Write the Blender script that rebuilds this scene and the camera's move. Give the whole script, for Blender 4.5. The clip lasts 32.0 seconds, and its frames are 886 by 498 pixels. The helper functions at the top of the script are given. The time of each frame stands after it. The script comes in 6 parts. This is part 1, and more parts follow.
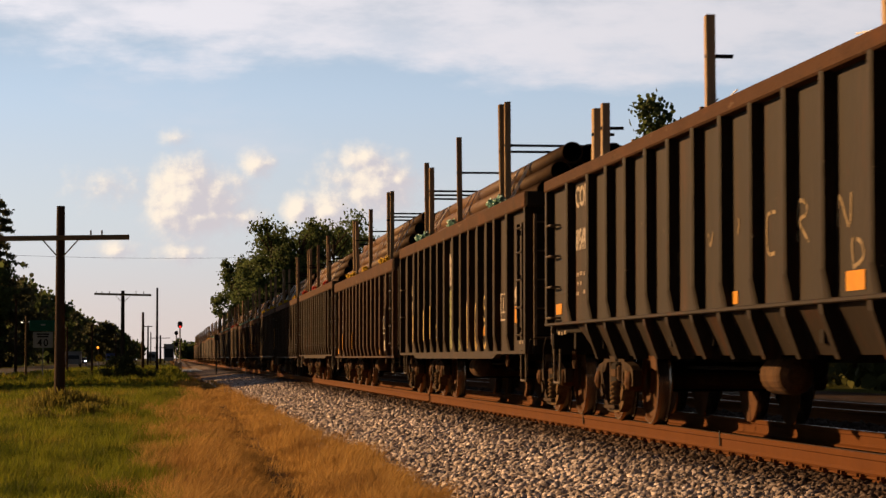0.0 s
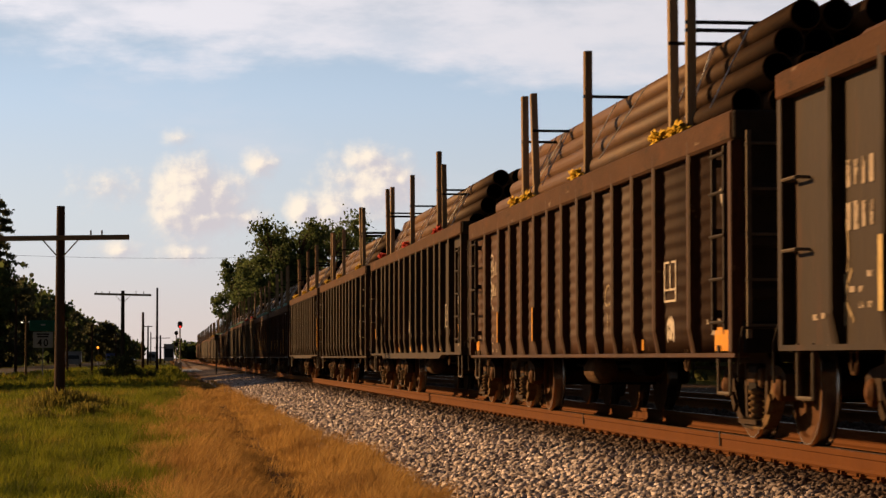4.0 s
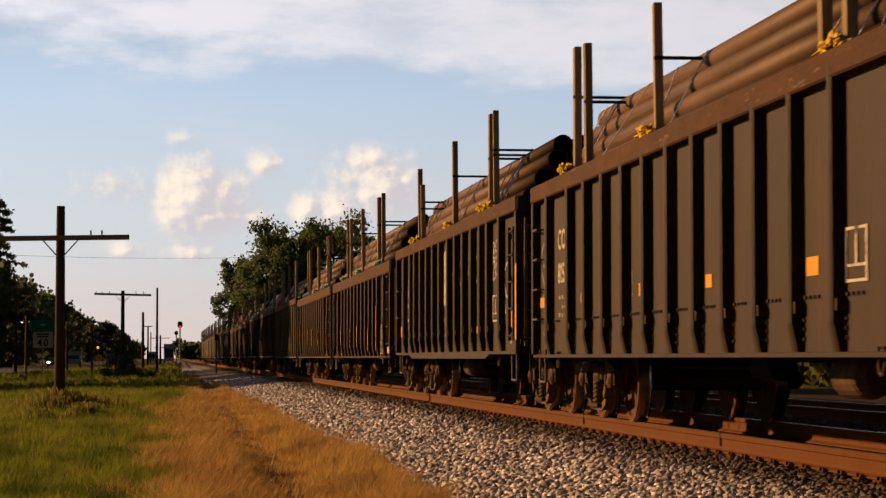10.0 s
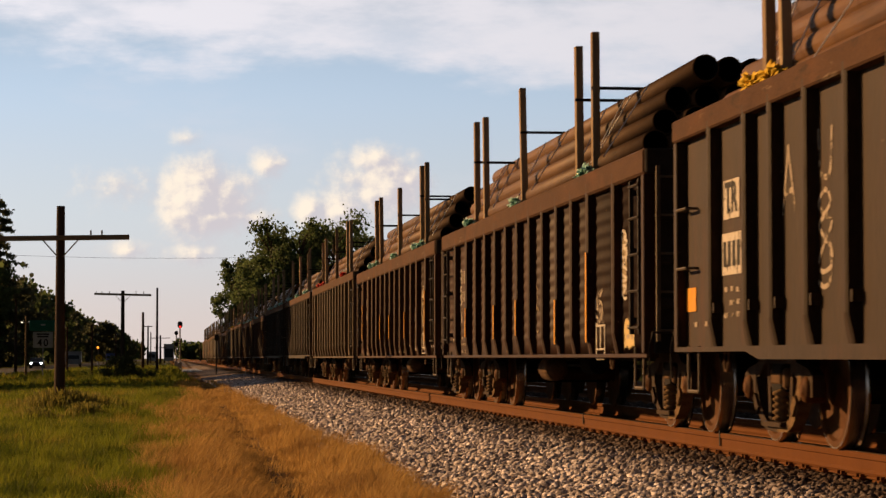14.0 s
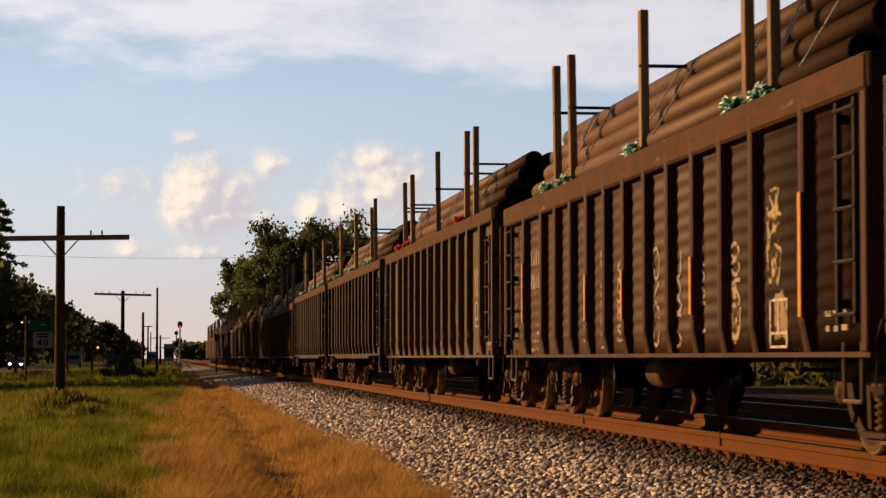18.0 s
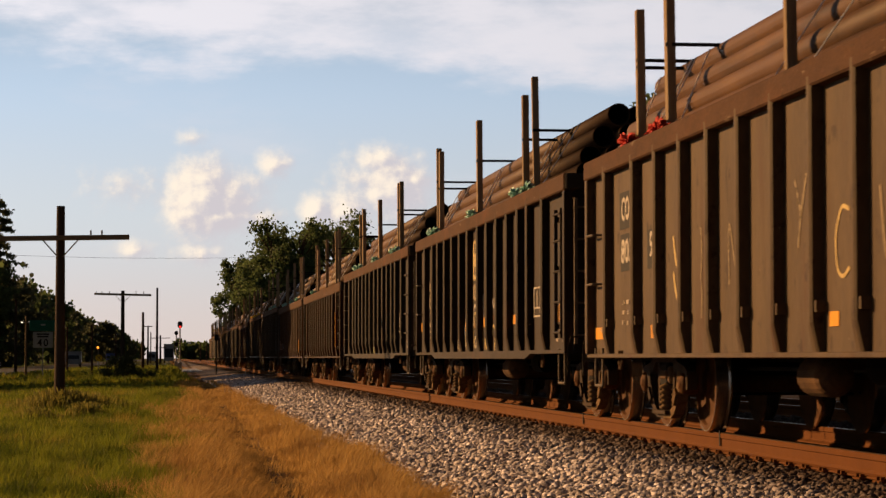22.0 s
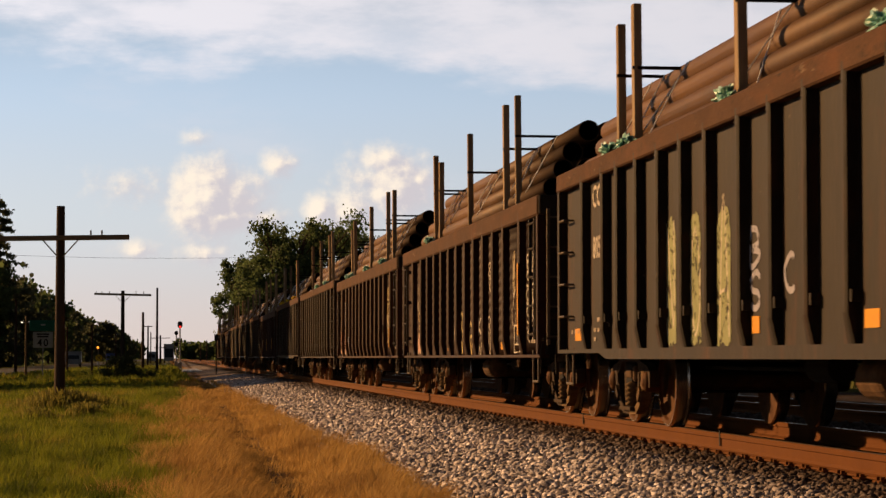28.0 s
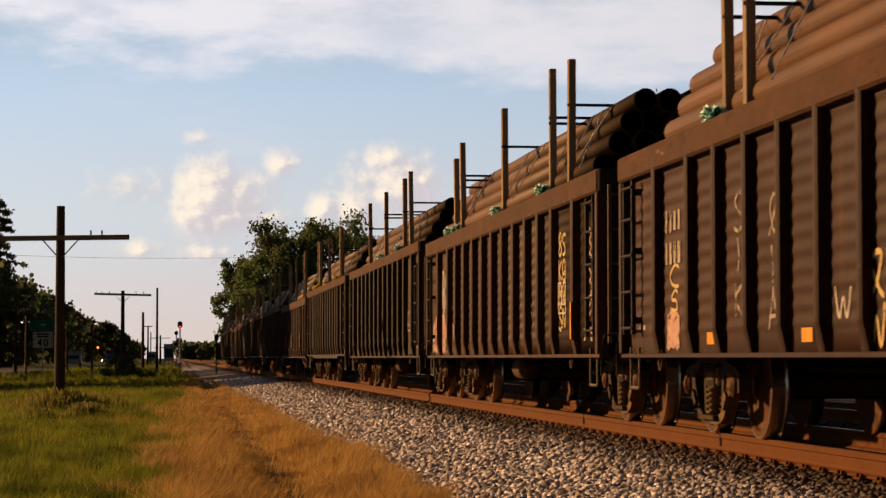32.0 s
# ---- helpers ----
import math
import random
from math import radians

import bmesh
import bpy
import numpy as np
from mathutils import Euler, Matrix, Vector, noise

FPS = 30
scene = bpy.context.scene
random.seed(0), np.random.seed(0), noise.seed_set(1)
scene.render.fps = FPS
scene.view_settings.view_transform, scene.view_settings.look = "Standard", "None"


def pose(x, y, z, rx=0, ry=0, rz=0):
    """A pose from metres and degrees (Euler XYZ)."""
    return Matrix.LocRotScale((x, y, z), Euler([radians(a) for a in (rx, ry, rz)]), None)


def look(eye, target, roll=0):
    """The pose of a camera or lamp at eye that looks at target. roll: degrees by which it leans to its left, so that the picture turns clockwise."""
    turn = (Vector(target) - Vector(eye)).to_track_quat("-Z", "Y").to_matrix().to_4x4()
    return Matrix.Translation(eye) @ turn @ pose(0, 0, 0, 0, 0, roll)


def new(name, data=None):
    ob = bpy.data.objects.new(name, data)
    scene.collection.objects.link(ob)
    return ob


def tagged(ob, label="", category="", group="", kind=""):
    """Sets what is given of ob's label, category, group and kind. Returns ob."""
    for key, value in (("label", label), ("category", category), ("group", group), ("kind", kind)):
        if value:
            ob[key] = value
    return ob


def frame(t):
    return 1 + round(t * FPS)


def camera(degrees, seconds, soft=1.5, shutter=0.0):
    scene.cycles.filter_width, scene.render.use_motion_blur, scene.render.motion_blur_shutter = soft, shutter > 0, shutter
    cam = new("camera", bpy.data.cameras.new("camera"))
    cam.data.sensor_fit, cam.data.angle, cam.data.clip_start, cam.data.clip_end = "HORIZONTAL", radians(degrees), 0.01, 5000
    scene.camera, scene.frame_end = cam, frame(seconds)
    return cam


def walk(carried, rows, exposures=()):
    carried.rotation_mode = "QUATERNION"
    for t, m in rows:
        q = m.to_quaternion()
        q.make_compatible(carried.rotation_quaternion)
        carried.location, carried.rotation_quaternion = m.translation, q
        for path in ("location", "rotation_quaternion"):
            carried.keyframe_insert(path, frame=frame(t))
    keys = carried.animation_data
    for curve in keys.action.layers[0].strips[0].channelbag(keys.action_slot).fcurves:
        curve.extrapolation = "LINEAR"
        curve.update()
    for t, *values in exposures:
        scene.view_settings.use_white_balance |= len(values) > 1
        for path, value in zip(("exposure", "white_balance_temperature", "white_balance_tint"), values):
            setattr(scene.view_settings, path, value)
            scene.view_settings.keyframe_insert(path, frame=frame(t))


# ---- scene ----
import itertools

cam = camera(21.16, 32.0, soft=1.4, shutter=0.3)
EYE = Vector((0.0, 0.0, 1.2))
YAW, PITCH = radians(6.633), radians(2.629)
AIM = Vector((math.sin(YAW) * math.cos(PITCH), math.cos(YAW) * math.cos(PITCH), math.sin(PITCH)))
walk(cam, [(0.0, look(EYE, EYE + AIM)), (32.0, look(EYE, EYE + AIM))], exposures=[(0.0, 0.6), (32.0, 0.6)])

# ---- light: low warm sun from the far side of the road, pale evening sky ----
SUN_AZ, SUN_EL = radians(50), radians(15)
to_sun = Vector((-math.sin(SUN_AZ) * math.cos(SUN_EL), math.cos(SUN_AZ) * math.cos(SUN_EL), math.sin(SUN_EL)))
world = bpy.data.worlds.new("evening_sky")
scene.world = world
world.use_nodes = True
wn, wl = world.node_tree.nodes, world.node_tree.links
wn.clear()
sky = wn.new("ShaderNodeTexSky")
sky.sky_type = "NISHITA"
sky.sun_disc = False
sky.sun_elevation, sky.sun_rotation = SUN_EL, -SUN_AZ
sky.air_density, sky.dust_density, sky.ozone_density = 1.0, 0.6, 2.0
SKY_POWER = 0.05
HAZE = 0.66


def wmath(op, a, b=None, c=None, clamp=False):
    n = wn.new("ShaderNodeMath")
    n.operation, n.use_clamp = op, clamp
    for i, v in enumerate((a, b, c)):
        if v is None:
            continue
        if isinstance(v, (int, float)):
            n.inputs[i].default_value = v
        else:
            wl.new(v, n.inputs[i])
    return n.outputs[0]


def wsmooth(v, lo, hi, out0=0.0, out1=1.0):
    n = wn.new("ShaderNodeMapRange")
    n.interpolation_type = "SMOOTHSTEP"
    for k, x in (("From Min", lo), ("From Max", hi), ("To Min", out0), ("To Max", out1)):
        n.inputs[k].default_value = x
    wl.new(v, n.inputs["Value"])
    return n.outputs[0]


def wmix(f, a, b):
    n = wn.new("ShaderNodeMix")
    n.data_type = "RGBA"
    for k, v in (("Factor", f), ("A", a), ("B", b)):
        if isinstance(v, (tuple, float, int)):
            n.inputs[k].default_value = tuple(c * HAZE / SKY_POWER for c in v) + (1,) if isinstance(v, tuple) else v
        else:
            wl.new(v, n.inputs[k])
    return n.outputs["Result"]


def wnoise(vec, scale, detail=5, rough=0.55):
    n = wn.new("ShaderNodeTexNoise")
    n.inputs["Scale"].default_value, n.inputs["Detail"].default_value, n.inputs["Roughness"].default_value = scale, detail, rough
    wl.new(vec, n.inputs["Vector"])
    return n.outputs["Fac"]


wtc = wn.new("ShaderNodeTexCoord")
wsep = wn.new("ShaderNodeSeparateXYZ")
wl.new(wtc.outputs["Generated"], wsep.inputs[0])
dx, dy, el = wsep.outputs
az = wmath("ARCTAN2", dx, dy)
wcomb = wn.new("ShaderNodeCombineXYZ")
wl.new(az, wcomb.inputs[0])
wl.new(wmath("MULTIPLY", el, 3.2), wcomb.inputs[1])
streak = wnoise(wcomb.outputs[0], 5.0, 7, 0.6)
fine_streak = wnoise(wcomb.outputs[0], 17.0, 6, 0.6)
# low haze turning from pale rose at the horizon to pale blue higher up
low = wmix(wsmooth(el, 0.0, 0.062), (0.74, 0.625, 0.58), (0.66, 0.70, 0.735))
low = wmix(wsmooth(el, 0.05, 0.125), low, (0.53, 0.66, 0.82))
glowside = wmath("MULTIPLY_ADD", wmath("COSINE", wmath("ADD", az, SUN_AZ)), 0.62, 0.58)
lows = wn.new("ShaderNodeVectorMath")
lows.operation = "SCALE"
wl.new(low, lows.inputs[0])
wl.new(glowside, lows.inputs["Scale"])
high = wn.new("ShaderNodeVectorMath")
high.operation = "SCALE"
wl.new(sky.outputs[0], high.inputs[0])
high.inputs["Scale"].default_value = 0.13
full = wmix(wsmooth(el, 0.10, 0.24), lows.outputs[0], high.outputs[0])
# a sheet of thin high cloud with a sloping lower edge
edge = wmath("ADD", wmath("MULTIPLY_ADD", az, 0.085, el), wmath("MULTIPLY", wmath("SUBTRACT", streak, 0.5), 0.085))
edge = wmath("ADD", edge, wmath("MULTIPLY", wmath("SUBTRACT", fine_streak, 0.5), 0.02))
veil = wmath("MULTIPLY", wsmooth(edge, 0.119, 0.136), wsmooth(fine_streak, 0.25, 0.60, 0.45, 0.95))
veil = wmath("MULTIPLY", veil, wsmooth(el, 0.16, 0.32, 1.0, 0.12))
cloudy = wn.new("ShaderNodeVectorMath")
cloudy.operation = "SCALE"
cloudy.inputs[0].default_value = tuple(c * HAZE / SKY_POWER for c in (0.88, 0.85, 0.90))
wl.new(glowside, cloudy.inputs["Scale"])
full = wmix(veil, full, cloudy.outputs[0])
wisps = wmath("MULTIPLY", wsmooth(streak, 0.50, 0.72), wmath("MULTIPLY", wsmooth(el, 0.02, 0.06, 0.0, 0.35), wsmooth(el, 0.16, 0.3, 1.0, 0.0)))
full = wmix(wisps, full, (0.76, 0.73, 0.78))
back = wn.new("ShaderNodeBackground")
back.inputs["Strength"].default_value = SKY_POWER
outw = wn.new("ShaderNodeOutputWorld")
wl.new(full, back.inputs["Color"])
wl.new(back.outputs[0], outw.inputs["Surface"])

sun = new("sun", bpy.data.lights.new("sun", "SUN"))
sun.data.energy, sun.data.angle, sun.data.color = 5.0, radians(0.6), (1.0, 0.55, 0.22)
sun.matrix_world = look(to_sun * 100, (0, 0, 0))


# ---- materials ----
def mat(name, base, second=None, rough=0.8, metal=0.0, scale=6.0, bump=0.2, spread=0.5, fine=60.0, stretch=(1, 1, 1), island=0.0, objvar=0.0, coords="Object", spec=0.08):
    """A surface of two tones mixed by coarse and fine noise, with relief."""
    m = bpy.data.materials.new(name)
    m.use_nodes = True
    n, l = m.node_tree.nodes, m.node_tree.links
    b = n["Principled BSDF"]
    second = second or tuple(c * 0.6 for c in base)
    tc = n.new("ShaderNodeTexCoord")
    mp = n.new("ShaderNodeMapping")
    mp.inputs["Scale"].default_value = stretch
    l.new(tc.outputs[coords], mp.inputs["Vector"])
    n1, n2 = n.new("ShaderNodeTexNoise"), n.new("ShaderNodeTexNoise")
    n1.inputs["Scale"].default_value, n1.inputs["Detail"].default_value, n1.inputs["Roughness"].default_value = scale, 6, 0.65
    n2.inputs["Scale"].default_value, n2.inputs["Detail"].default_value = fine, 4
    l.new(mp.outputs[0], n1.inputs["Vector"])
    l.new(mp.outputs[0], n2.inputs["Vector"])
    add = n.new("ShaderNodeMath")
    add.operation = "MULTIPLY_ADD"
    l.new(n2.outputs["Fac"], add.inputs[0])
    add.inputs[1].default_value = 0.45
    l.new(n1.outputs["Fac"], add.inputs[2])
    rng = n.new("ShaderNodeMapRange")
    rng.inputs["From Min"].default_value, rng.inputs["From Max"].default_value = 0.72 - spread * 0.4, 0.72 + spread * 0.4
    l.new(add.outputs[0], rng.inputs["Value"])
    fac = rng.outputs[0]
    if island or objvar:
        src = n.new("ShaderNodeNewGeometry").outputs["Random Per Island"] if island else n.new("ShaderNodeObjectInfo").outputs["Random"]
        ma = n.new("ShaderNodeMath")
        ma.operation = "MULTIPLY_ADD"
        l.new(src, ma.inputs[0])
        ma.inputs[1].default_value = 2 * (island or objvar)
        l.new(fac, ma.inputs[2])
        mb = n.new("ShaderNodeMath")
        mb.operation, mb.use_clamp = "SUBTRACT", True
        l.new(ma.outputs[0], mb.inputs[0])
        mb.inputs[1].default_value = island or objvar
        fac = mb.outputs[0]
    mix = n.new("ShaderNodeMix")
    mix.data_type = "RGBA"
    mix.inputs["A"].default_value, mix.inputs["B"].default_value = (*base, 1), (*second, 1)
    l.new(fac, mix.inputs["Factor"])
    l.new(mix.outputs["Result"], b.inputs["Base Color"])
    b.inputs["Roughness"].default_value, b.inputs["Metallic"].default_value = rough, metal
    b.inputs["Specular IOR Level"].default_value = 0.5 if rough < 0.5 else spec
    if bump:
        bp = n.new("ShaderNodeBump")
        bp.inputs["Strength"].default_value, bp.inputs["Distance"].default_value = bump, 0.02
        l.new(add.outputs[0], bp.inputs["Height"])
        l.new(bp.outputs[0], b.inputs["Normal"])
    return m


def streaked(m, colour, lo=0.56, hi=0.70, scale=2.2, amount=0.8, stretch=(1, 1, 0.22)):
    """Adds runs and blooms of another colour over a material."""
    n, l = m.node_tree.nodes, m.node_tree.links
    b = n["Principled BSDF"]
    src = b.inputs["Base Color"].links[0].from_socket
    tc, mp, nz, rg, mx = n.new("ShaderNodeTexCoord"), n.new("ShaderNodeMapping"), n.new("ShaderNodeTexNoise"), n.new("ShaderNodeMapRange"), n.new("ShaderNodeMix")
    mp.inputs["Scale"].default_value, mp.inputs["Location"].default_value = stretch, (3.7, 1.3, 0.4)
    nz.inputs["Scale"].default_value, nz.inputs["Detail"].default_value, nz.inputs["Roughness"].default_value = scale, 8, 0.7
    rg.inputs["From Min"].default_value, rg.inputs["From Max"].default_value, rg.inputs["To Max"].default_value = lo, hi, amount
    mx.data_type = "RGBA"
    mx.inputs["B"].default_value = (*colour, 1)
    own, far, add = n.new("ShaderNodeObjectInfo"), n.new("ShaderNodeMath"), n.new("ShaderNodeVectorMath")
    far.operation, far.inputs[1].default_value = "MULTIPLY", 90.0
    l.new(own.outputs["Random"], far.inputs[0])
    l.new(tc.outputs["Object"], add.inputs[0])
    l.new(far.outputs[0], add.inputs[1])
    l.new(add.outputs[0], mp.inputs["Vector"])
    l.new(mp.outputs[0], nz.inputs["Vector"])
    l.new(nz.outputs["Fac"], rg.inputs["Value"])
    l.new(rg.outputs[0], mx.inputs["Factor"])
    l.new(src, mx.inputs["A"])
    l.new(mx.outputs["Result"], b.inputs["Base Color"])
    return m


def worn(m, cover=0.5, scale=9.0):
    """Lets the ground show through where paint has flaked or thinned."""
    n, l = m.node_tree.nodes, m.node_tree.links
    b, out = n["Principled BSDF"], n["Material Output"]
    tc, nz, rg, tr, ms = n.new("ShaderNodeTexCoord"), n.new("ShaderNodeTexNoise"), n.new("ShaderNodeMapRange"), n.new("ShaderNodeBsdfTransparent"), n.new("ShaderNodeMixShader")
    nz.inputs["Scale"].default_value, nz.inputs["Detail"].default_value, nz.inputs["Roughness"].default_value = scale, 8, 0.7
    rg.inputs["From Min"].default_value, rg.inputs["From Max"].default_value = 0.62 - 0.3 * cover, 0.72 - 0.3 * cover
    l.new(tc.outputs["Object"], nz.inputs["Vector"])
    l.new(nz.outputs["Fac"], rg.inputs["Value"])
    l.new(rg.outputs[0], ms.inputs[0])
    l.new(tr.outputs[0], ms.inputs[1])
    l.new(b.outputs[0], ms.inputs[2])
    l.new(ms.outputs[0], out.inputs["Surface"])
    return m


def leafy(m, share=0.5):
    """Lets light through thin leaves and blades."""
    n, l = m.node_tree.nodes, m.node_tree.links
    b, out = n["Principled BSDF"], n["Material Output"]
    b.inputs["Specular IOR Level"].default_value = 0.15
    tl, ms = n.new("ShaderNodeBsdfTranslucent"), n.new("ShaderNodeMixShader")
    l.new(b.inputs["Base Color"].links[0].from_socket, tl.inputs["Color"])
    ms.inputs[0].default_value = share
    l.new(b.outputs[0], ms.inputs[1])
    l.new(tl.outputs[0], ms.inputs[2])
    l.new(ms.outputs[0], out.inputs["Surface"])
    return m


def glow(name, colour, power):
    m = bpy.data.materials.new(name)
    m.use_nodes = True
    b = m.node_tree.nodes["Principled BSDF"]
    b.inputs["Base Color"].default_value = (*colour, 1)
    b.inputs["Emission Color"].default_value, b.inputs["Emission Strength"].default_value = (*colour, 1), power
    return m


M_OLIVE = mat("weathered olive brown paint", (0.03025, 0.01584, 0.00661), (0.0162, 0.00804, 0.003554), 0.62, 0, 1.6, 0.3, 0.4, 22, (1, 1, 0.35), spec=0.09)
M_GREY = mat("weathered grey brown paint", (0.08031, 0.05117, 0.02495), (0.05086, 0.0302, 0.01471), 0.62, 0, 1.5, 0.3, 0.4, 22, (1, 1, 0.35), spec=0.09)
M_LADDER = mat("dark ladder steel", (0.032, 0.023, 0.017), (0.02, 0.014, 0.01), 0.7, 0, 4, 0.1)
# paler than the ladder steel: sunlight on the bars put into the colour
M_IRON = mat("pale sunlit handrail steel", (0.125, 0.098, 0.07), (0.06, 0.042, 0.028), 0.6, 0, 4, 0.1)
M_BLACK = mat("weathered black paint", (0.0233, 0.01272, 0.005567), (0.01277, 0.006364, 0.002987), 0.62, 0, 1.7, 0.3, 0.4, 22, (1, 1, 0.35), spec=0.09)
M_BROWN = mat("rusty brown paint", (0.05211, 0.01973, 0.006144), (0.02867, 0.009664, 0.003241), 0.62, 0, 1.8, 0.25, 0.4, 30, (1, 1, 0.35), spec=0.09)
M_RED = mat("oxide red paint", (0.02955, 0.008029, 0.002475), (0.01579, 0.003902, 0.001326), 0.62, 0, 1.8, 0.25, 0.4, 30, (1, 1, 0.35), spec=0.09)
M_UMBER = mat("weathered dark umber paint", (0.01968, 0.01353, 0.008856), (0.01148, 0.00779, 0.005084), 0.62, 0, 1.6, 0.3, 0.4, 22, (1, 1, 0.35), spec=0.09)
M_RUST = mat("rusted steel chord", (0.0814, 0.03922, 0.01924), (0.0407, 0.0185, 0.00962), 0.85, 0, 2.5, 0.3, 0.8, 40, (1, 0.5, 1))
M_UNDER = mat("dirty underframe steel", (0.014, 0.011, 0.009), (0.009, 0.007, 0.006), 0.85, 0, 4, 0.2)
M_TRUCK = mat("brown dusty cast steel", (0.105, 0.056, 0.025), (0.045, 0.023, 0.0105), 0.85, 0, 5, 0.3)
M_DUST = mat("pale dusty cast steel", (0.1716, 0.1053, 0.04836), (0.0663, 0.03666, 0.0156), 0.9, 0, 6, 0.3)
# for the greasy arch and the darker half of the side frame
M_DARKCAST = mat("dark cast steel", (0.05, 0.029, 0.015), (0.022, 0.013, 0.008), 0.8, 0, 5, 0.3)
M_WHEEL = mat("rusty wheel steel", (0.10, 0.039, 0.0095), (0.052, 0.0195, 0.0052), 0.75, 0, 5, 0.2)
M_TREAD = mat("polished wheel tread", (0.42, 0.37, 0.32), (0.25, 0.2, 0.16), 0.26, 0.9, 8, 0.03)
M_RAIL = mat("rusty rail side", (0.115, 0.0385, 0.005), (0.085, 0.027, 0.0036), 0.85, 0, 3, 0.25, 0.8, 50)
M_RAILTOP = mat("worn rail head", (0.28, 0.21, 0.15), (0.2, 0.12, 0.07), 0.4, 0.7, 3, 0.05)
M_TIE = mat("creosoted timber", (0.055, 0.038, 0.026), (0.028, 0.019, 0.013), 0.9, 0, 3, 0.4, 0.8, 40, (0.2, 1, 1))
M_PIPE = mat("rust brown pipe steel", (0.093, 0.045, 0.0165), (0.052, 0.0235, 0.0095), 0.6, 0.1, 1.4, 0.08, 0.8, 25, (1, 0.4, 1), objvar=0.35)
# bore and its closing disc coloured near black for the shade inside
M_INSIDE = mat("pipe bore with shade in its colour", (0.012, 0.01, 0.009), None, 0.9, 0, 4, 0.1)
M_WOOD = mat("weathered stake timber", (0.312, 0.2262, 0.1404), (0.156, 0.1053, 0.0624), 0.85, 0, 4, 0.3, 0.8, 50, (4, 4, 0.4), objvar=0.3)
M_PALEWOOD = mat("fresh pale stake timber", (0.50, 0.37, 0.23), (0.30, 0.21, 0.13), 0.8, 0, 4, 0.3, 0.8, 50, (4, 4, 0.4), objvar=0.2)
M_BAR = mat("dark steel tie bar", (0.02, 0.017, 0.015), None, 0.6, 0.3, 8, 0.05)
M_WIRE = mat("galvanised strap wire", (0.80, 0.80, 0.82), (0.62, 0.62, 0.64), 0.6, 0.0, 10, 0.0, spec=0.4)
M_YELLOW = mat("yellow strap webbing", (0.585, 0.39, 0.0234), (0.468, 0.2808, 0.0156), 0.7, 0, 12, 0.2)
M_GREEN = mat("green strap webbing", (0.03, 0.23, 0.16), (0.25, 0.42, 0.36), 0.35, 0, 12, 0.2)
M_REDW = mat("red strap webbing", (0.468, 0.039, 0.0234), (0.312, 0.0234, 0.0156), 0.7, 0, 12, 0.2)
M_ORANGE = mat("orange reflective sheet", (0.624, 0.2808, 0.0156), (0.4836, 0.2028, 0.0156), 0.5, 0, 6, 0.02)
M_WHITE = mat("faded white stencil paint", (0.5616, 0.5148, 0.429), (0.312, 0.2574, 0.2028), 0.7, 0, 14, 0.02, 1.2)
M_CREAM = mat("cream spray paint", (0.56, 0.42, 0.17), (0.34, 0.24, 0.09), 0.6, 0, 5, 0.02, 1.0)
M_THINCREAM = mat("thin cream overspray", (0.50, 0.36, 0.14), (0.30, 0.21, 0.08), 0.6, 0, 5, 0.02, 1.0)
M_PALEGREEN = mat("pale green spray paint", (0.27, 0.28, 0.13), (0.12, 0.13, 0.06), 0.6, 0, 5, 0.02, 1.0)
M_PINK = mat("faded pink spray paint", (0.52, 0.32, 0.25), (0.26, 0.14, 0.1), 0.6, 0, 5, 0.02, 1.0)
M_PALEBLUE = mat("pale lavender spray paint", (0.36, 0.36, 0.42), (0.18, 0.17, 0.2), 0.6, 0, 5, 0.02, 1.0)
M_STENCIL = mat("dulled white stencil paint", (0.4306, 0.365, 0.2808), (0.1872, 0.1404, 0.103), 0.7, 0, 14, 0.02, 1.2)
M_CHALK = mat("thin chalk paint", (0.3315, 0.2632, 0.1658), (0.156, 0.117, 0.06825), 0.8, 0, 14, 0.02, 1.0)
M_DARK = mat("black stencil panel", (0.03, 0.027, 0.024), (0.02, 0.018, 0.016), 0.7, 0, 8, 0.02)
M_STONE = mat("crushed stone", (0.67, 0.605, 0.605), (0.19, 0.164, 0.164), 0.9, 0, 9, 0.3, 0.9, 50, island=0.6)
M_POLE = mat("old pole timber", (0.078, 0.052, 0.038), (0.04, 0.027, 0.021), 0.9, 0, 3, 0.3, 0.8, 30, (3, 3, 0.3))
M_ARM = mat("bleached crossarm timber", (0.2812, 0.1998, 0.1184), (0.1628, 0.111, 0.0666), 0.9, 0, 3, 0.3, 0.8, 30, (0.4, 3, 3))
M_LEAF = mat("summer leaves", (0.115, 0.155, 0.062), (0.055, 0.083, 0.034), 0.7, 0, 1.0, 0, 0.8, 3, island=0.5)
M_CONIFER = mat("dark needle foliage", (0.108, 0.1188, 0.07056), (0.0612, 0.07056, 0.04176), 0.8, 0, 1.0, 0, 0.8, 3, island=0.5)
M_BARK = mat("bark", (0.10, 0.07, 0.05), (0.05, 0.035, 0.025), 0.9, 0, 3, 0.4)
M_GRASS = mat("green grass blades", (0.2145, 0.2288, 0.0247), (0.0962, 0.1261, 0.01365), 0.8, 0, 0.5, 0, 0.8, 3, island=0.5)
M_DRY = mat("dry grass blades", (0.49, 0.318, 0.108), (0.31, 0.183, 0.06), 0.85, 0, 0.5, 0, 0.8, 3, island=0.5)
M_ASPHALT = mat("worn asphalt", (0.06, 0.058, 0.056), (0.04, 0.038, 0.036), 0.9, 0, 1, 0.2)

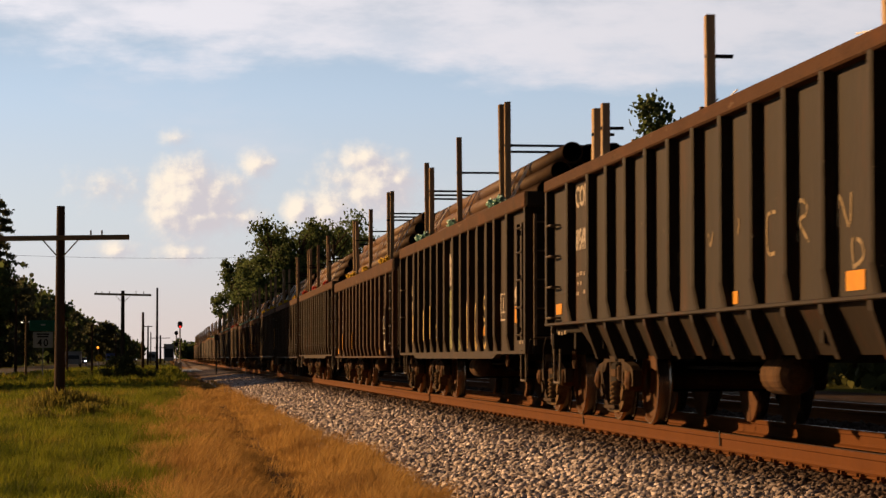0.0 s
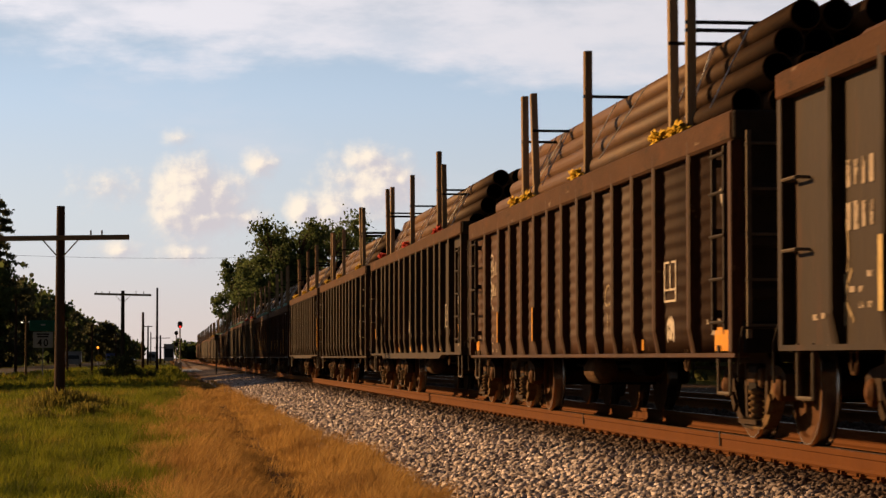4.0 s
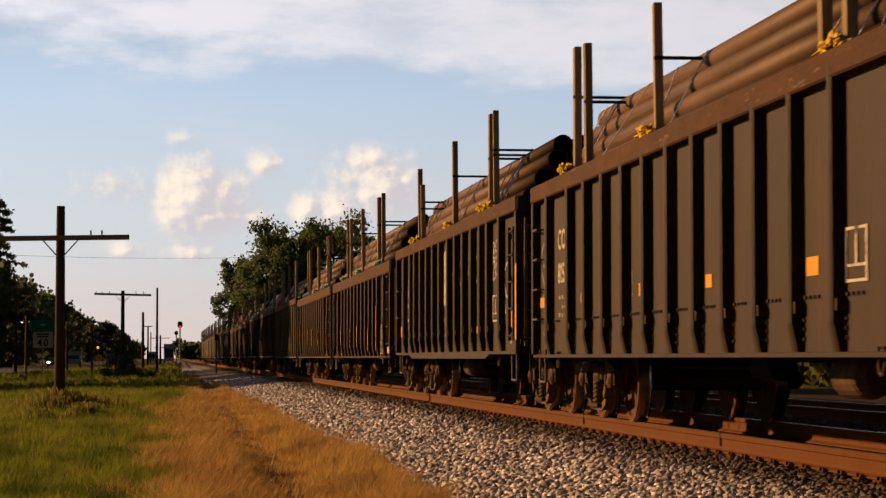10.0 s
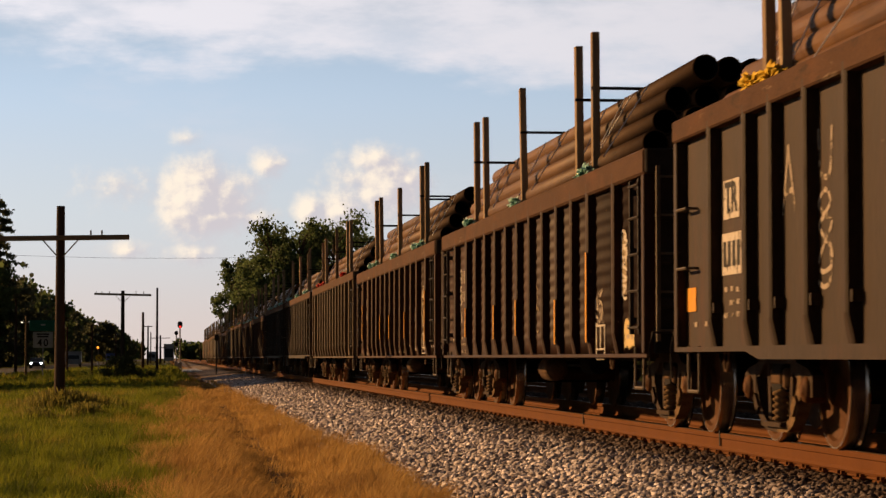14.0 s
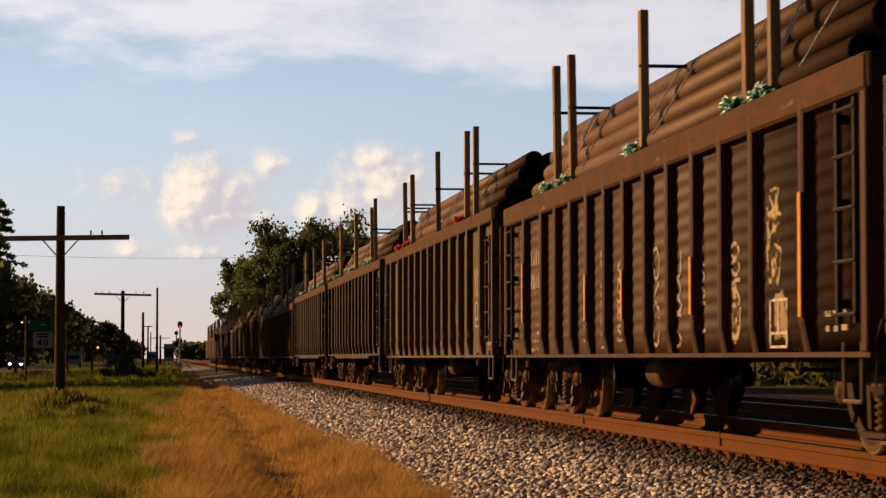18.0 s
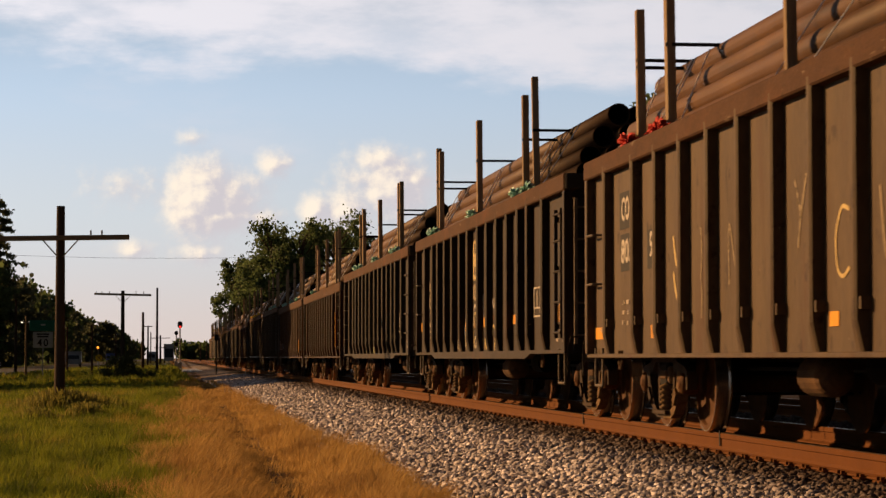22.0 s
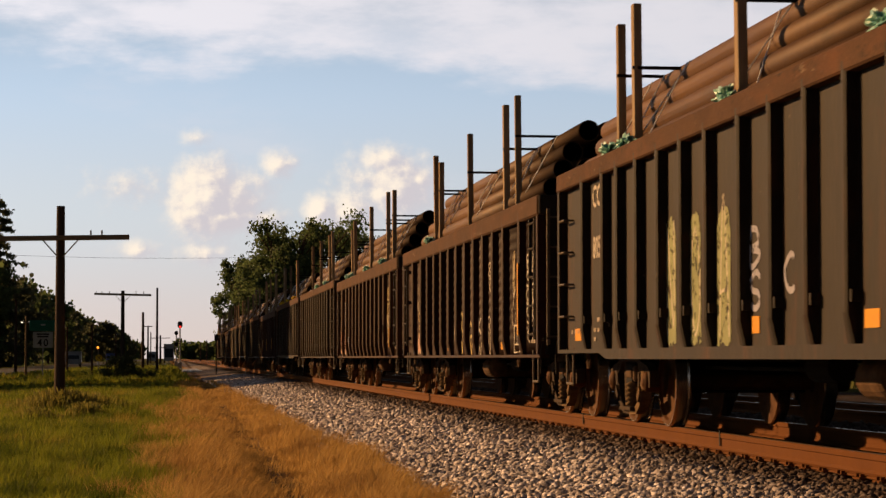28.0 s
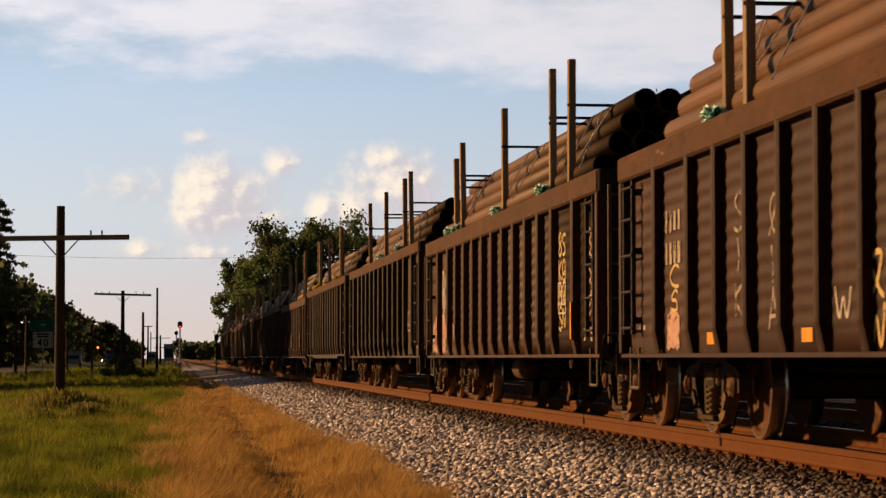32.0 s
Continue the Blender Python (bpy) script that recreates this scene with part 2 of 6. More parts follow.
for paint in (M_OLIVE, M_GREY, M_BLACK, M_UMBER, M_BROWN, M_RED):
    streaked(paint, (0.052, 0.0172, 0.0052), 0.55, 0.70, 1.8, 0.85)
    streaked(paint, (0.024, 0.010, 0.0046), 0.58, 0.64, 5.0, 0.8, (1, 1, 0.7))
    rusty = paint in (M_BROWN, M_RED)
    streaked(paint, (0.055, 0.024, 0.009) if rusty else (0.066, 0.042, 0.022), 0.60, 0.76, 5.0, 0.5, (1, 1, 0.12))
    streaked(paint, (0.26, 0.205, 0.135), 0.68, 0.71, 14.0, 0.7, (1, 1, 0.6))
for paint in (M_BROWN, M_RED):
    streaked(paint, (0.15, 0.085, 0.04), 0.64, 0.70, 9.0, 0.6, (1, 0.5, 1))
streaked(M_RUST, (0.10, 0.04, 0.017), 0.52, 0.68, 2.6, 0.7, (1, 0.4, 1))
streaked(M_RUST, (0.03, 0.018, 0.011), 0.58, 0.66, 5.0, 0.8, (1, 0.5, 1.6))
streaked(M_RUST, (0.18, 0.14, 0.10), 0.66, 0.70, 9.0, 0.7, (1, 1, 1))
streaked(M_RUST, (0.213, 0.16, 0.114), 0.62, 0.68, 4.0, 0.6, (1, 0.35, 2.0))
streaked(M_PIPE, (0.115, 0.058, 0.022), 0.50, 0.68, 1.2, 0.8, (1, 0.3, 1))
streaked(M_PIPE, (0.028, 0.016, 0.009), 0.50, 0.66, 4.0, 0.7, (1, 0.12, 1))
streaked(M_RAIL, (0.09, 0.038, 0.012), 0.55, 0.75, 2.0, 0.5, (1, 0.2, 2))
streaked(M_DUST, (0.05, 0.03, 0.017), 0.52, 0.64, 5.0, 0.8, (1, 1, 1))
streaked(M_TRUCK, (0.038, 0.0228, 0.0137), 0.50, 0.66, 6.0, 0.8, (1, 1, 1))
for m_, c_ in ((M_WHITE, 0.85), (M_STENCIL, 0.75), (M_CREAM, 1.0), (M_THINCREAM, 0.42), (M_PALEGREEN, 0.82), (M_PINK, 0.9), (M_PALEBLUE, 0.85), (M_CHALK, 0.8)):
    worn(m_, c_)
streaked(M_GRASS, (0.0418, 0.0646, 0.0076), 0.46, 0.60, 0.9, 0.85, (1, 0.35, 1))
streaked(M_GRASS, (0.319, 0.205, 0.0456), 0.54, 0.68, 0.7, 0.7, (1, 0.3, 1))
streaked(M_DRY, (0.167, 0.0874, 0.0304), 0.48, 0.64, 1.3, 0.85, (1, 0.3, 1))
streaked(M_DRY, (0.593, 0.38, 0.144), 0.56, 0.70, 2.0, 0.6, (1, 0.4, 1))
streaked(M_DRY, (0.13, 0.068, 0.026), 0.56, 0.66, 3.2, 0.75, (1, 0.35, 1))


def stained_and_shaded(m, colour, x0, x1, amount):
    """Rust and brake dust settled on the stones along the rails, ragged at its edge; under and past the train, shade
    put into the same colour.
    """
    n, l = m.node_tree.nodes, m.node_tree.links
    b = n["Principled BSDF"]
    src = b.inputs["Base Color"].links[0].from_socket
    tc, sp, nz, ad, rg, mx = [n.new("ShaderNode" + q) for q in ("TexCoord", "SeparateXYZ", "TexNoise", "Math", "MapRange", "Mix")]
    nz.inputs["Scale"].default_value, nz.inputs["Detail"].default_value = 2.5, 6
    ad.operation = "ADD"
    l.new(tc.outputs["Object"], sp.inputs[0])
    l.new(tc.outputs["Object"], nz.inputs["Vector"])
    l.new(sp.outputs[0], ad.inputs[0])
    l.new(nz.outputs["Fac"], ad.inputs[1])
    rg.inputs["From Min"].default_value, rg.inputs["From Max"].default_value, rg.inputs["To Max"].default_value = x0 + 0.5, x1 + 0.5, amount
    l.new(ad.outputs[0], rg.inputs["Value"])
    l.new(rg.outputs[0], mx.inputs["Factor"])
    mx.data_type = "RGBA"
    l.new(src, mx.inputs["A"])
    mx.inputs["B"].default_value = (*colour, 1)
    l.new(mx.outputs["Result"], b.inputs["Base Color"])
    return m


stained_and_shaded(M_STONE, (0.055, 0.033, 0.022), 3.5, 4.5, 0.92)
for m_ in (M_LEAF, M_CONIFER, M_GRASS, M_DRY):
    leafy(m_)


# ---- mesh helpers ----
def part(name, bm, material, parent=None, label="", smooth=False):
    """Links a bmesh (or a ready mesh) as one mesh object, under parent where one is given."""
    if isinstance(bm, bmesh.types.BMesh):
        me = bpy.data.meshes.new(name)
        bm.to_mesh(me)
        bm.free()
        for mm in (material if isinstance(material, (list, tuple)) else [material]):
            me.materials.append(mm)
        if smooth:
            me.shade_smooth()
    else:
        me = bm
    ob = new(name, me)
    if parent:
        ob.parent = parent
    if label:
        ob["label"] = label
    return ob


def hold(name, at=(0, 0, 0), parent=None):
    ob = new(name)
    ob.location = at
    ob.empty_display_size = 0.3
    if parent:
        ob.parent = parent
    return ob


def box(bm, x0, x1, y0, y1, z0, z1, bevel=0.0, mi=0, turn=None):
    r = bmesh.ops.create_cube(bm, size=1)
    m = Matrix.Translation(((x0 + x1) / 2, (y0 + y1) / 2, (z0 + z1) / 2)) @ (turn or Matrix()) @ Matrix.Diagonal((abs(x1 - x0), abs(y1 - y0), abs(z1 - z0), 1))
    bmesh.ops.transform(bm, matrix=m, verts=r["verts"])
    faces = {f for v in r["verts"] for f in v.link_faces}
    if bevel:
        edges = list({e for v in r["verts"] for e in v.link_edges})
        out = bmesh.ops.bevel(bm, geom=edges, offset=bevel, segments=1, affect="EDGES")
        faces |= set(out["faces"])
    for f in faces:
        if f.is_valid:
            f.material_index = mi
    return bm


def rod(bm, a, b, r0, r1=None, seg=8, mi=0):
    """A tapered round bar from a to b."""
    a, b = Vector(a), Vector(b)
    r1 = r0 if r1 is None else r1
    q = (b - a).to_track_quat("Z", "Y").to_matrix()
    rings = []
    for p, r in ((a, r0), (b, r1)):
        rings.append([bm.verts.new(p + q @ Vector((r * math.cos(2 * math.pi * i / seg), r * math.sin(2 * math.pi * i / seg), 0))) for i in range(seg)])
    for i in range(seg):
        j = (i + 1) % seg
        bm.faces.new((rings[0][i], rings[0][j], rings[1][j], rings[1][i])).material_index = mi
    bm.faces.new(rings[0][::-1]).material_index = mi
    bm.faces.new(rings[1]).material_index = mi
    return bm


def prism(bm, outline, x0, x1, mi=0):
    """Outline in the y-z plane, drawn out from x0 to x1."""
    a = [bm.verts.new((x0, y, z)) for y, z in outline]
    b = [bm.verts.new((x1, y, z)) for y, z in outline]
    k = len(outline)
    for i in range(k):
        j = (i + 1) % k
        bm.faces.new((a[i], a[j], b[j], b[i])).material_index = mi
    bm.faces.new(a[::-1]).material_index = mi
    bm.faces.new(b).material_index = mi
    bmesh.ops.recalc_face_normals(bm, faces=bm.faces)
    return bm


def lathe(bm, profile, seg=32, mi=0):
    """Profile of (x, r) turned about the x axis, closed where r is 0."""
    rings = []
    for x, r in profile:
        rings.append([bm.verts.new((x, r * math.cos(2 * math.pi * i / seg), r * math.sin(2 * math.pi * i / seg))) for i in range(seg)])
    for a, b in zip(rings, rings[1:]):
        for i in range(seg):
            j = (i + 1) % seg
            bm.faces.new((a[i], b[i], b[j], a[j])).material_index = mi
    bmesh.ops.recalc_face_normals(bm, faces=bm.faces)
    return bm


def B():
    return bmesh.new()


def mesh_np(name, verts, faces, material, smooth=False):
    me = bpy.data.meshes.new(name)
    me.from_pydata(verts.tolist() if hasattr(verts, "tolist") else verts, [], faces.tolist() if hasattr(faces, "tolist") else faces)
    me.materials.append(material)
    if smooth:
        me.shade_smooth()
    return me


# a place seen at a given column of the view, at a given depth
def spot(u, depth):
    xc = (u - 784) / 4200 * depth
    return (xc * math.cos(YAW) + depth * math.sin(YAW), -xc * math.sin(YAW) + depth * math.cos(YAW))


def ground_z(x, y=0.0):
    """Cross-section of the ground: verge, ballast shoulder and track bed."""
    pts = [(-4000, -0.2), (-9, -0.2), (-6, -0.1), (-3, 0.02), (0.2, 0.05), (2.1, 0.06), (2.6, 0.12), (4.15, 0.28), (4.95, 0.275), (5.3, 0.235), (7.0, 0.235), (7.7, 0.27), (12.6, 0.27), (14, 0.05), (4000, -0.2)]
    for (xa, za), (xb, zb) in zip(pts, pts[1:]):
        if x <= xb:
            return za + (zb - za) * (x - xa) / (xb - xa)
    return -0.2

# ---- ground, road, track ----
RAIL_Z, TRACK_X = 0.5, 5.91


def ground_material():
    """Green verge, straw-coloured strip and ballast, each fading into the next with ragged edges."""
    m = bpy.data.materials.new("verge, straw and ballast")
    m.use_nodes = True
    n, l = m.node_tree.nodes, m.node_tree.links
    b = n["Principled BSDF"]
    b.inputs["Roughness"].default_value = 0.95
    b.inputs["Specular IOR Level"].default_value = 0.04
    geo = n.new("ShaderNodeTexCoord")
    sep = n.new("ShaderNodeSeparateXYZ")
    l.new(geo.outputs["Object"], sep.inputs[0])

    def nz(scale, detail=6):
        k = n.new("ShaderNodeTexNoise")
        k.inputs["Scale"].default_value, k.inputs["Detail"].default_value = scale, detail
        l.new(geo.outputs["Object"], k.inputs["Vector"])
        return k.outputs["Fac"]

    def ma(op, p, q, r=None):
        k = n.new("ShaderNodeMath")
        k.operation = op
        for i, v in enumerate((p, q, r)):
            if isinstance(v, (int, float)):
                k.inputs[i].default_value = v
            elif v is not None:
                l.new(v, k.inputs[i])
        return k.outputs[0]

    def sm(v, lo, hi):
        k = n.new("ShaderNodeMapRange")
        k.interpolation_type = "SMOOTHSTEP"
        k.inputs["From Min"].default_value, k.inputs["From Max"].default_value = lo, hi
        l.new(v, k.inputs["Value"])
        return k.outputs[0]

    def mx(f, p, q):
        k = n.new("ShaderNodeMix")
        k.data_type = "RGBA"
        for key, v in (("Factor", f), ("A", p), ("B", q)):
            if isinstance(v, tuple):
                k.inputs[key].default_value = (*v, 1)
            else:
                l.new(v, k.inputs[key])
        return k.outputs["Result"]

    big, mid, small = nz(0.25), nz(1.3), nz(18)
    green = mx(sm(mid, 0.35, 0.68), (0.05, 0.06, 0.009), (0.105, 0.10, 0.015))
    green = mx(sm(big, 0.56, 0.78), green, (0.152, 0.0988, 0.0228))
    dry = mx(sm(mid, 0.32, 0.66), (0.19, 0.103, 0.0342), (0.365, 0.198, 0.0608))
    bed = mx(sm(small, 0.35, 0.65), (0.12, 0.096, 0.084), (0.36, 0.30, 0.27))
    edge = ma("ADD", sep.outputs[0], ma("MULTIPLY_ADD", mid, 1.5, -0.75))
    edge = ma("SUBTRACT", edge, ma("MULTIPLY", sm(sep.outputs[1], 17.0, 95.0), 0.95))
    col = mx(sm(edge, -0.35, 0.30), green, dry)
    edge = ma("ADD", sep.outputs[0], ma("MULTIPLY_ADD", mid, 0.5, -0.25))
    # dark bed from the rails on: track grime, and the train's shade as colour
    bed = mx(sm(sep.outputs[0], 3.6, 4.5), bed, mx(sm(small, 0.35, 0.65), (0.022, 0.014, 0.009), (0.07, 0.042, 0.026)))
    col = mx(sm(edge, 2.02, 2.32), col, bed)
    col = mx(sm(edge, 22.0, 24.0), col, green)
    rut = ma("ABSOLUTE", ma("SUBTRACT", ma("ADD", sep.outputs[0], ma("MULTIPLY_ADD", big, 0.5, -0.25)), ma("MULTIPLY_ADD", sep.outputs[1], 0.006, 0.93)), 0)
    col = mx(ma("MULTIPLY", sm(rut, 0.30, 0.10), sm(mid, 0.25, 0.45)), col, (0.085, 0.048, 0.024))
    l.new(col, b.inputs["Base Color"])
    bp = n.new("ShaderNodeBump")
    bp.inputs["Strength"].default_value, bp.inputs["Distance"].default_value = 0.7, 0.05
    l.new(ma("MULTIPLY_ADD", small, 0.5, mid), bp.inputs["Height"])
    l.new(bp.outputs[0], b.inputs["Normal"])
    return m


def build_ground():
    xs = [-4000, -400, -60, -30, -26, -18, -12, -9, -7.5, -6, -4.5, -3, -2, -1.2, -0.6, -0.1, 0.3, 0.8, 1.1, 1.3, 1.5, 1.8, 2.1, 2.35, 2.6, 3.2, 4.15, 4.7, 7.7, 9.0, 13, 16, 30, 400, 4000]
    ys = [-300, -40, -10, 0, 6, 10] + [12 + 1.0 * i for i in range(80)] + [95, 110, 125, 150, 200, 300, 450, 700, 1200, 2500, 4900]
    vs, fs = [], []
    for y in ys:
        for x in xs:
            z = ground_z(x, y)
            if -30 < x < 2.4 and 5 < y < 200:
                z += 0.07 * noise.noise(Vector((x * 0.6, y * 0.15, 0))) + 0.04 * noise.noise(Vector((x * 1.7, y * 0.6, 4)))
                z -= 0.06 * math.exp(-((x - 0.93 - 0.006 * y) / 0.3) ** 2)
            vs.append((x, y, z))
    w = len(xs)
    for j in range(len(ys) - 1):
        for i in range(w - 1):
            fs.append((j * w + i, j * w + i + 1, (j + 1) * w + i + 1, (j + 1) * w + i))
    me = mesh_np("ground", vs, fs, ground_material(), True)
    return tagged(new("ground", me), "grassy verge with a dry straw strip beside grey ballast", "ground", kind="structure")


build_ground()


def rail_outline():
    return [(-0.075, 0), (-0.075, 0.014), (-0.036, 0.032), (-0.024, 0.055), (-0.024, 0.125), (-0.035, 0.134), (-0.036, 0.168), (-0.028, 0.178),
            (0.028, 0.178), (0.036, 0.168), (0.035, 0.134), (0.024, 0.125), (0.024, 0.055), (0.036, 0.032), (0.075, 0.014), (0.075, 0)]


def build_track(name, cx, top, y0, y1):
    base = hold(name, (cx, 0, top - 0.178))
    tagged(base, "railway track with rusty rails on timber sleepers", "railway track", kind="structure")
    for x in (-0.755, 0.755):
        bm = B()
        o = rail_outline()
        a = [bm.verts.new((x + p[0], y0, p[1])) for p in o]
        b = [bm.verts.new((x + p[0], y1, p[1])) for p in o]
        for i in range(len(o)):
            j = (i + 1) % len(o)
            f = bm.faces.new((a[i], a[j], b[j], b[i]))
            f.material_index = 1 if i == 7 else 0
        bm.faces.new(a)
        bm.faces.new(b[::-1])
        bmesh.ops.recalc_face_normals(bm, faces=bm.faces)
        part("rail", bm, [M_RAIL, M_RAILTOP], base)
    return base


TRACK = build_track("railway_track", TRACK_X, RAIL_Z, -250, 1500)
build_track("railway_track", TRACK_X + 4.3, RAIL_Z - 0.02, -250, 1500)
tie = B()
box(tie, -1.3, 1.3, -0.115, 0.115, -0.19, -0.014, 0.012)
TIE_MESH = part("sleeper", tie, M_TIE, TRACK).data
plate = B()
box(plate, -0.13, 0.13, -0.09, 0.09, -0.014, 0.004, 0.004)
for sx in (-0.1, 0.1):
    for sy in (-0.05, 0.05):
        box(plate, sx - 0.012, sx + 0.02, sy - 0.012, sy + 0.012, 0.0, 0.03)
PLATE_MESH = part("tie_plate", plate, M_RAIL, TRACK).data

# ---- road beyond the verge ----
bm = B()
box(bm, -21.5, -13, -300, 3000, -0.6, -0.19)
tagged(part("road", bm, M_ASPHALT), "worn grey asphalt road", "road", kind="structure")

# ---- the train ----
PITCH_LEN, CAR_LEN = 17.04, 15.95
KNOTS = ((0, 7.02), (4, 6.79), (8, 6.50), (12, 6.22), (16, 5.99), (20, 5.68), (24, 5.35), (28, 5.26), (32, 5.24))


def run(t):
    """How far the train has come by t seconds."""
    s = 0.0
    for (ta, va), (tb, vb) in zip(KNOTS, KNOTS[1:]):
        if t <= ta:
            break
        e = min(t, tb)
        ve = va + (vb - va) * (e - ta) / (tb - ta)
        s += (va + ve) / 2 * (e - ta)
    return s


CACHE = {}


def shared(key, make, material, smooth=False):
    """One mesh for alike pieces."""
    if key not in CACHE:
        bm = make(B())
        me = bpy.data.meshes.new(str(key[0]))
        bm.to_mesh(me)
        bm.free()
        for mm in (material if isinstance(material, (list, tuple)) else [material]):
            me.materials.append(mm)
        if smooth:
            me.shade_smooth()
        CACHE[key] = me
    return CACHE[key]


def make_wheelset(bm):
    for s in (-1, 1):
        prof = [(0.69, 0.11), (0.69, 0.30), (0.685, 0.40), (0.682, 0.482), (0.70, 0.486), (0.715, 0.462), (0.83, 0.454), (0.83, 0.441), (0.83, 0.395), (0.80, 0.38), (0.775, 0.30), (0.80, 0.14), (0.84, 0.12), (0.84, 0.0)]
        n0 = len(bm.faces)
        lathe(bm, [(s * x, r) for x, r in prof], 36)
        bm.faces.ensure_lookup_table()
        for f in bm.faces[n0:]:
            r = math.hypot(f.calc_center_median().y, f.calc_center_median().z)
            if r > 0.441:
                f.material_index = 1
    rod(bm, (-0.7, 0, 0), (0.7, 0, 0), 0.085, None, 12)
    return bm


def make_frame(bm):
    """The compression member: a deep arch that steps down to the two bearing pockets."""
    prism(bm, [(-1.05, 0.40), (-1.05, 0.57), (-0.92, 0.62), (-0.62, 0.66), (-0.44, 0.76), (0.44, 0.76), (0.62, 0.66), (0.92, 0.62), (1.05, 0.57), (1.05, 0.40),
               (0.99, 0.40), (0.97, 0.50), (0.80, 0.52), (0.74, 0.50), (0.55, 0.56), (0.40, 0.655), (-0.40, 0.655), (-0.55, 0.56), (-0.74, 0.50), (-0.80, 0.52), (-0.97, 0.50), (-0.99, 0.40)], -0.055, 0.04)
    for s in (-1, 1):
        prism(bm, [(s * 0.275, 0.19), (s * 0.36, 0.21), (s * 0.40, 0.66), (s * 0.33, 0.66)], -0.03, 0.03)
    return bm


def make_lower_frame(bm):
    """The tension member: a thick bowl under the springs, with columns and a lip for them to stand on."""
    for s in (-1, 1):
        # leading half takes the pale steel, trailing half the dark one
        mi = 0 if s < 0 else 1
        prism(bm, [(s * 0.78, 0.56), (s * 0.74, 0.42), (s * 0.62, 0.27), (s * 0.48, 0.165), (s * 0.33, 0.115), (0, 0.105), (0, 0.175), (s * 0.30, 0.185), (s * 0.42, 0.24), (s * 0.53, 0.34), (s * 0.62, 0.47), (s * 0.65, 0.58)], -0.06, 0.04, mi)
        prism(bm, [(s * 0.56, 0.24), (s * 0.68, 0.36), (s * 0.62, 0.41), (s * 0.50, 0.30)], -0.085, 0.03, mi)
    prism(bm, [(-0.30, 0.150), (0.30, 0.150), (0.30, 0.188), (-0.30, 0.188)], -0.11, 0.04, 1)
    return bm


def make_spring(bm):
    prof = []
    for i in range(5):
        for a in (-90, -30, 30, 90):
            prof.append((0.03 + i * 0.05 + 0.019 * math.sin(radians(a)), 0.046 + 0.026 * math.cos(radians(a))))
    lathe(bm, [(0.0, 0.0)] + prof + [(0.27, 0.0)], 14)
    bmesh.ops.transform(bm, matrix=Matrix.Rotation(radians(-90), 4, "Y"), verts=bm.verts)
    return bm


def make_cap(bm):
    return lathe(bm, [(0.0, 0.0), (0.0, 0.05), (0.012, 0.055), (0.014, 0.085), (0.035, 0.10), (0.05, 0.105), (0.17, 0.105), (0.17, 0.0)], 18)


def make_truck(car, y, detail=True):
    bm = B()
    box(bm, -1.05, 1.05, -0.17, 0.17, 0.40, 0.66, 0.03)
    box(bm, -0.7, 0.7, -0.62, -0.54, 0.34, 0.46, 0.01)
    box(bm, -0.7, 0.7, 0.54, 0.62, 0.34, 0.46, 0.01)
    key = ("truck",)
    if key not in CACHE:
        me = bpy.data.meshes.new("truck")
        bm.to_mesh(me)
        me.materials.append(M_UNDER)
        CACHE[key] = me
    bm.free()
    tr = part("truck", CACHE[key], None, car)
    tr.location = (0, y, 0)
    for sx in (-1, 1):
        o = part("side_frame", shared(("side_frame",), make_lower_frame, [M_DUST, M_DARKCAST]), None, tr)
        o.location = (sx * 0.99, 0, 0)
        o = part("frame_arch", shared(("frame_arch",), make_frame, M_DARKCAST), None, tr)
        o.location = (sx * 0.99, 0, 0)
        if detail and sx < 0:
            o = part("bolster_end", shared(("bolster_end",), lambda q: box(box(q, -0.05, 0.06, -0.24, 0.24, 0.45, 0.62, 0.02), -0.07, -0.04, -0.15, 0.15, 0.49, 0.58, 0.012), M_TRUCK), None, tr)
            o.location = (sx * 0.99, 0, 0)
            for px, sy in ((1.045, -0.13), (0.90, 0.12)):
                o = part("spring", shared(("spring",), make_spring, M_DUST, True), None, tr)
                o.location = (sx * px, sy, 0.188)
            o = part("brake_beam", shared(("brake_beam",), lambda q: rod(q, (-0.1, -0.5, 0.36), (-0.02, 0.5, 0.36), 0.028, None, 8), M_TRUCK), None, tr)
            o.location = (sx * 0.80, 0, 0)
        for sy in (-0.889, 0.889):
            o = part("bearing_cap", shared(("bearing_cap",), make_cap, M_WHEEL, True), None, tr)
            o.matrix_basis = pose(sx * 1.09, sy, 0.457, 0, 0, 0 if sx < 0 else 180)
    for sy in (-0.889, 0.889):
        o = part("wheelset", shared(("wheelset",), make_wheelset, [M_WHEEL, M_TREAD], False), None, tr)
        o.location = (0, sy, 0.457)
        WHEELS.append((o, sy))
    return tr


WHEELS = []
TOP = 2.73
SHEET, FACE = 1.502, 1.60


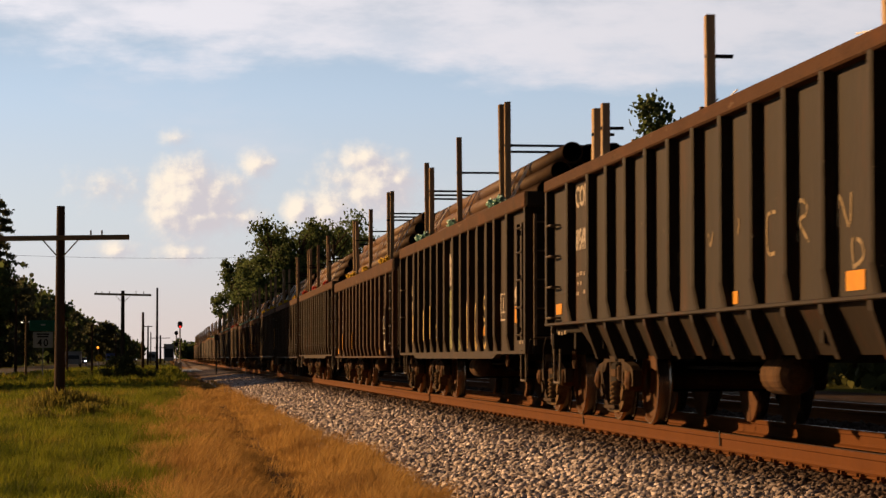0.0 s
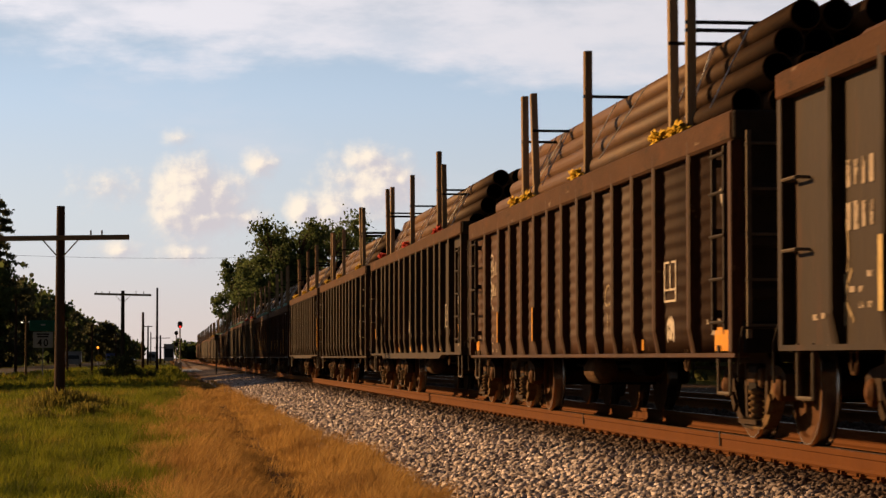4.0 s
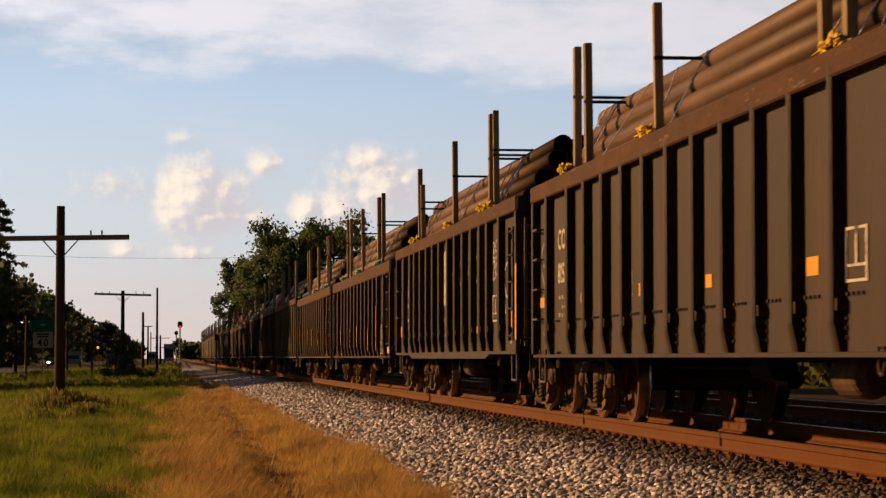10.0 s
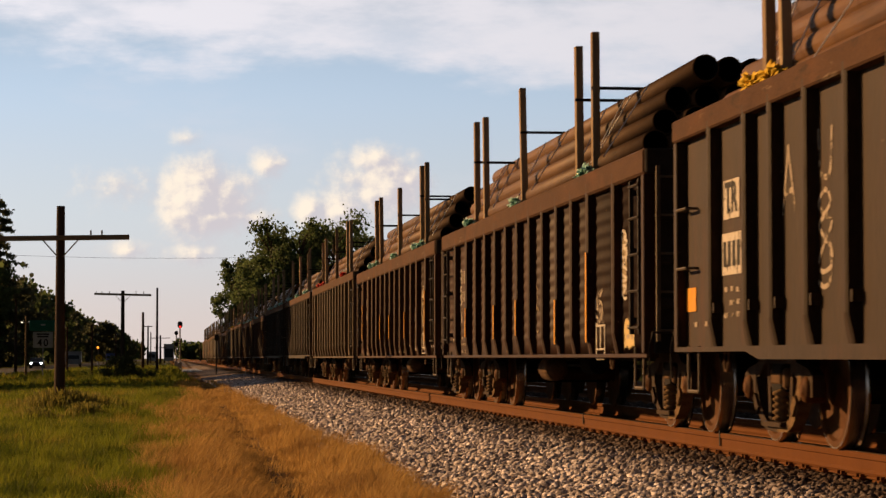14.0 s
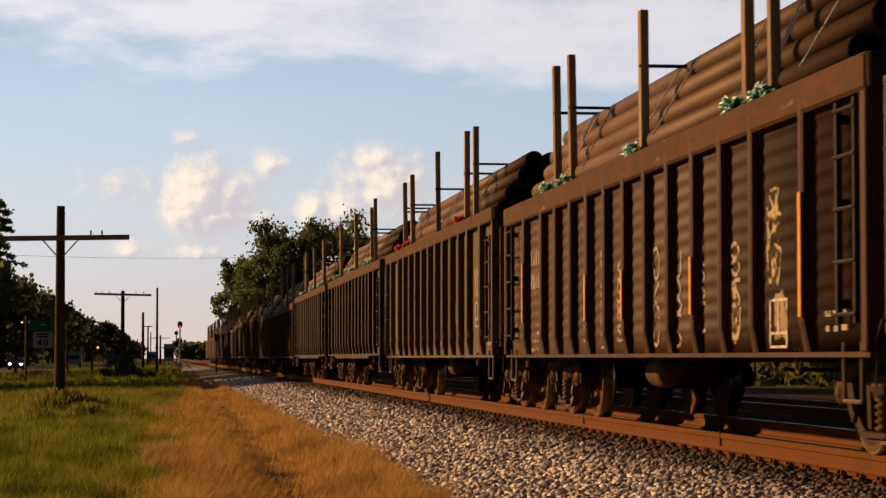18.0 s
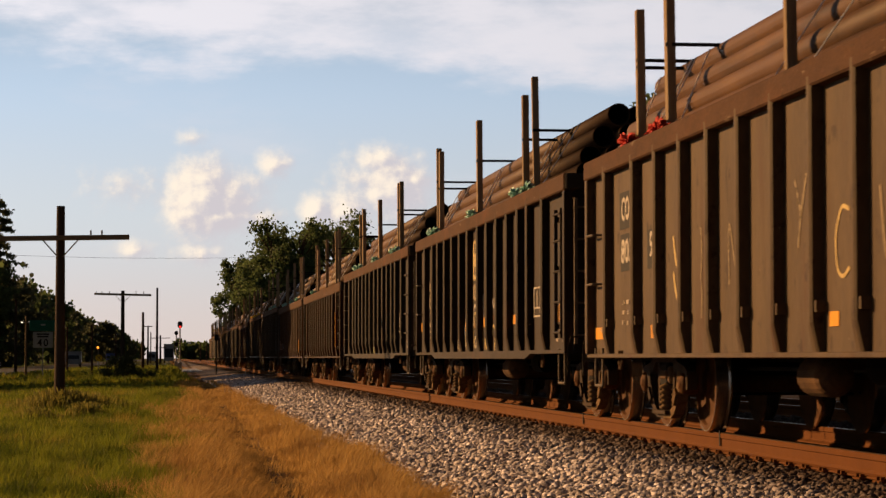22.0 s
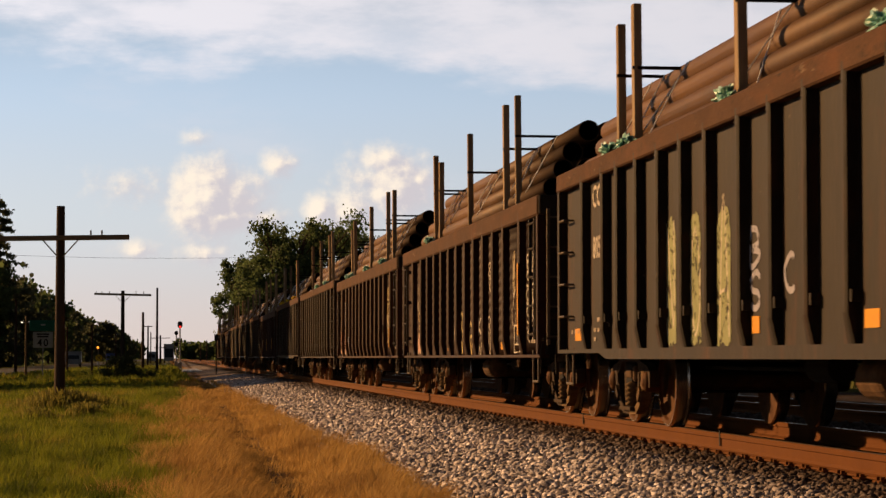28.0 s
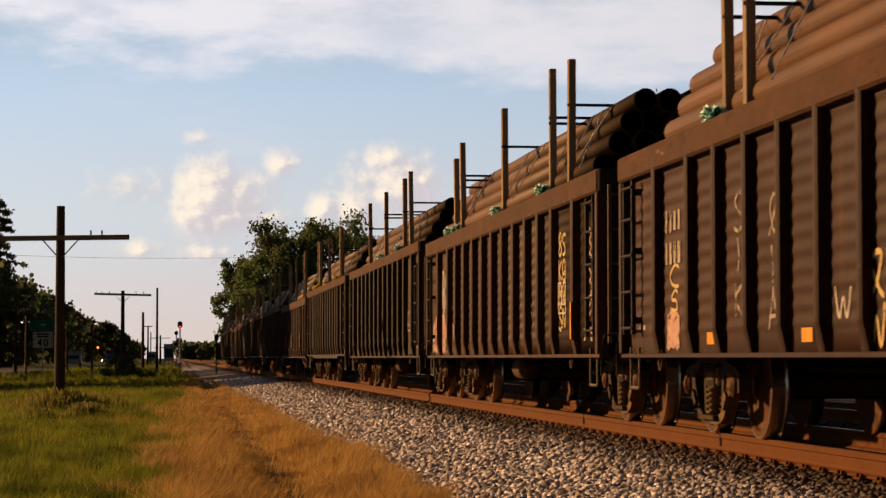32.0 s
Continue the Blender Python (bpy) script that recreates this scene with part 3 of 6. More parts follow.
def make_rib(low, top, depth=0.098, w=0.10, lug=False):
    """A pressed rib: chamfered corners, its foot splayed and cut back."""
    def f(bm):
        z0, z1 = low, top - 0.12
        rings = []
        for z, d, spread in ((z0, depth * 0.6, 0.02), (z0 + 0.1, depth * 0.8, 0.012), (z0 + 0.2, depth, 0.0), (z1, depth, 0.0)):
            h = w / 2 + spread
            rings.append([bm.verts.new((-x, y, z)) for x, y in ((0, -h), (d - 0.014, -h), (d, -h + 0.026), (d, h - 0.026), (d - 0.014, h), (0, h))])
        for a, b in zip(rings, rings[1:]):
            for q in range(6):
                bm.faces.new((a[q], a[(q + 1) % 6], b[(q + 1) % 6], b[q]))
        bm.faces.new(rings[0])
        bm.faces.new(rings[-1])
        bmesh.ops.recalc_face_normals(bm, faces=bm.faces)
        if lug:
            box(bm, -depth * 0.75, 0.0, -w / 2 - 0.05, -w / 2 + 0.002, z0 + 0.27, z0 + 0.35)
            box(bm, -depth * 0.75, 0.0, w / 2 - 0.002, w / 2 + 0.05, z0 + 0.27, z0 + 0.35)
        return bm
    return f


def rib_places(kind):
    """The ribs of one side, in metres from the wagon's leading end."""
    if kind == "corrugated":
        return [1.53] + [2.96 + 1.003 * i for i in range(11)] + [14.34]
    if kind == "plain":
        return [1.53] + [2.93 + 1.037 * i for i in range(11)] + [14.72]
    if kind == "drop":
        return [1.75, 3.04] + [4.15 + 0.98 * i for i in range(9)] + [13.03, 14.3]
    return [1.80, 2.97, 3.75, 4.70, 5.67, 6.63, 7.58, 8.71, 9.65, 10.60, 11.58, 12.53, 13.30, 14.46]


def gondola(kind, paint, grabs=False, tank=0.9, offset=0.0):
    """One wagon, its origin at rail level under its middle. kind: plain, belly, corrugated or drop."""
    car = hold("gondola_wagon")
    top, chord = {"corrugated": (2.62, 0.24), "drop": (TOP, 0.13)}.get(kind, (TOP, 0.19))
    L = CAR_LEN / 2 if kind == "corrugated" else 7.8
    low = 0.74 if kind != "belly" else 0.76
    if kind == "drop":
        low = 1.06
    bm = B()
    box(bm, -SHEET + 0.035, SHEET - 0.035, -L + 0.06, L - 0.06, 0.98, 1.06)
    box(bm, -0.3, 0.3, -L + 0.1, L - 0.1, 0.66, 0.98)
    for i in range(9):
        y = -L + 1.2 + i * (2 * L - 2.4) / 8
        box(bm, -1.45, 1.45, y - 0.06, y + 0.06, 0.80, 0.98)
    part("underframe", bm, M_UNDER, car)
    for s in (-1, 1):
        bm = B()
        if kind == "corrugated":
            rows = 12
            prof = [(SHEET, low)]
            zz = [low + 0.14 + i * (top - 0.34 - low) / rows for i in range(rows + 1)]
            for i in range(rows):
                h = zz[i + 1] - zz[i]
                prof += [(SHEET + 0.0042 * (1 - math.cos(2 * math.pi * q / 6)), zz[i] + h * q / 6) for q in range(6)]
            prof += [(SHEET, top - 0.02)]
            a = [bm.verts.new((s * x, -L, z)) for x, z in prof]
            b = [bm.verts.new((s * x, L, z)) for x, z in prof]
            c = [bm.verts.new((s * (SHEET - 0.03), -L, z)) for x, z in (prof[0], prof[-1])]
            d = [bm.verts.new((s * (SHEET - 0.03), L, z)) for x, z in (prof[0], prof[-1])]
            for i in range(len(prof) - 1):
                bm.faces.new((a[i], a[i + 1], b[i + 1], b[i]))
            bm.faces.new((c[0], c[1], d[1], d[0]))
            bm.faces.new((a[0], b[0], d[0], c[0]))
            bm.faces.new((a[-1], b[-1], d[1], c[1]))
            bm.faces.new([c[0]] + a + [c[1]])
            bm.faces.new(([d[0]] + b + [d[1]])[::-1])
            bmesh.ops.recalc_face_normals(bm, faces=bm.faces)
        else:
            box(bm, s * (SHEET - 0.02), s * SHEET, -L, L, low, top - 0.02)
        part("side_sheet", bm, paint, car, smooth=kind == "corrugated")
        bm = B()
        box(bm, s * (SHEET - 0.06), s * FACE, -L - 0.02, L + 0.02, top - chord, top, 0.022 if kind == "corrugated" else 0.015)
        part("top_chord", bm, M_RUST, car)
        if kind == "belly":
            bm = B()
            prism(bm, [(-L, 0.75), (-L + 2.5, 0.75), (-L + 2.9, 0.69), (L - 2.9, 0.69), (L - 2.5, 0.75), (L, 0.75), (L, 0.79), (-L, 0.79)], s * (SHEET + 0.002), s * (FACE - 0.01))
            part("side_sill", bm, paint, car)
        elif kind == "drop":
            bm = B()
            box(bm, s * SHEET, s * FACE, -L, L, low, low + 0.035, 0.008)
            part("side_sill", bm, paint, car)
            a, b = (s * (SHEET + 0.02), low - 0.002), (s * (SHEET - 0.13), 0.72)
            bm = B()
            q = [bm.verts.new((x_ + s * o_, y_, z_)) for o_ in (0.0, -0.02) for (x_, z_), y_ in ((a, -L + 1.75), (a, L - 1.75), (b, L - 2.2), (b, -L + 2.2))]
            for f_ in ((0, 1, 2, 3), (7, 6, 5, 4), (0, 4, 5, 1), (1, 5, 6, 2), (2, 6, 7, 3), (3, 7, 4, 0)):
                bm.faces.new([q[i_] for i_ in f_])
            bmesh.ops.recalc_face_normals(bm, faces=bm.faces)
            part("slope_sheet", bm, paint, car)
        else:
            bm = B()
            box(bm, s * (SHEET - 0.05), s * (FACE - 0.03), -L, L, 0.70, 0.74, 0.006)
            part("side_sill", bm, paint, car)
        rib_low = {"belly": 0.79, "drop": 1.09}.get(kind, 0.74)
        posts = rib_places(kind)
        for i, y in enumerate(posts):
            y += offset - CAR_LEN / 2
            o = part("rib", shared(("rib", kind, paint.name), make_rib(rib_low, top, lug=kind in ("plain", "belly") and paint is not M_BLACK), paint), None, car)
            o.matrix_basis = pose(s * SHEET, y, 0, 0, 0, 0 if s < 0 else 180)
            if kind == "drop" and 0 < i < len(posts) - 1:
                o = part("slope_bracket", shared(("bracket", paint.name), make_bracket, paint), None, car)
                o.matrix_basis = pose(s * SHEET, y, 0, 0, 0, 0 if s < 0 else 180)
        for e in (-1, 1):
            o = part("corner_post", shared(("corner", low, top, paint.name), lambda q: box(q, -0.09, 0.02, -0.06, 0.06, low, top - chord, 0.008), paint), None, car)
            o.matrix_basis = pose(s * SHEET, e * (L - 0.06), 0, 0, 0, 0 if s < 0 else 180)
    for e in (-1, 1):
        # wall, ribs and cap coloured dark: shade between the wagons put into the colour
        bm = B()
        box(bm, -SHEET + 0.02, SHEET - 0.02, e * (L - 0.06), e * (L - 0.03), low, top - 0.02)
        part("end_wall", bm, M_LADDER, car, "sooty black end wall")
        for z in (1.2, 1.6, 2.0, 2.4):
            o = part("end_rib", shared(("end_rib",), lambda q: box(q, -SHEET + 0.03, SHEET - 0.03, -0.04, 0.04, -0.05, 0.05, 0.02), M_LADDER), None, car)
            o.location = (0, e * (L + 0.01), z)
        part("end_cap", box(B(), -FACE + 0.02, FACE - 0.02, e * (L - 0.05), e * (L + 0.05), top - chord + 0.005, top - 0.004, 0.015), M_LADDER, car)
        bm = B()
        box(bm, -SHEET, SHEET, e * (L - 0.05), e * (L + 0.06), 0.74, 0.98, 0.01)
        box(bm, -0.22, 0.22, e * L, e * (L + 0.16), 0.72, 0.99, 0.02)
        rod(bm, (0, e * L, 0.86), (0, e * (L + 0.50), 0.86), 0.08, 0.08, 8)
        box(bm, -0.14, 0.14, e * (L + 0.34), e * (L + 0.54), 0.73, 0.99, 0.04)
        part("coupler", bm, M_UNDER, car)
        # ladders or grab irons at the corners
        for s in (-1, 1):
            if kind == "corrugated" or (e < 0 and kind != "drop" and not grabs):
                lad = part("ladder", shared(("ladder",), make_ladder, M_LADDER), None, car)
                lad.matrix_basis = pose(s * (SHEET + 0.075), e * (L - 0.45), 0, 0, 0, 0 if s < 0 else 180)
            else:
                for z in (1.15, 1.5, 1.85, 2.2) if (grabs or e < 0) else (1.45, 1.95):
                    o = part("grab_iron", shared(("grab_iron",), make_grab, M_IRON), None, car)
                    o.matrix_basis = pose(s * SHEET, e * (L - 0.36), z, 0, 0, 0 if s < 0 else 180)
            lad = part("end_ladder", shared(("end_ladder",), make_end_ladder, M_IRON), None, car)
            lad.matrix_basis = pose(s * (SHEET - 0.22), e * (L + 0.12), 0, 0, 0, 0 if e > 0 else 180)
            o = part("stirrup", shared(("stirrup",), make_stirrup, M_IRON), None, car)
            o.matrix_basis = pose(s * (SHEET + 0.03), e * (L - 0.5), 0)
        pts = [(-FACE + 0.02, e * (L + 0.16), 0.52), (-FACE + 0.02, e * (L + 0.18), 0.80), (-FACE + 0.05, e * (L + 0.18), 0.93), (-0.2, e * (L + 0.18), 0.93), (-0.1, e * (L + 0.2), 0.99)]
        part("uncoupling_lever", tube(B(), pts, 0.011), M_LADDER, car)
        pts = [(0.3, e * (L + 0.05), 0.80), (0.3, e * (L + 0.25), 0.78), (0.26, e * (L + 0.38), 0.6), (0.2, e * (L + 0.47), 0.42), (0.12, e * (L + 0.53), 0.40)]
        part("air_hose", tube(B(), pts, 0.03, 8), M_UNDER, car)
        for s in (-1, 1):
            x = s * (SHEET + 0.05)
            y = e * (L - 1.75)
            part("roping_staple", tube(B(), [(x, y - 0.06, 0.77), (x, y - 0.07, 0.66), (x, y - 0.03, 0.60), (x, y + 0.03, 0.60), (x, y + 0.07, 0.66), (x, y + 0.06, 0.77)], 0.016, 6), M_TRUCK, car)
        make_truck(car, e * 6.45)
    bm = B()
    lathe(bm, [(-0.36, 0.0), (-0.35, 0.08), (-0.30, 0.14), (-0.25, 0.155), (0.25, 0.155), (0.30, 0.14), (0.35, 0.08), (0.36, 0.0)], 20)
    bmesh.ops.transform(bm, matrix=Matrix.Translation((-0.98, tank, 0.56)) @ Matrix.Rotation(radians(90), 4, "Z"), verts=bm.verts)
    part("air_reservoir", bm, M_TRUCK, car, "dusty brown air tank")
    bm = B()
    rod(bm, (-0.45, 0.5, 0.62), (-0.45, 1.2, 0.62), 0.13, 0.13, 14)
    part("brake_cylinder", bm, M_UNDER, car)
    for y0, y1 in ((-5.2, -1.9), (1.2, 5.2)):
        part("brake_rod", rod(B(), (-0.5, y0, 0.6), (-0.5, y1, 0.6), 0.02, None, 6), M_UNDER, car)
    return car


def make_bracket(bm):
    return prism_xz(bm, [(-0.105, 1.056), (-0.095, 0.99), (0.015, 0.69), (0.14, 0.69), (0.13, 0.73), (0.0, 1.056)], 0.055)


def prism_xz(bm, outline, half):
    a = [bm.verts.new((x, -half, z)) for x, z in outline]
    b = [bm.verts.new((x, half, z)) for x, z in outline]
    k = len(outline)
    for i in range(k):
        j = (i + 1) % k
        bm.faces.new((a[i], a[j], b[j], b[i]))
    bm.faces.new(a[::-1])
    bm.faces.new(b)
    bmesh.ops.recalc_face_normals(bm, faces=bm.faces)
    return bm


def make_grab(bm):
    rod(bm, (-0.10, -0.18, 0), (-0.10, 0.18, 0), 0.013, None, 6)
    for y in (-0.18, 0.18):
        rod(bm, (0.0, y, 0), (-0.10, y, 0), 0.013, None, 6)
    return bm


def make_ladder(bm):
    for y in (-0.2, 0.2):
        box(bm, -0.02, 0.02, y - 0.02, y + 0.02, 0.92, 2.36)
    for z in (0.98, 1.32, 1.66, 2.0, 2.30):
        rod(bm, (-0.02, -0.24, z), (-0.02, 0.24, z), 0.014, None, 6)
    for z in (1.05, 1.7, 2.25):
        box(bm, 0.0, 0.075, -0.22, -0.18, z - 0.03, z + 0.03)
        box(bm, 0.0, 0.075, 0.18, 0.22, z - 0.03, z + 0.03)
    return bm


def make_end_ladder(bm):
    for x in (-0.2, 0.2):
        box(bm, x - 0.018, x + 0.018, -0.02, 0.02, 0.85, 2.45)
    for z in (0.95, 1.3, 1.65, 2.0, 2.35):
        rod(bm, (-0.22, 0, z), (0.22, 0, z), 0.013, None, 6)
        box(bm, 0.19, 0.21, -0.1, 0.0, z - 0.015, z + 0.015)
    return bm


def make_stirrup(bm):
    for y in (-0.2, 0.2):
        rod(bm, (0, y, 0.80), (0, y, 0.42), 0.014, None, 6)
    rod(bm, (0, -0.2, 0.42), (0, 0.2, 0.42), 0.016, None, 6)
    return bm


PIPE_R, PIPE_LEN = 0.13, 13.9


def make_pipe(bm, seg=18, n=PIPE_LEN):
    ro, ri = PIPE_R, PIPE_R - 0.012
    loops = []
    for y, r in ((-n / 2 + 0.6, ri * 0.98), (-n / 2, ri), (-n / 2, ro), (n / 2, ro), (n / 2, ri), (n / 2 - 0.6, ri * 0.98)):
        loops.append([bm.verts.new((r * math.cos(2 * math.pi * i / seg), y, r * math.sin(2 * math.pi * i / seg))) for i in range(seg)])
    for k, (a, b) in enumerate(zip(loops, loops[1:])):
        for i in range(seg):
            j = (i + 1) % seg
            f = bm.faces.new((a[i], b[i], b[j], a[j]))
            f.smooth = k == 2
            f.material_index = 1 if k in (0, 4) else 0
    for lp in (loops[0], loops[-1]):
        bm.faces.new(lp).material_index = 1
    bmesh.ops.recalc_face_normals(bm, faces=bm.faces)
    return bm


def row_x(r, k=0):
    """Where the pipes of row r lie across the wagon; k rows above the rim stand back from the side."""
    n, x0 = (10, -1.25) if r % 2 == 1 else (9, -1.25 + PIPE_R)
    if k:
        n, x0 = 10 - k, -1.25 + PIPE_R * k
    return [x0 + c * 2 * PIPE_R for c in range(n)]


def make_low_pipes(bm):
    dz = PIPE_R * 1.732
    for r in range(7):
        for x in row_x(r):
            z = 1.06 + PIPE_R + r * dz
            rod(bm, (x, -PIPE_LEN / 2 + 0.1, z), (x, PIPE_LEN / 2 - 0.1, z), PIPE_R, None, 10)
    return bm


def strap_wire(load, y, rows, rng):
    """A loop of wire across the outer pipes of the upper rows, running askew."""
    dz = PIPE_R * 1.732
    pts = []
    for k in range(rows + 1):
        r = 7 + k
        x, z = row_x(r, k)[0], 1.06 + PIPE_R + r * dz
        for a in (165, 135):
            pts.append((x + (PIPE_R + 0.008) * math.cos(radians(a)), 0, z + (PIPE_R + 0.008) * math.sin(radians(a))))
    lean = rng.uniform(-0.5, 0.9)
    h = pts[-1][2] - pts[0][2]
    pts = [(x, y + lean * (z - pts[0][2]) / h, z) for x, _, z in pts]
    part("strap_wire", tube(B(), pts, 0.0065), M_WIRE, load)


def tube(bm, pts, r, seg=5):
    """One bent wire through all the points."""
    rings = []
    for i, p in enumerate(pts):
        p = Vector(p)
        d = Vector(pts[min(i + 1, len(pts) - 1)]) - Vector(pts[max(i - 1, 0)])
        q = d.to_track_quat("Z", "Y").to_matrix()
        rings.append([bm.verts.new(p + q @ Vector((r * math.cos(6.2832 * j / seg), r * math.sin(6.2832 * j / seg), 0))) for j in range(seg)])
    for a, b in zip(rings, rings[1:]):
        for j in range(seg):
            bm.faces.new((a[j], a[(j + 1) % seg], b[(j + 1) % seg], b[j]))
    bm.faces.new(rings[0][::-1])
    bm.faces.new(rings[-1])
    return bm


def pipe_bundle(rng, rows=2, shift=0.0):
    """The load: long pipes in staggered rows; the lower rows inside the wagon are one body."""
    b = hold("pipe_bundle")
    low = part("lower_pipes", shared(("low_pipes",), make_low_pipes, [M_PIPE, M_INSIDE]), None, b)
    low["kind"] = "stuff"
    low.location = (0, shift, 0)
    dz = PIPE_R * 1.732
    mesh = shared(("pipe",), make_pipe, [M_PIPE, M_INSIDE])
    for r in range(7, 7 + rows + 1 if rows else 7):
        step = rng.uniform(-0.15, 0.25)
        for x in row_x(r, r - 7):
            o = part("pipe", mesh, None, b)
            o.matrix_basis = pose(x, shift + step + rng.uniform(-0.2, 0.2), 1.06 + PIPE_R + r * dz, 0, rng.uniform(0, 360), rng.choice((0, 180)))
    return b

# ---- stakes, tie bars and webbing on a wagon ----
def make_stake(bm):
    box(bm, -0.04, 0.04, -0.055, 0.055, -1.3, 1.2, 0.006)
    return bm


def stake_set(car, ys, rng, web, reach=1.44, rim=TOP, slant=-1, wood=M_WOOD):
    for i, (y, rise) in enumerate(ys):
        for s in (-1, 1):
            o = part("stake", shared(("stake", wood.name), make_stake, wood), None, car)
            o.matrix_basis = pose(s * 1.385, y, TOP + rise - 1.2, rng.uniform(-1.0, 1.0) + (-4.5 if s < 0 and i == slant else 0.0), s * rng.uniform(0.0, 1.0), rng.uniform(-4, 4))
        z = TOP + rise * rng.uniform(0.53, 0.62)
        for dz in (0.0, 0.07) if rng.random() < 0.12 else (0.0,):
            bm = B()
            box(bm, -1.44, reach, y - 0.05, y - 0.03, z + dz - 0.016, z + dz + 0.016)
            part("tie_bar", bm, M_BAR, car)
        if web is not None and rng.random() < 0.8:
            o = part("webbing", shared(("webbing", web.name, i % 3), make_webbing(i % 3), web), None, car)
            o.location = (-1.50, y + 0.05, rim)


def make_webbing(k):
    def f(bm):
        bmesh.ops.create_icosphere(bm, subdivisions=4, radius=1)
        for v in bm.verts:
            q = 0.72 + 0.8 * noise.noise(v.co * 1.9 + Vector((k * 7, 0, 0))) + 0.45 * noise.noise(v.co * 6.0 + Vector((0, k * 5, 0)))
            v.co = Vector((v.co.x * 0.085 * q, v.co.y * 0.27 * q, max(v.co.z * 0.10 * q + 0.045, 0.0)))
        return bm
    return f


# ---- paint on the wagon sides ----
def side_x(kind):
    return -(SHEET + (0.0095 if kind == "corrugated" else 0.004))


def patch(car, name, x, y, z, w, h, material, label=""):
    """A thin plate or stencil on the near side; y from the leading end, z from the rail."""
    return part(name, box(B(), x - 0.003, x + 0.001, y - CAR_LEN / 2 - w / 2, y - CAR_LEN / 2 + w / 2, z - h / 2, z + h / 2), material, car, label)


def letters(car, text, x, y, z, size, material, stretch=1.0):
    key = ("text", text, size, stretch, material.name)
    if key not in CACHE:
        cu = bpy.data.curves.new("lettering", "FONT")
        cu.body, cu.size, cu.align_x, cu.align_y = text, size, "CENTER", "CENTER"
        cu.extrude, cu.resolution_u, cu.offset = 0.001, 2, size * 0.02
        tmp = new("lettering", cu)
        me = bpy.data.meshes.new_from_object(tmp)
        bpy.data.objects.remove(tmp)
        me.materials.clear()
        me.materials.append(material)
        me.transform(Matrix(((0, 0, -1, 0), (-stretch, 0, 0, 0), (0, 1, 0, 0), (0, 0, 0, 1))))
        CACHE[key] = me
    o = part("lettering", CACHE[key], None, car)
    o.location = (x - 0.003, y - CAR_LEN / 2, z)
    return o


GLYPHS = {
    "j": [[(.08, 0), (.05, .55), (.2, .9), (.5, 1), (.8, .9), (.95, .55), (.9, 0)]],
    "t": [[(.05, .95), (.95, 1)], [(.5, 1), (.45, 0)]],
    "r": [[(.1, 0), (.12, 1), (.75, .95), (.85, .7), (.2, .5), (.95, 0)]],
    "y": [[(.05, 1), (.5, .5)], [(.95, 1), (.5, .5), (.3, 0)]],
    "l": [[(.9, 1), (.1, .95), (.15, .05), (.8, 0)]],
    "m": [[(.05, 0), (.2, 1), (.5, .3), (.8, 1), (.95, 0)]],
    "8": [[(.5, .5), (.1, .75), (.5, 1), (.9, .75), (.5, .5), (.05, .25), (.5, 0), (.95, .25), (.5, .5)]],
    "g": [[(.9, .85), (.5, 1), (.1, .6), (.4, .35), (.9, .5), (.9, .9), (.8, .2), (.4, 0), (.05, .15)]],
    "b": [[(.15, 1), (.1, 0), (.8, .1), (.9, .4), (.2, .5), (.75, .65), (.7, .95), (.15, 1)]],
    "x": [[(.05, 1), (.95, 0)], [(.95, 1), (.05, 0)]],
    "u": [[(.05, 1), (.15, .15), (.5, 0), (.85, .15), (.95, 1)]],
    "h": [[(.1, 0), (.1, 1)], [(.9, 0), (.9, 1)], [(.1, .5), (.9, .5)]],
    "q": [[(.1, .1), (.5, .35), (.85, .9), (.5, 1), (.2, .75), (.6, .2), (.95, .05)]],
    "c": [[(1, .9), (.6, 1), (.2, .8), (.05, .5), (.2, .15), (.6, 0), (1, .1)]],
    "s": [[(.95, .9), (.55, 1), (.15, .8), (.3, .58), (.75, .42), (.9, .2), (.5, 0), (.05, .12)]],
    "o": [[(.5, 1), (.12, .8), (.05, .4), (.4, 0), (.85, .2), (.95, .65), (.5, 1)]],
    "k": [[(.1, 1), (.15, 0)], [(.9, 1), (.2, .5), (.95, .02)]],
    "a": [[(.05, 0), (.45, 1), (.55, 1), (.95, 0)], [(.2, .35), (.85, .38)]],
    "v": [[(.05, .9), (.5, .05), (.95, 1)]],
    "z": [[(.05, .95), (.95, 1), (.1, .05), (1, 0)]],
    "n": [[(.1, 0), (.12, 1), (.85, .05), (.9, 1)]],
    "i": [[(.4, 1), (.55, .5), (.45, 0)]],
    "e": [[(.95, .95), (.1, 1), (.12, 0), (.95, .05)], [(.1, .5), (.8, .52)]],
    "w": [[(0, 1), (.25, 0), (.5, .7), (.75, 0), (1, 1)]],
    "d": [[(.1, 0), (.1, 1), (.7, .85), (.95, .5), (.7, .1), (.1, 0)]],
}


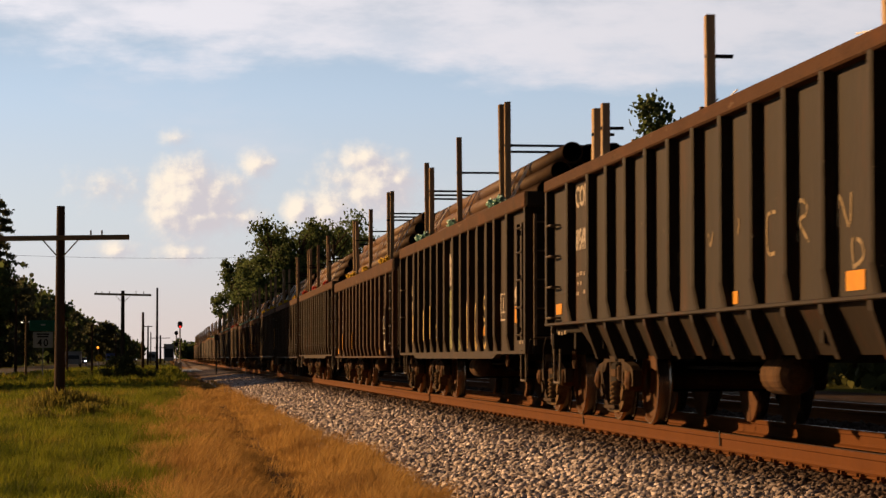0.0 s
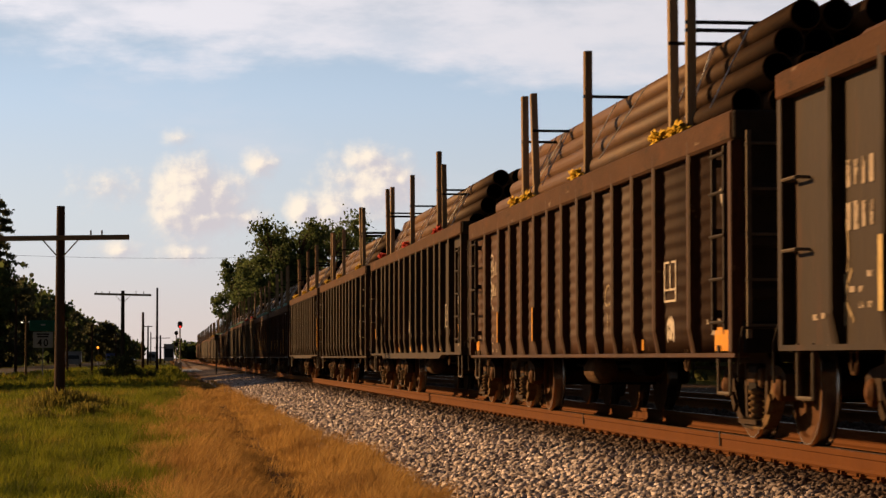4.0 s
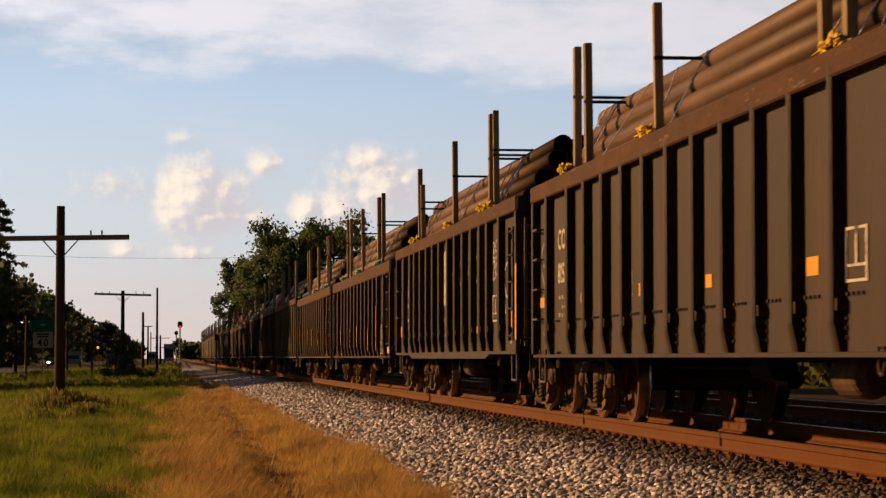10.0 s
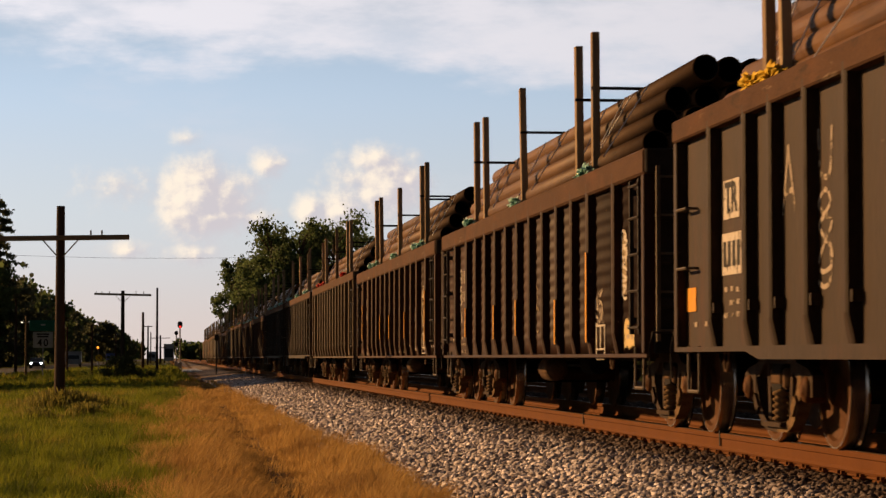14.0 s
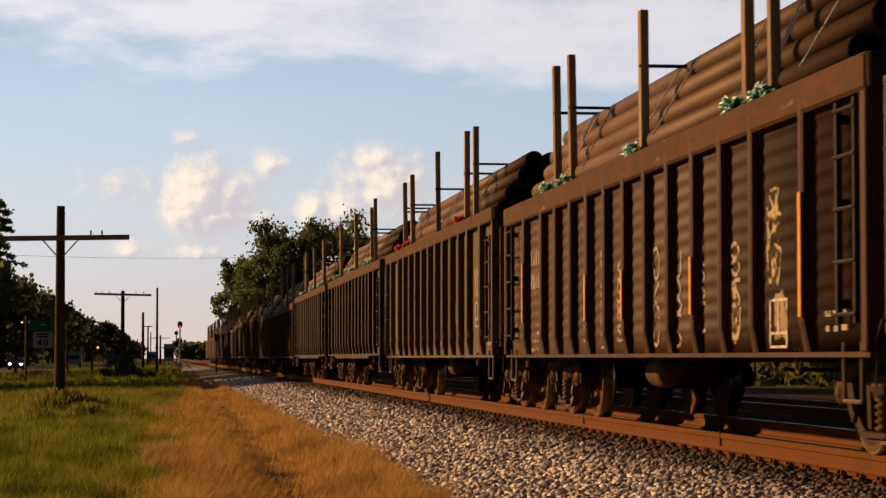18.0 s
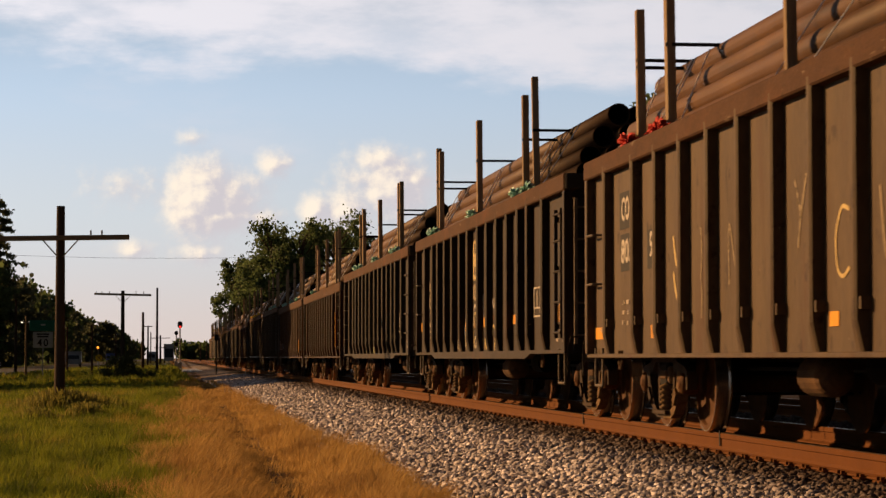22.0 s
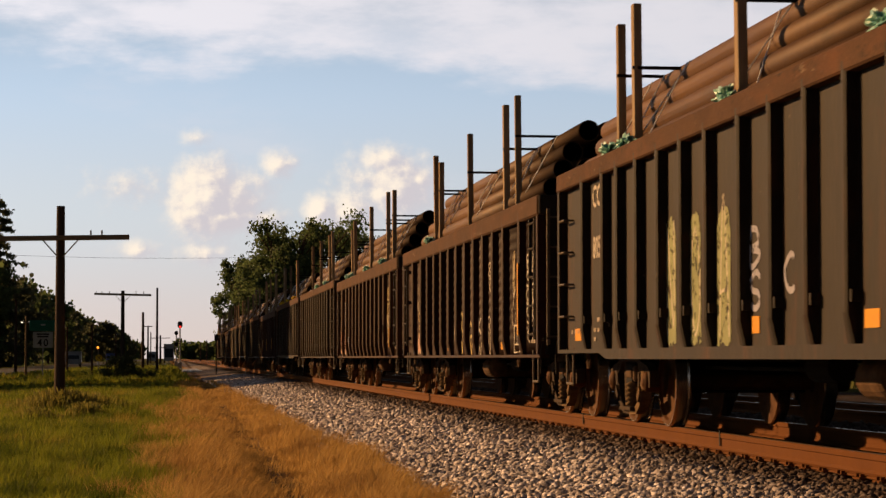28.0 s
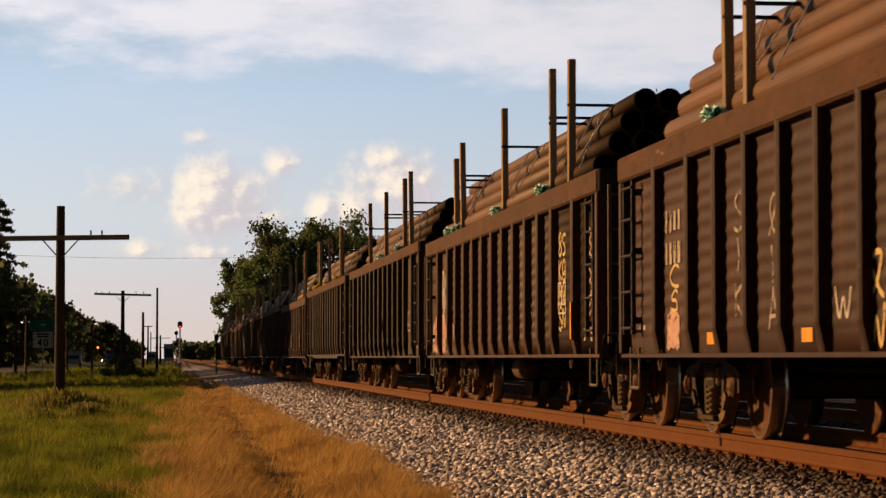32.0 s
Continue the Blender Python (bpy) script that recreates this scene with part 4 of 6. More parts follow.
def stroke(bm, x, pts, width):
    """A painted stroke: a flat ribbon along pts of (y, z) on the wagon side."""
    fine = []
    for i in range(len(pts) - 1):
        p0, p1, p2, p3 = pts[max(i - 1, 0)], pts[i], pts[i + 1], pts[min(i + 2, len(pts) - 1)]
        for j in range(5):
            t = j / 5
            fine.append(tuple(0.5 * (2 * b + (c - a) * t + (2 * a - 5 * b + 4 * c - d) * t * t + (3 * b - a - 3 * c + d) * t ** 3) for a, b, c, d in zip(p0, p1, p2, p3)))
    fine.append(pts[-1])
    prev = None
    for i, (y, z) in enumerate(fine):
        q = fine[min(i + 1, len(fine) - 1)]
        p = fine[max(i - 1, 0)]
        dy, dz = q[0] - p[0], q[1] - p[1]
        n = math.hypot(dy, dz) or 1
        # a round spray cap leaves the same width both ways, seen flat on
        a = bm.verts.new((x, y - dz / n * width / 2, z + dy / n * width / 2))
        b = bm.verts.new((x, y + dz / n * width / 2, z - dy / n * width / 2))
        if prev:
            bm.faces.new((prev[0], prev[1], b, a))
        prev = (a, b)


def tag(car, kind, text, y, z, wide, high, material, width, rng):
    """Painted letters side by side from the trailing side on, their middle at y and z; '/' starts a new line."""
    lines = text.split("/")
    for r, line in enumerate(lines):
        step = wide / len(line)
        h = high / len(lines)
        z0 = z + high / 2 - h * (r + 1) + 0.06 * h
        bm = B()
        for c, ch in enumerate(line):
            left = y + wide / 2 - step * c
            tall = h * rng.uniform(0.78, 0.98)
            for pts in GLYPHS[ch]:
                stroke(bm, side_x(kind) - 0.0015, [(left - step * (0.08 + 0.84 * u) + rng.uniform(-0.02, 0.02) - CAR_LEN / 2, z0 + tall * w + rng.uniform(-0.015, 0.015)) for u, w in pts], width)
        part("graffiti", bm, material, car)


def fill(car, kind, y, z0, z1, wide, material, rng, over=False):
    """A filled letter of spray paint with a rounded, ragged top; over: it also runs across the rib beside it."""
    bm = B()
    x = side_x(kind) - 0.001
    prev = None
    for i in range(13):
        q = i / 12
        yy = y + wide * (q - 0.5) - CAR_LEN / 2
        top = z1 - (z1 - z0) * 0.16 * (2 * q - 1) ** 4 - rng.uniform(0, 0.05)
        a, c = bm.verts.new((x, yy, z0 + rng.uniform(0, 0.05))), bm.verts.new((x, yy, top))
        if prev:
            bm.faces.new((prev[0], prev[1], c, a))
        prev = (a, c)
    part("graffiti", bm, material, car)
    if over:
        for r in rib_places(kind):
            yr = r - CAR_LEN / 2
            if abs(yr + CAR_LEN / 2 - y) < wide / 2 + 0.32:
                zt = z1 - rng.uniform(0.0, 0.15)
                part("graffiti", box(B(), -(FACE + 0.0015), -(FACE - 0.002), yr - 0.047, yr + 0.047, max(z0, 0.98) + rng.uniform(0, 0.04), zt), material, car)


def frame_stencil(car, kind, y, z, dark=False):
    """The white-lined service panel near the leading end."""
    x = side_x(kind)
    if dark:
        patch(car, "service_panel", x, y, z, 0.50, 0.36, M_DARK)
    bm = B()
    c = y - CAR_LEN / 2
    for a, b, d, e in ((-0.25, 0.25, 0.16, 0.18), (-0.25, 0.25, -0.18, -0.16), (-0.25, -0.21, -0.16, 0.16), (0.21, 0.25, -0.16, 0.16), (-0.02, 0.02, -0.06, 0.16), (-0.21, 0.21, -0.08, -0.06)):
        box(bm, x - 0.006, x - 0.0025, c + a, c + b, z + d, z + e)
    part("service_stencil", bm, M_WHITE, car)


def small_print(car, kind, y, z, rng, rows=2):
    for r in range(rows):
        for c in range(3):
            if rng.random() < 0.8:
                patch(car, "stencil_bar", side_x(kind), y + 0.2 - 0.2 * c, z - 0.10 * r + rng.uniform(-0.006, 0.006), rng.uniform(0.07, 0.15), 0.04, M_STENCIL)


PLAN = [  # kind, paint, webbing, rows of pipe above the first, reporting letters, number
    ("drop", M_UMBER, None, 0, "COE", "80548"), ("belly", M_BLACK, M_GREEN, 2, "", ""), ("corrugated", M_BROWN, M_YELLOW, 3, "", ""), ("belly", M_OLIVE, M_REDW, 3, "", ""),
    ("plain", M_OLIVE, M_YELLOW, 3, "COE", "8055"), ("belly", M_OLIVE, M_YELLOW, 3, "TR", ""), ("corrugated", M_RED, M_GREEN, 3, "", ""), ("corrugated", M_BROWN, M_GREEN, 3, "", ""),
    ("plain", M_GREY, M_REDW, 3, "COEI", "805"), ("belly", M_BLACK, M_GREEN, 3, "", ""), ("belly", M_UMBER, M_GREEN, 3, "COE", "8054"), ("corrugated", M_RED, M_GREEN, 3, "", ""),
    ("corrugated", M_BROWN, M_GREEN, 3, "", ""), ("plain", M_OLIVE, M_GREEN, 3, "", ""), ("belly", M_BLACK, M_YELLOW, 3, "", ""), ("corrugated", M_RED, None, 3, "", ""),
    ("plain", M_BLACK, None, 3, "", ""), ("belly", M_OLIVE, None, 3, "", ""), ("plain", M_GREY, None, 3, "", ""), ("corrugated", M_BROWN, None, 3, "", ""),
    ("plain", M_OLIVE, None, 3, "", ""), ("corrugated", M_BROWN, None, 3, "", "")]
# stakes of each wagon: metres from its leading end, rise over its rim
STAKES = {0: ((3.4, 0.9), (8.4, 0.85), (13.22, 0.62), (13.75, 0.62)), 1: ((3.3, 1.4), (3.8, 1.42), (8.55, 1.41), (12.5, 1.25), (13.2, 1.39)),
          2: ((2.7, 1.35), (3.4, 1.38), (7.8, 1.3), (11.4, 1.25), (12.3, 1.3)), 3: ((4.1, 1.15), (4.87, 1.43), (9.26, 1.37), (13.2, 1.43), (14.1, 1.45)),
          4: ((3.2, 1.45), (3.8, 1.5), (9.4, 1.28), (13.1, 1.38), (13.8, 1.43)), 5: ((3.3, 1.4), (3.8, 1.4), (8.0, 1.4), (12.7, 1.05), (13.2, 1.37)),
          6: ((3.5, 1.44), (4.5, 1.42), (8.6, 1.42), (12.2, 1.41), (13.2, 1.44)), 7: ((2.9, 1.4), (3.7, 1.4), (7.8, 1.3), (11.8, 1.38), (12.85, 1.38)),
          8: ((3.2, 1.39), (4.25, 1.42), (8.1, 1.44), (12.25, 1.37), (13.6, 1.32)), 9: ((3.1, 1.46), (3.95, 1.31), (8.45, 1.44), (13.3, 1.4), (13.6, 1.48)),
          10: ((3.0, 1.4), (3.4, 1.4), (7.6, 1.35), (11.8, 1.41), (12.6, 1.32)), 11: ((2.6, 1.38), (3.7, 1.37), (7.5, 1.34), (11.3, 1.22), (12.0, 1.39)),
          12: ((2.5, 1.34), (3.8, 1.39), (7.8, 1.34), (12.3, 1.28), (13.1, 1.1)), 13: ((3.1, 1.45), (4.3, 1.41), (8.2, 1.42), (12.0, 1.43))}
# painted writing: letters, metres from the leading end, height of the middle, width, height, paint, width of stroke
TAGS = {
    0: (("l", 5.8, 1.63, 0.35, 0.36, M_CHALK, 0.03), ("r", 4.92, 1.64, 0.4, 0.31, M_CHALK, 0.03), ("n", 3.9, 1.66, 0.4, 0.3, M_CHALK, 0.03), ("d", 3.6, 1.38, 0.35, 0.2, M_CHALK, 0.03),
        ("v", 7.75, 1.67, 0.25, 0.12, M_CHALK, 0.03), ("i", 6.8, 1.73, 0.2, 0.14, M_CHALK, 0.03), ("i", 9.0, 1.5, 0.2, 0.3, M_CHALK, 0.03)),
    1: (("n", 12.85, 1.16, 0.5, 0.76, M_CREAM, 0.10), ("b", 11.8, 1.2, 0.6, 0.8, M_WHITE, 0.05), ("s", 10.8, 1.2, 0.5, 0.78, M_WHITE, 0.06), ("n", 6.3, 1.17, 0.45, 0.74, M_CREAM, 0.06),
        ("o", 5.4, 1.17, 0.45, 0.74, M_CREAM, 0.06), ("s/o", 4.5, 1.2, 0.4, 0.75, M_CREAM, 0.05), ("q", 1.45, 1.5, 0.45, 0.24, M_WHITE, 0.07), ("i/k", 14.3, 1.25, 0.3, 0.7, M_CHALK, 0.04)),
    2: (("8/s/k", 14.15, 1.72, 0.4, 0.75, M_WHITE, 0.03), ("i/v/i", 0.55, 2.0, 0.4, 0.7, M_WHITE, 0.05), ("c/i", 5.6, 1.2, 0.35, 0.5, M_CHALK, 0.025), ("n", 8.5, 1.1, 0.35, 0.35, M_CHALK, 0.025),
        ("w", 10.3, 1.3, 0.4, 0.4, M_CHALK, 0.025), ("i/i", 12.1, 1.5, 0.3, 0.7, M_CHALK, 0.03)),
    3: (("wm", 15.3, 1.8, 0.75, 0.45, M_WHITE, 0.035), ("i", 15.35, 1.5, 0.3, 0.2, M_CHALK, 0.03), ("mt", 14.0, 1.92, 0.55, 0.32, M_WHITE, 0.045), ("ry", 13.95, 1.42, 0.55, 0.34, M_WHITE, 0.045),
        ("s/k/c", 11.5, 1.7, 0.35, 0.6, M_CHALK, 0.03), ("a", 8.5, 1.24, 0.35, 0.3, M_WHITE, 0.06), ("v", 9.5, 1.9, 0.3, 0.25, M_CHALK, 0.03)),
    4: (("c/y", 15.3, 1.75, 0.5, 0.7, M_CHALK, 0.04), ("i", 10.0, 1.4, 0.3, 0.3, M_CHALK, 0.02)),
    5: (("y", 7.47, 1.94, 0.42, 0.36, M_CHALK, 0.04), ("c", 6.44, 1.96, 0.42, 0.42, M_CHALK, 0.04), ("a", 5.44, 1.98, 0.42, 0.45, M_CHALK, 0.04), ("o", 4.5, 1.98, 0.42, 0.45, M_CHALK, 0.04),
        ("cs", 8.5, 1.2, 0.45, 0.32, M_STENCIL, 0.035), ("8g/zk", 2.65, 2.02, 0.5, 0.54, M_WHITE, 0.03), ("o", 1.45, 1.72, 0.75, 0.5, M_WHITE, 0.035), ("n", 1.7, 1.36, 0.3, 0.22, M_WHITE, 0.03),
        ("o", 0.85, 1.57, 0.25, 0.22, M_WHITE, 0.03), ("a", 12.3, 1.95, 0.45, 0.5, M_STENCIL, 0.04), ("u", 11.35, 2.1, 0.45, 0.42, M_STENCIL, 0.04), ("8/g", 11.35, 1.5, 0.45, 0.7, M_STENCIL, 0.035)),
    6: (("8/g/s/q", 1.4, 1.6, 0.55, 0.7, M_WHITE, 0.03), ("wk/sm", 2.7, 1.22, 0.5, 0.36, M_STENCIL, 0.035), ("k", 4.0, 1.5, 0.35, 0.4, M_CHALK, 0.025), ("s/8/n", 14.2, 1.6, 0.4, 0.8, M_WHITE, 0.03),
        ("i/c", 6.8, 1.3, 0.3, 0.6, M_CHALK, 0.025), ("q", 8.6, 1.2, 0.35, 0.35, M_CHALK, 0.025)),
    7: (("q/k/w", 2.55, 1.60, 0.5, 0.72, M_STENCIL, 0.03), ("8/s/u", 3.75, 1.22, 0.4, 0.75, M_STENCIL, 0.035), ("q/8/c", 4.95, 1.3, 0.38, 0.8, M_STENCIL, 0.03), ("u/8/s", 5.85, 1.22, 0.38, 0.9, M_STENCIL, 0.035),
        ("o/k/u", 6.75, 1.25, 0.38, 0.9, M_STENCIL, 0.035), ("s/g/8/s", 8.5, 1.25, 0.36, 0.8, M_STENCIL, 0.03), ("8/s/8/k/s", 9.4, 1.3, 0.36, 1.0, M_STENCIL, 0.025), ("c/n/s", 10.4, 1.2, 0.36, 0.7, M_STENCIL, 0.03),
        ("s/8/q", 11.3, 1.2, 0.36, 0.7, M_STENCIL, 0.03), ("i/i/k", 12.4, 1.3, 0.3, 0.9, M_STENCIL, 0.03)),
    8: (("v", 11.65, 1.63, 0.48, 0.36, M_CREAM, 0.05), ("v", 11.65, 1.34, 0.48, 0.3, M_CREAM, 0.05), ("xc", 2.38, 1.76, 0.52, 0.42, M_CREAM, 0.045), ("k", 3.54, 1.69, 0.32, 0.18, M_CREAM, 0.04), ("i", 4.4, 1.75, 0.25, 0.5, M_CHALK, 0.035), ("l", 4.75, 1.4, 0.3, 0.3, M_CHALK, 0.035),
        ("v", 5.6, 1.55, 0.4, 0.6, M_CHALK, 0.035), ("c", 6.6, 1.45, 0.4, 0.5, M_CREAM, 0.03), ("y", 7.6, 1.7, 0.4, 0.5, M_CHALK, 0.035), ("n", 9.6, 1.5, 0.4, 0.5, M_CHALK, 0.03), ("i/i", 10.7, 1.4, 0.3, 0.8, M_CHALK, 0.03)),
    9: (("j", 10.3, 1.12, 0.26, 0.66, M_WHITE, 0.035), ("i", 10.3, 1.06, 0.1, 0.5, M_CREAM, 0.03), ("j", 9.35, 1.12, 0.4, 0.64, M_WHITE, 0.04), ("i", 9.4, 0.94, 0.1, 0.28, M_CREAM, 0.04),
        ("j", 8.38, 1.3, 0.42, 0.32, M_WHITE, 0.045), ("j", 8.38, 1.24, 0.22, 0.22, M_CREAM, 0.035), ("o", 8.3, 0.92, 0.24, 0.2, M_WHITE, 0.045), ("i", 8.5, 0.97, 0.1, 0.28, M_CREAM, 0.04),
        ("i", 7.5, 1.4, 0.12, 0.36, M_WHITE, 0.05), ("j", 7.24, 1.4, 0.24, 0.4, M_WHITE, 0.045), ("i", 7.5, 0.97, 0.1, 0.32, M_CREAM, 0.04), ("k", 7.26, 0.95, 0.22, 0.32, M_CREAM, 0.04),
        ("m", 6.45, 1.42, 0.4, 0.24, M_WHITE, 0.04), ("j", 6.45, 0.98, 0.36, 0.4, M_CREAM, 0.04), ("s/k/c", 14.25, 1.6, 0.38, 0.7, M_CHALK, 0.03),
        ("i", 8.42, 2.27, 0.1, 0.14, M_ASPHALT, 0.13), ("i", 8.42, 1.96, 0.1, 0.14, M_ASPHALT, 0.13)),
    10: (("b/s", 7.17, 1.37, 0.4, 0.62, M_PALEBLUE, 0.05), ("c", 6.17, 1.3, 0.35, 0.28, M_PALEBLUE, 0.05), ("n", 10.2, 1.4, 0.45, 1.1, M_WHITE, 0.025), ("o", 9.2, 1.38, 0.42, 1.1, M_WHITE, 0.025), ("a", 8.18, 1.36, 0.45, 1.1, M_WHITE, 0.025)),
    11: (("v", 1.95, 2.08, 0.45, 0.28, M_STENCIL, 0.03), ("8g/sq/g8/s8/k", 1.1, 1.45, 0.6, 1.1, M_WHITE, 0.028), ("y/u", 2.45, 1.35, 0.4, 0.5, M_STENCIL, 0.03), ("q/w", 7.85, 1.05, 0.38, 0.6, M_CREAM, 0.04),
         ("o/n", 6.78, 0.98, 0.4, 0.5, M_CREAM, 0.045), ("k/w", 5.78, 1.0, 0.4, 0.6, M_WHITE, 0.04), ("8/n", 4.78, 1.0, 0.36, 0.55, M_STENCIL, 0.035), ("8/q", 4.72, 1.8, 0.36, 0.4, M_STENCIL, 0.03),
         ("s/i/k", 11.45, 1.5, 0.36, 1.0, M_STENCIL, 0.03), ("q/i/a", 10.4, 1.4, 0.36, 1.0, M_STENCIL, 0.03), ("w", 8.6, 1.08, 0.4, 0.26, M_WHITE, 0.03), ("c/s", 13.8, 1.3, 0.4, 0.4, M_CREAM, 0.03)),
    12: (("8s/kg/8q/sn", 2.6, 1.55, 0.5, 1.1, M_CREAM, 0.035), ("8/s/g/k", 0.9, 1.5, 0.4, 1.1, M_PINK, 0.03), ("b", 14.1, 1.7, 0.5, 0.7, M_WHITE, 0.06), ("s", 13.1, 1.65, 0.5, 0.6, M_PALEBLUE, 0.06), ("k/c", 5.0, 1.3, 0.4, 0.7, M_CHALK, 0.03),
         ("i/s", 7.4, 1.3, 0.4, 0.6, M_CHALK, 0.03)),
    13: (("n", 8.5, 1.2, 0.5, 0.6, M_CHALK, 0.04), ("s", 7.4, 1.2, 0.5, 0.6, M_CHALK, 0.04), ("k", 5.4, 1.2, 0.5, 0.6, M_CHALK, 0.03)),
    14: (("b", 9.5, 1.25, 0.6, 0.65, M_WHITE, 0.08), ("o", 8.5, 1.25, 0.6, 0.65, M_WHITE, 0.08), ("n", 7.5, 1.25, 0.6, 0.65, M_WHITE, 0.08))}
# filled paint: metres from the leading end, lower and upper edge, width, paint, whether it runs over the rib
FILLS = {1: ((12.95, 0.8, 1.5, 0.16, M_CREAM, True), (11.95, 0.8, 1.62, 0.26, M_CREAM, True), (11.65, 0.8, 1.5, 0.3, M_THINCREAM, False), (10.95, 0.8, 1.58, 0.26, M_CREAM, True), (10.65, 0.8, 1.3, 0.3, M_THINCREAM, False), (9.8, 0.8, 1.3, 0.5, M_THINCREAM, True), (8.5, 0.8, 1.8, 0.42, M_PALEGREEN, False),
             (8.6, 1.8, 2.36, 0.4, M_WHITE, False), (7.4, 0.8, 1.2, 0.4, M_PALEGREEN, False)),
         2: ((2.6, 0.83, 1.08, 0.3, M_WHITE, False),), 5: ((8.47, 1.5, 2.42, 0.38, M_WHITE, False),), 6: ((1.1, 0.78, 1.1, 0.5, M_CREAM, False), (1.4, 1.3, 1.95, 0.4, M_CHALK, False)),
         7: ((2.6, 1.22, 1.95, 0.34, M_THINCREAM, False), (2.4, 0.82, 1.2, 0.3, M_CHALK, False), (3.8, 0.8, 1.3, 0.3, M_THINCREAM, False)), 9: ((8.42, 1.8, 2.42, 0.36, M_CREAM, False), (8.42, 1.5, 1.78, 0.34, M_CHALK, False), (8.4, 1.12, 1.22, 0.34, M_RUST, False), (6.45, 1.2, 1.3, 0.4, M_RUST, False)),
         10: ((10.2, 0.8, 1.95, 0.46, M_PALEGREEN, False), (9.2, 0.8, 1.94, 0.4, M_PALEGREEN, False), (8.18, 0.78, 1.92, 0.46, M_PALEGREEN, False)),
         11: ((13.85, 0.76, 1.14, 0.5, M_PINK, False), (2.45, 1.5, 2.1, 0.2, M_CHALK, False)),
         12: ((15.2, 0.76, 1.35, 0.7, M_PINK, False), (14.1, 0.76, 1.4, 0.55, M_PINK, True), (13.1, 0.76, 1.3, 0.5, M_PINK, True), (12.2, 0.76, 1.2, 0.5, M_PALEBLUE, True), (14.1, 1.45, 2.05, 0.4, M_PALEBLUE, False))}
# reflective sheets: metres from the leading end, height, width, height, whether on a rib
SHEETS = {0: ((3.66, 1.2, 0.42, 0.13, 0), (6.93, 1.17, 0.2, 0.1, 0), (15.3, 1.25, 0.4, 0.12, 0)), 1: ((4.47, 1.07, 0.25, 0.12, 0), (1.38, 1.25, 0.42, 0.21, 0), (12.19, 1.09, 0.25, 0.12, 0)),
          2: ((0.65, 0.85, 0.5, 0.19, 0), (3.88, 0.82, 0.2, 0.1, 0), (15.6, 0.87, 0.25, 0.13, 0)), 3: ((1.22, 1.11, 0.32, 0.21, 0), (8.29, 0.88, 0.2, 0.1, 0), (6.4, 0.88, 0.2, 0.1, 0), (3.6, 0.88, 0.2, 0.1, 0), (10.4, 0.87, 0.2, 0.1, 0), (15.5, 1.2, 0.45, 0.22, 0)),
          4: ((0.88, 1.33, 0.78, 0.13, 0), (3.65, 1.33, 0.3, 0.13, 0), (6.8, 1.33, 0.22, 0.11, 0), (12.74, 1.34, 0.2, 0.11, 0), (9.57, 1.34, 0.24, 0.12, 0), (15.44, 1.35, 0.35, 0.12, 0)),
          5: ((0.10, 1.4, 0.1, 0.95, 1), (1.2, 1.2, 0.28, 0.21, 0), (0.84, 1.16, 0.24, 0.14, 0), (15.5, 1.19, 0.42, 0.2, 0), (4.5, 1.1, 0.2, 0.1, 0)),
          9: ((9.36, 1.16, 0.26, 0.13, 0), (7.32, 1.2, 0.28, 0.13, 0), (4.44, 1.19, 0.28, 0.12, 0), (1.23, 1.2, 0.3, 0.18, 0), (0.86, 1.21, 0.28, 0.2, 0), (15.6, 1.23, 0.3, 0.15, 0)),
          8: ((0.62, 0.95, 0.75, 0.12, 0), (3.56, 0.95, 0.24, 0.1, 0), (6.78, 0.96, 0.22, 0.1, 0), (15.45, 0.95, 0.6, 0.12, 0), (12.66, 0.94, 0.26, 0.12, 0)),
          10: ((7.15, 0.95, 0.22, 0.13, 0), (4.18, 0.95, 0.32, 0.12, 0), (14.92, 0.95, 0.36, 0.13, 0), (12.6, 0.95, 0.22, 0.12, 0))}
# upright strips on the ribs of the pressed-side wagons: metres from the leading end, lower and upper edge
STRIPS = {6: ((2.25, 0.86, 1.79), (4.73, 0.85, 1.35), (7.93, 0.97, 1.42), (9.97, 0.95, 1.4), (13.0, 1.0, 1.42)), 7: ((15.1, 1.13, 1.86), (9.71, 1.08, 1.57), (7.64, 1.07, 1.54), (4.53, 1.06, 1.54), (1.75, 0.98, 1.84)),
          11: ((1.75, 0.98, 1.84), (0.38, 1.46, 1.87)), 12: ((2.2, 0.9, 1.3),), 2: ((9.5, 0.9, 1.3), (13.1, 0.9, 1.3))}
LABEL = {"plain": "straight-sided gondola wagon in {} with steel ribs", "belly": "gondola wagon in {} with a deep fishbelly sill",
         "corrugated": "gondola wagon in {} with pressed side panels", "drop": "gondola wagon in {} with sloped brackets"}
MORE = {0: "dark olive brown gondola wagon with sloped brackets and white lettering", 1: "black gondola wagon with cream graffiti above a deep sill",
        2: "rusty brown gondola wagon with pressed panels and orange strips", 3: "olive brown gondola wagon with chalk scrawls and small white marks",
        4: "plain olive brown gondola wagon with grab irons and white lettering", 5: "olive brown gondola wagon with thin chalk letters and white panels",
        6: "oxide red gondola wagon with pressed panels and cream scrawls", 7: "rusty brown gondola wagon covered in faded scrawls and orange strips",
        8: "grey brown gondola wagon with cream scrawls and a black panel", 9: "weathered dark brown gondola wagon with cream graffiti outlines",
        10: "dark umber gondola wagon with large pale green graffiti", 11: "oxide red gondola wagon covered in chalky scrawls",
        12: "rusty brown gondola wagon with a faded pink patch"}
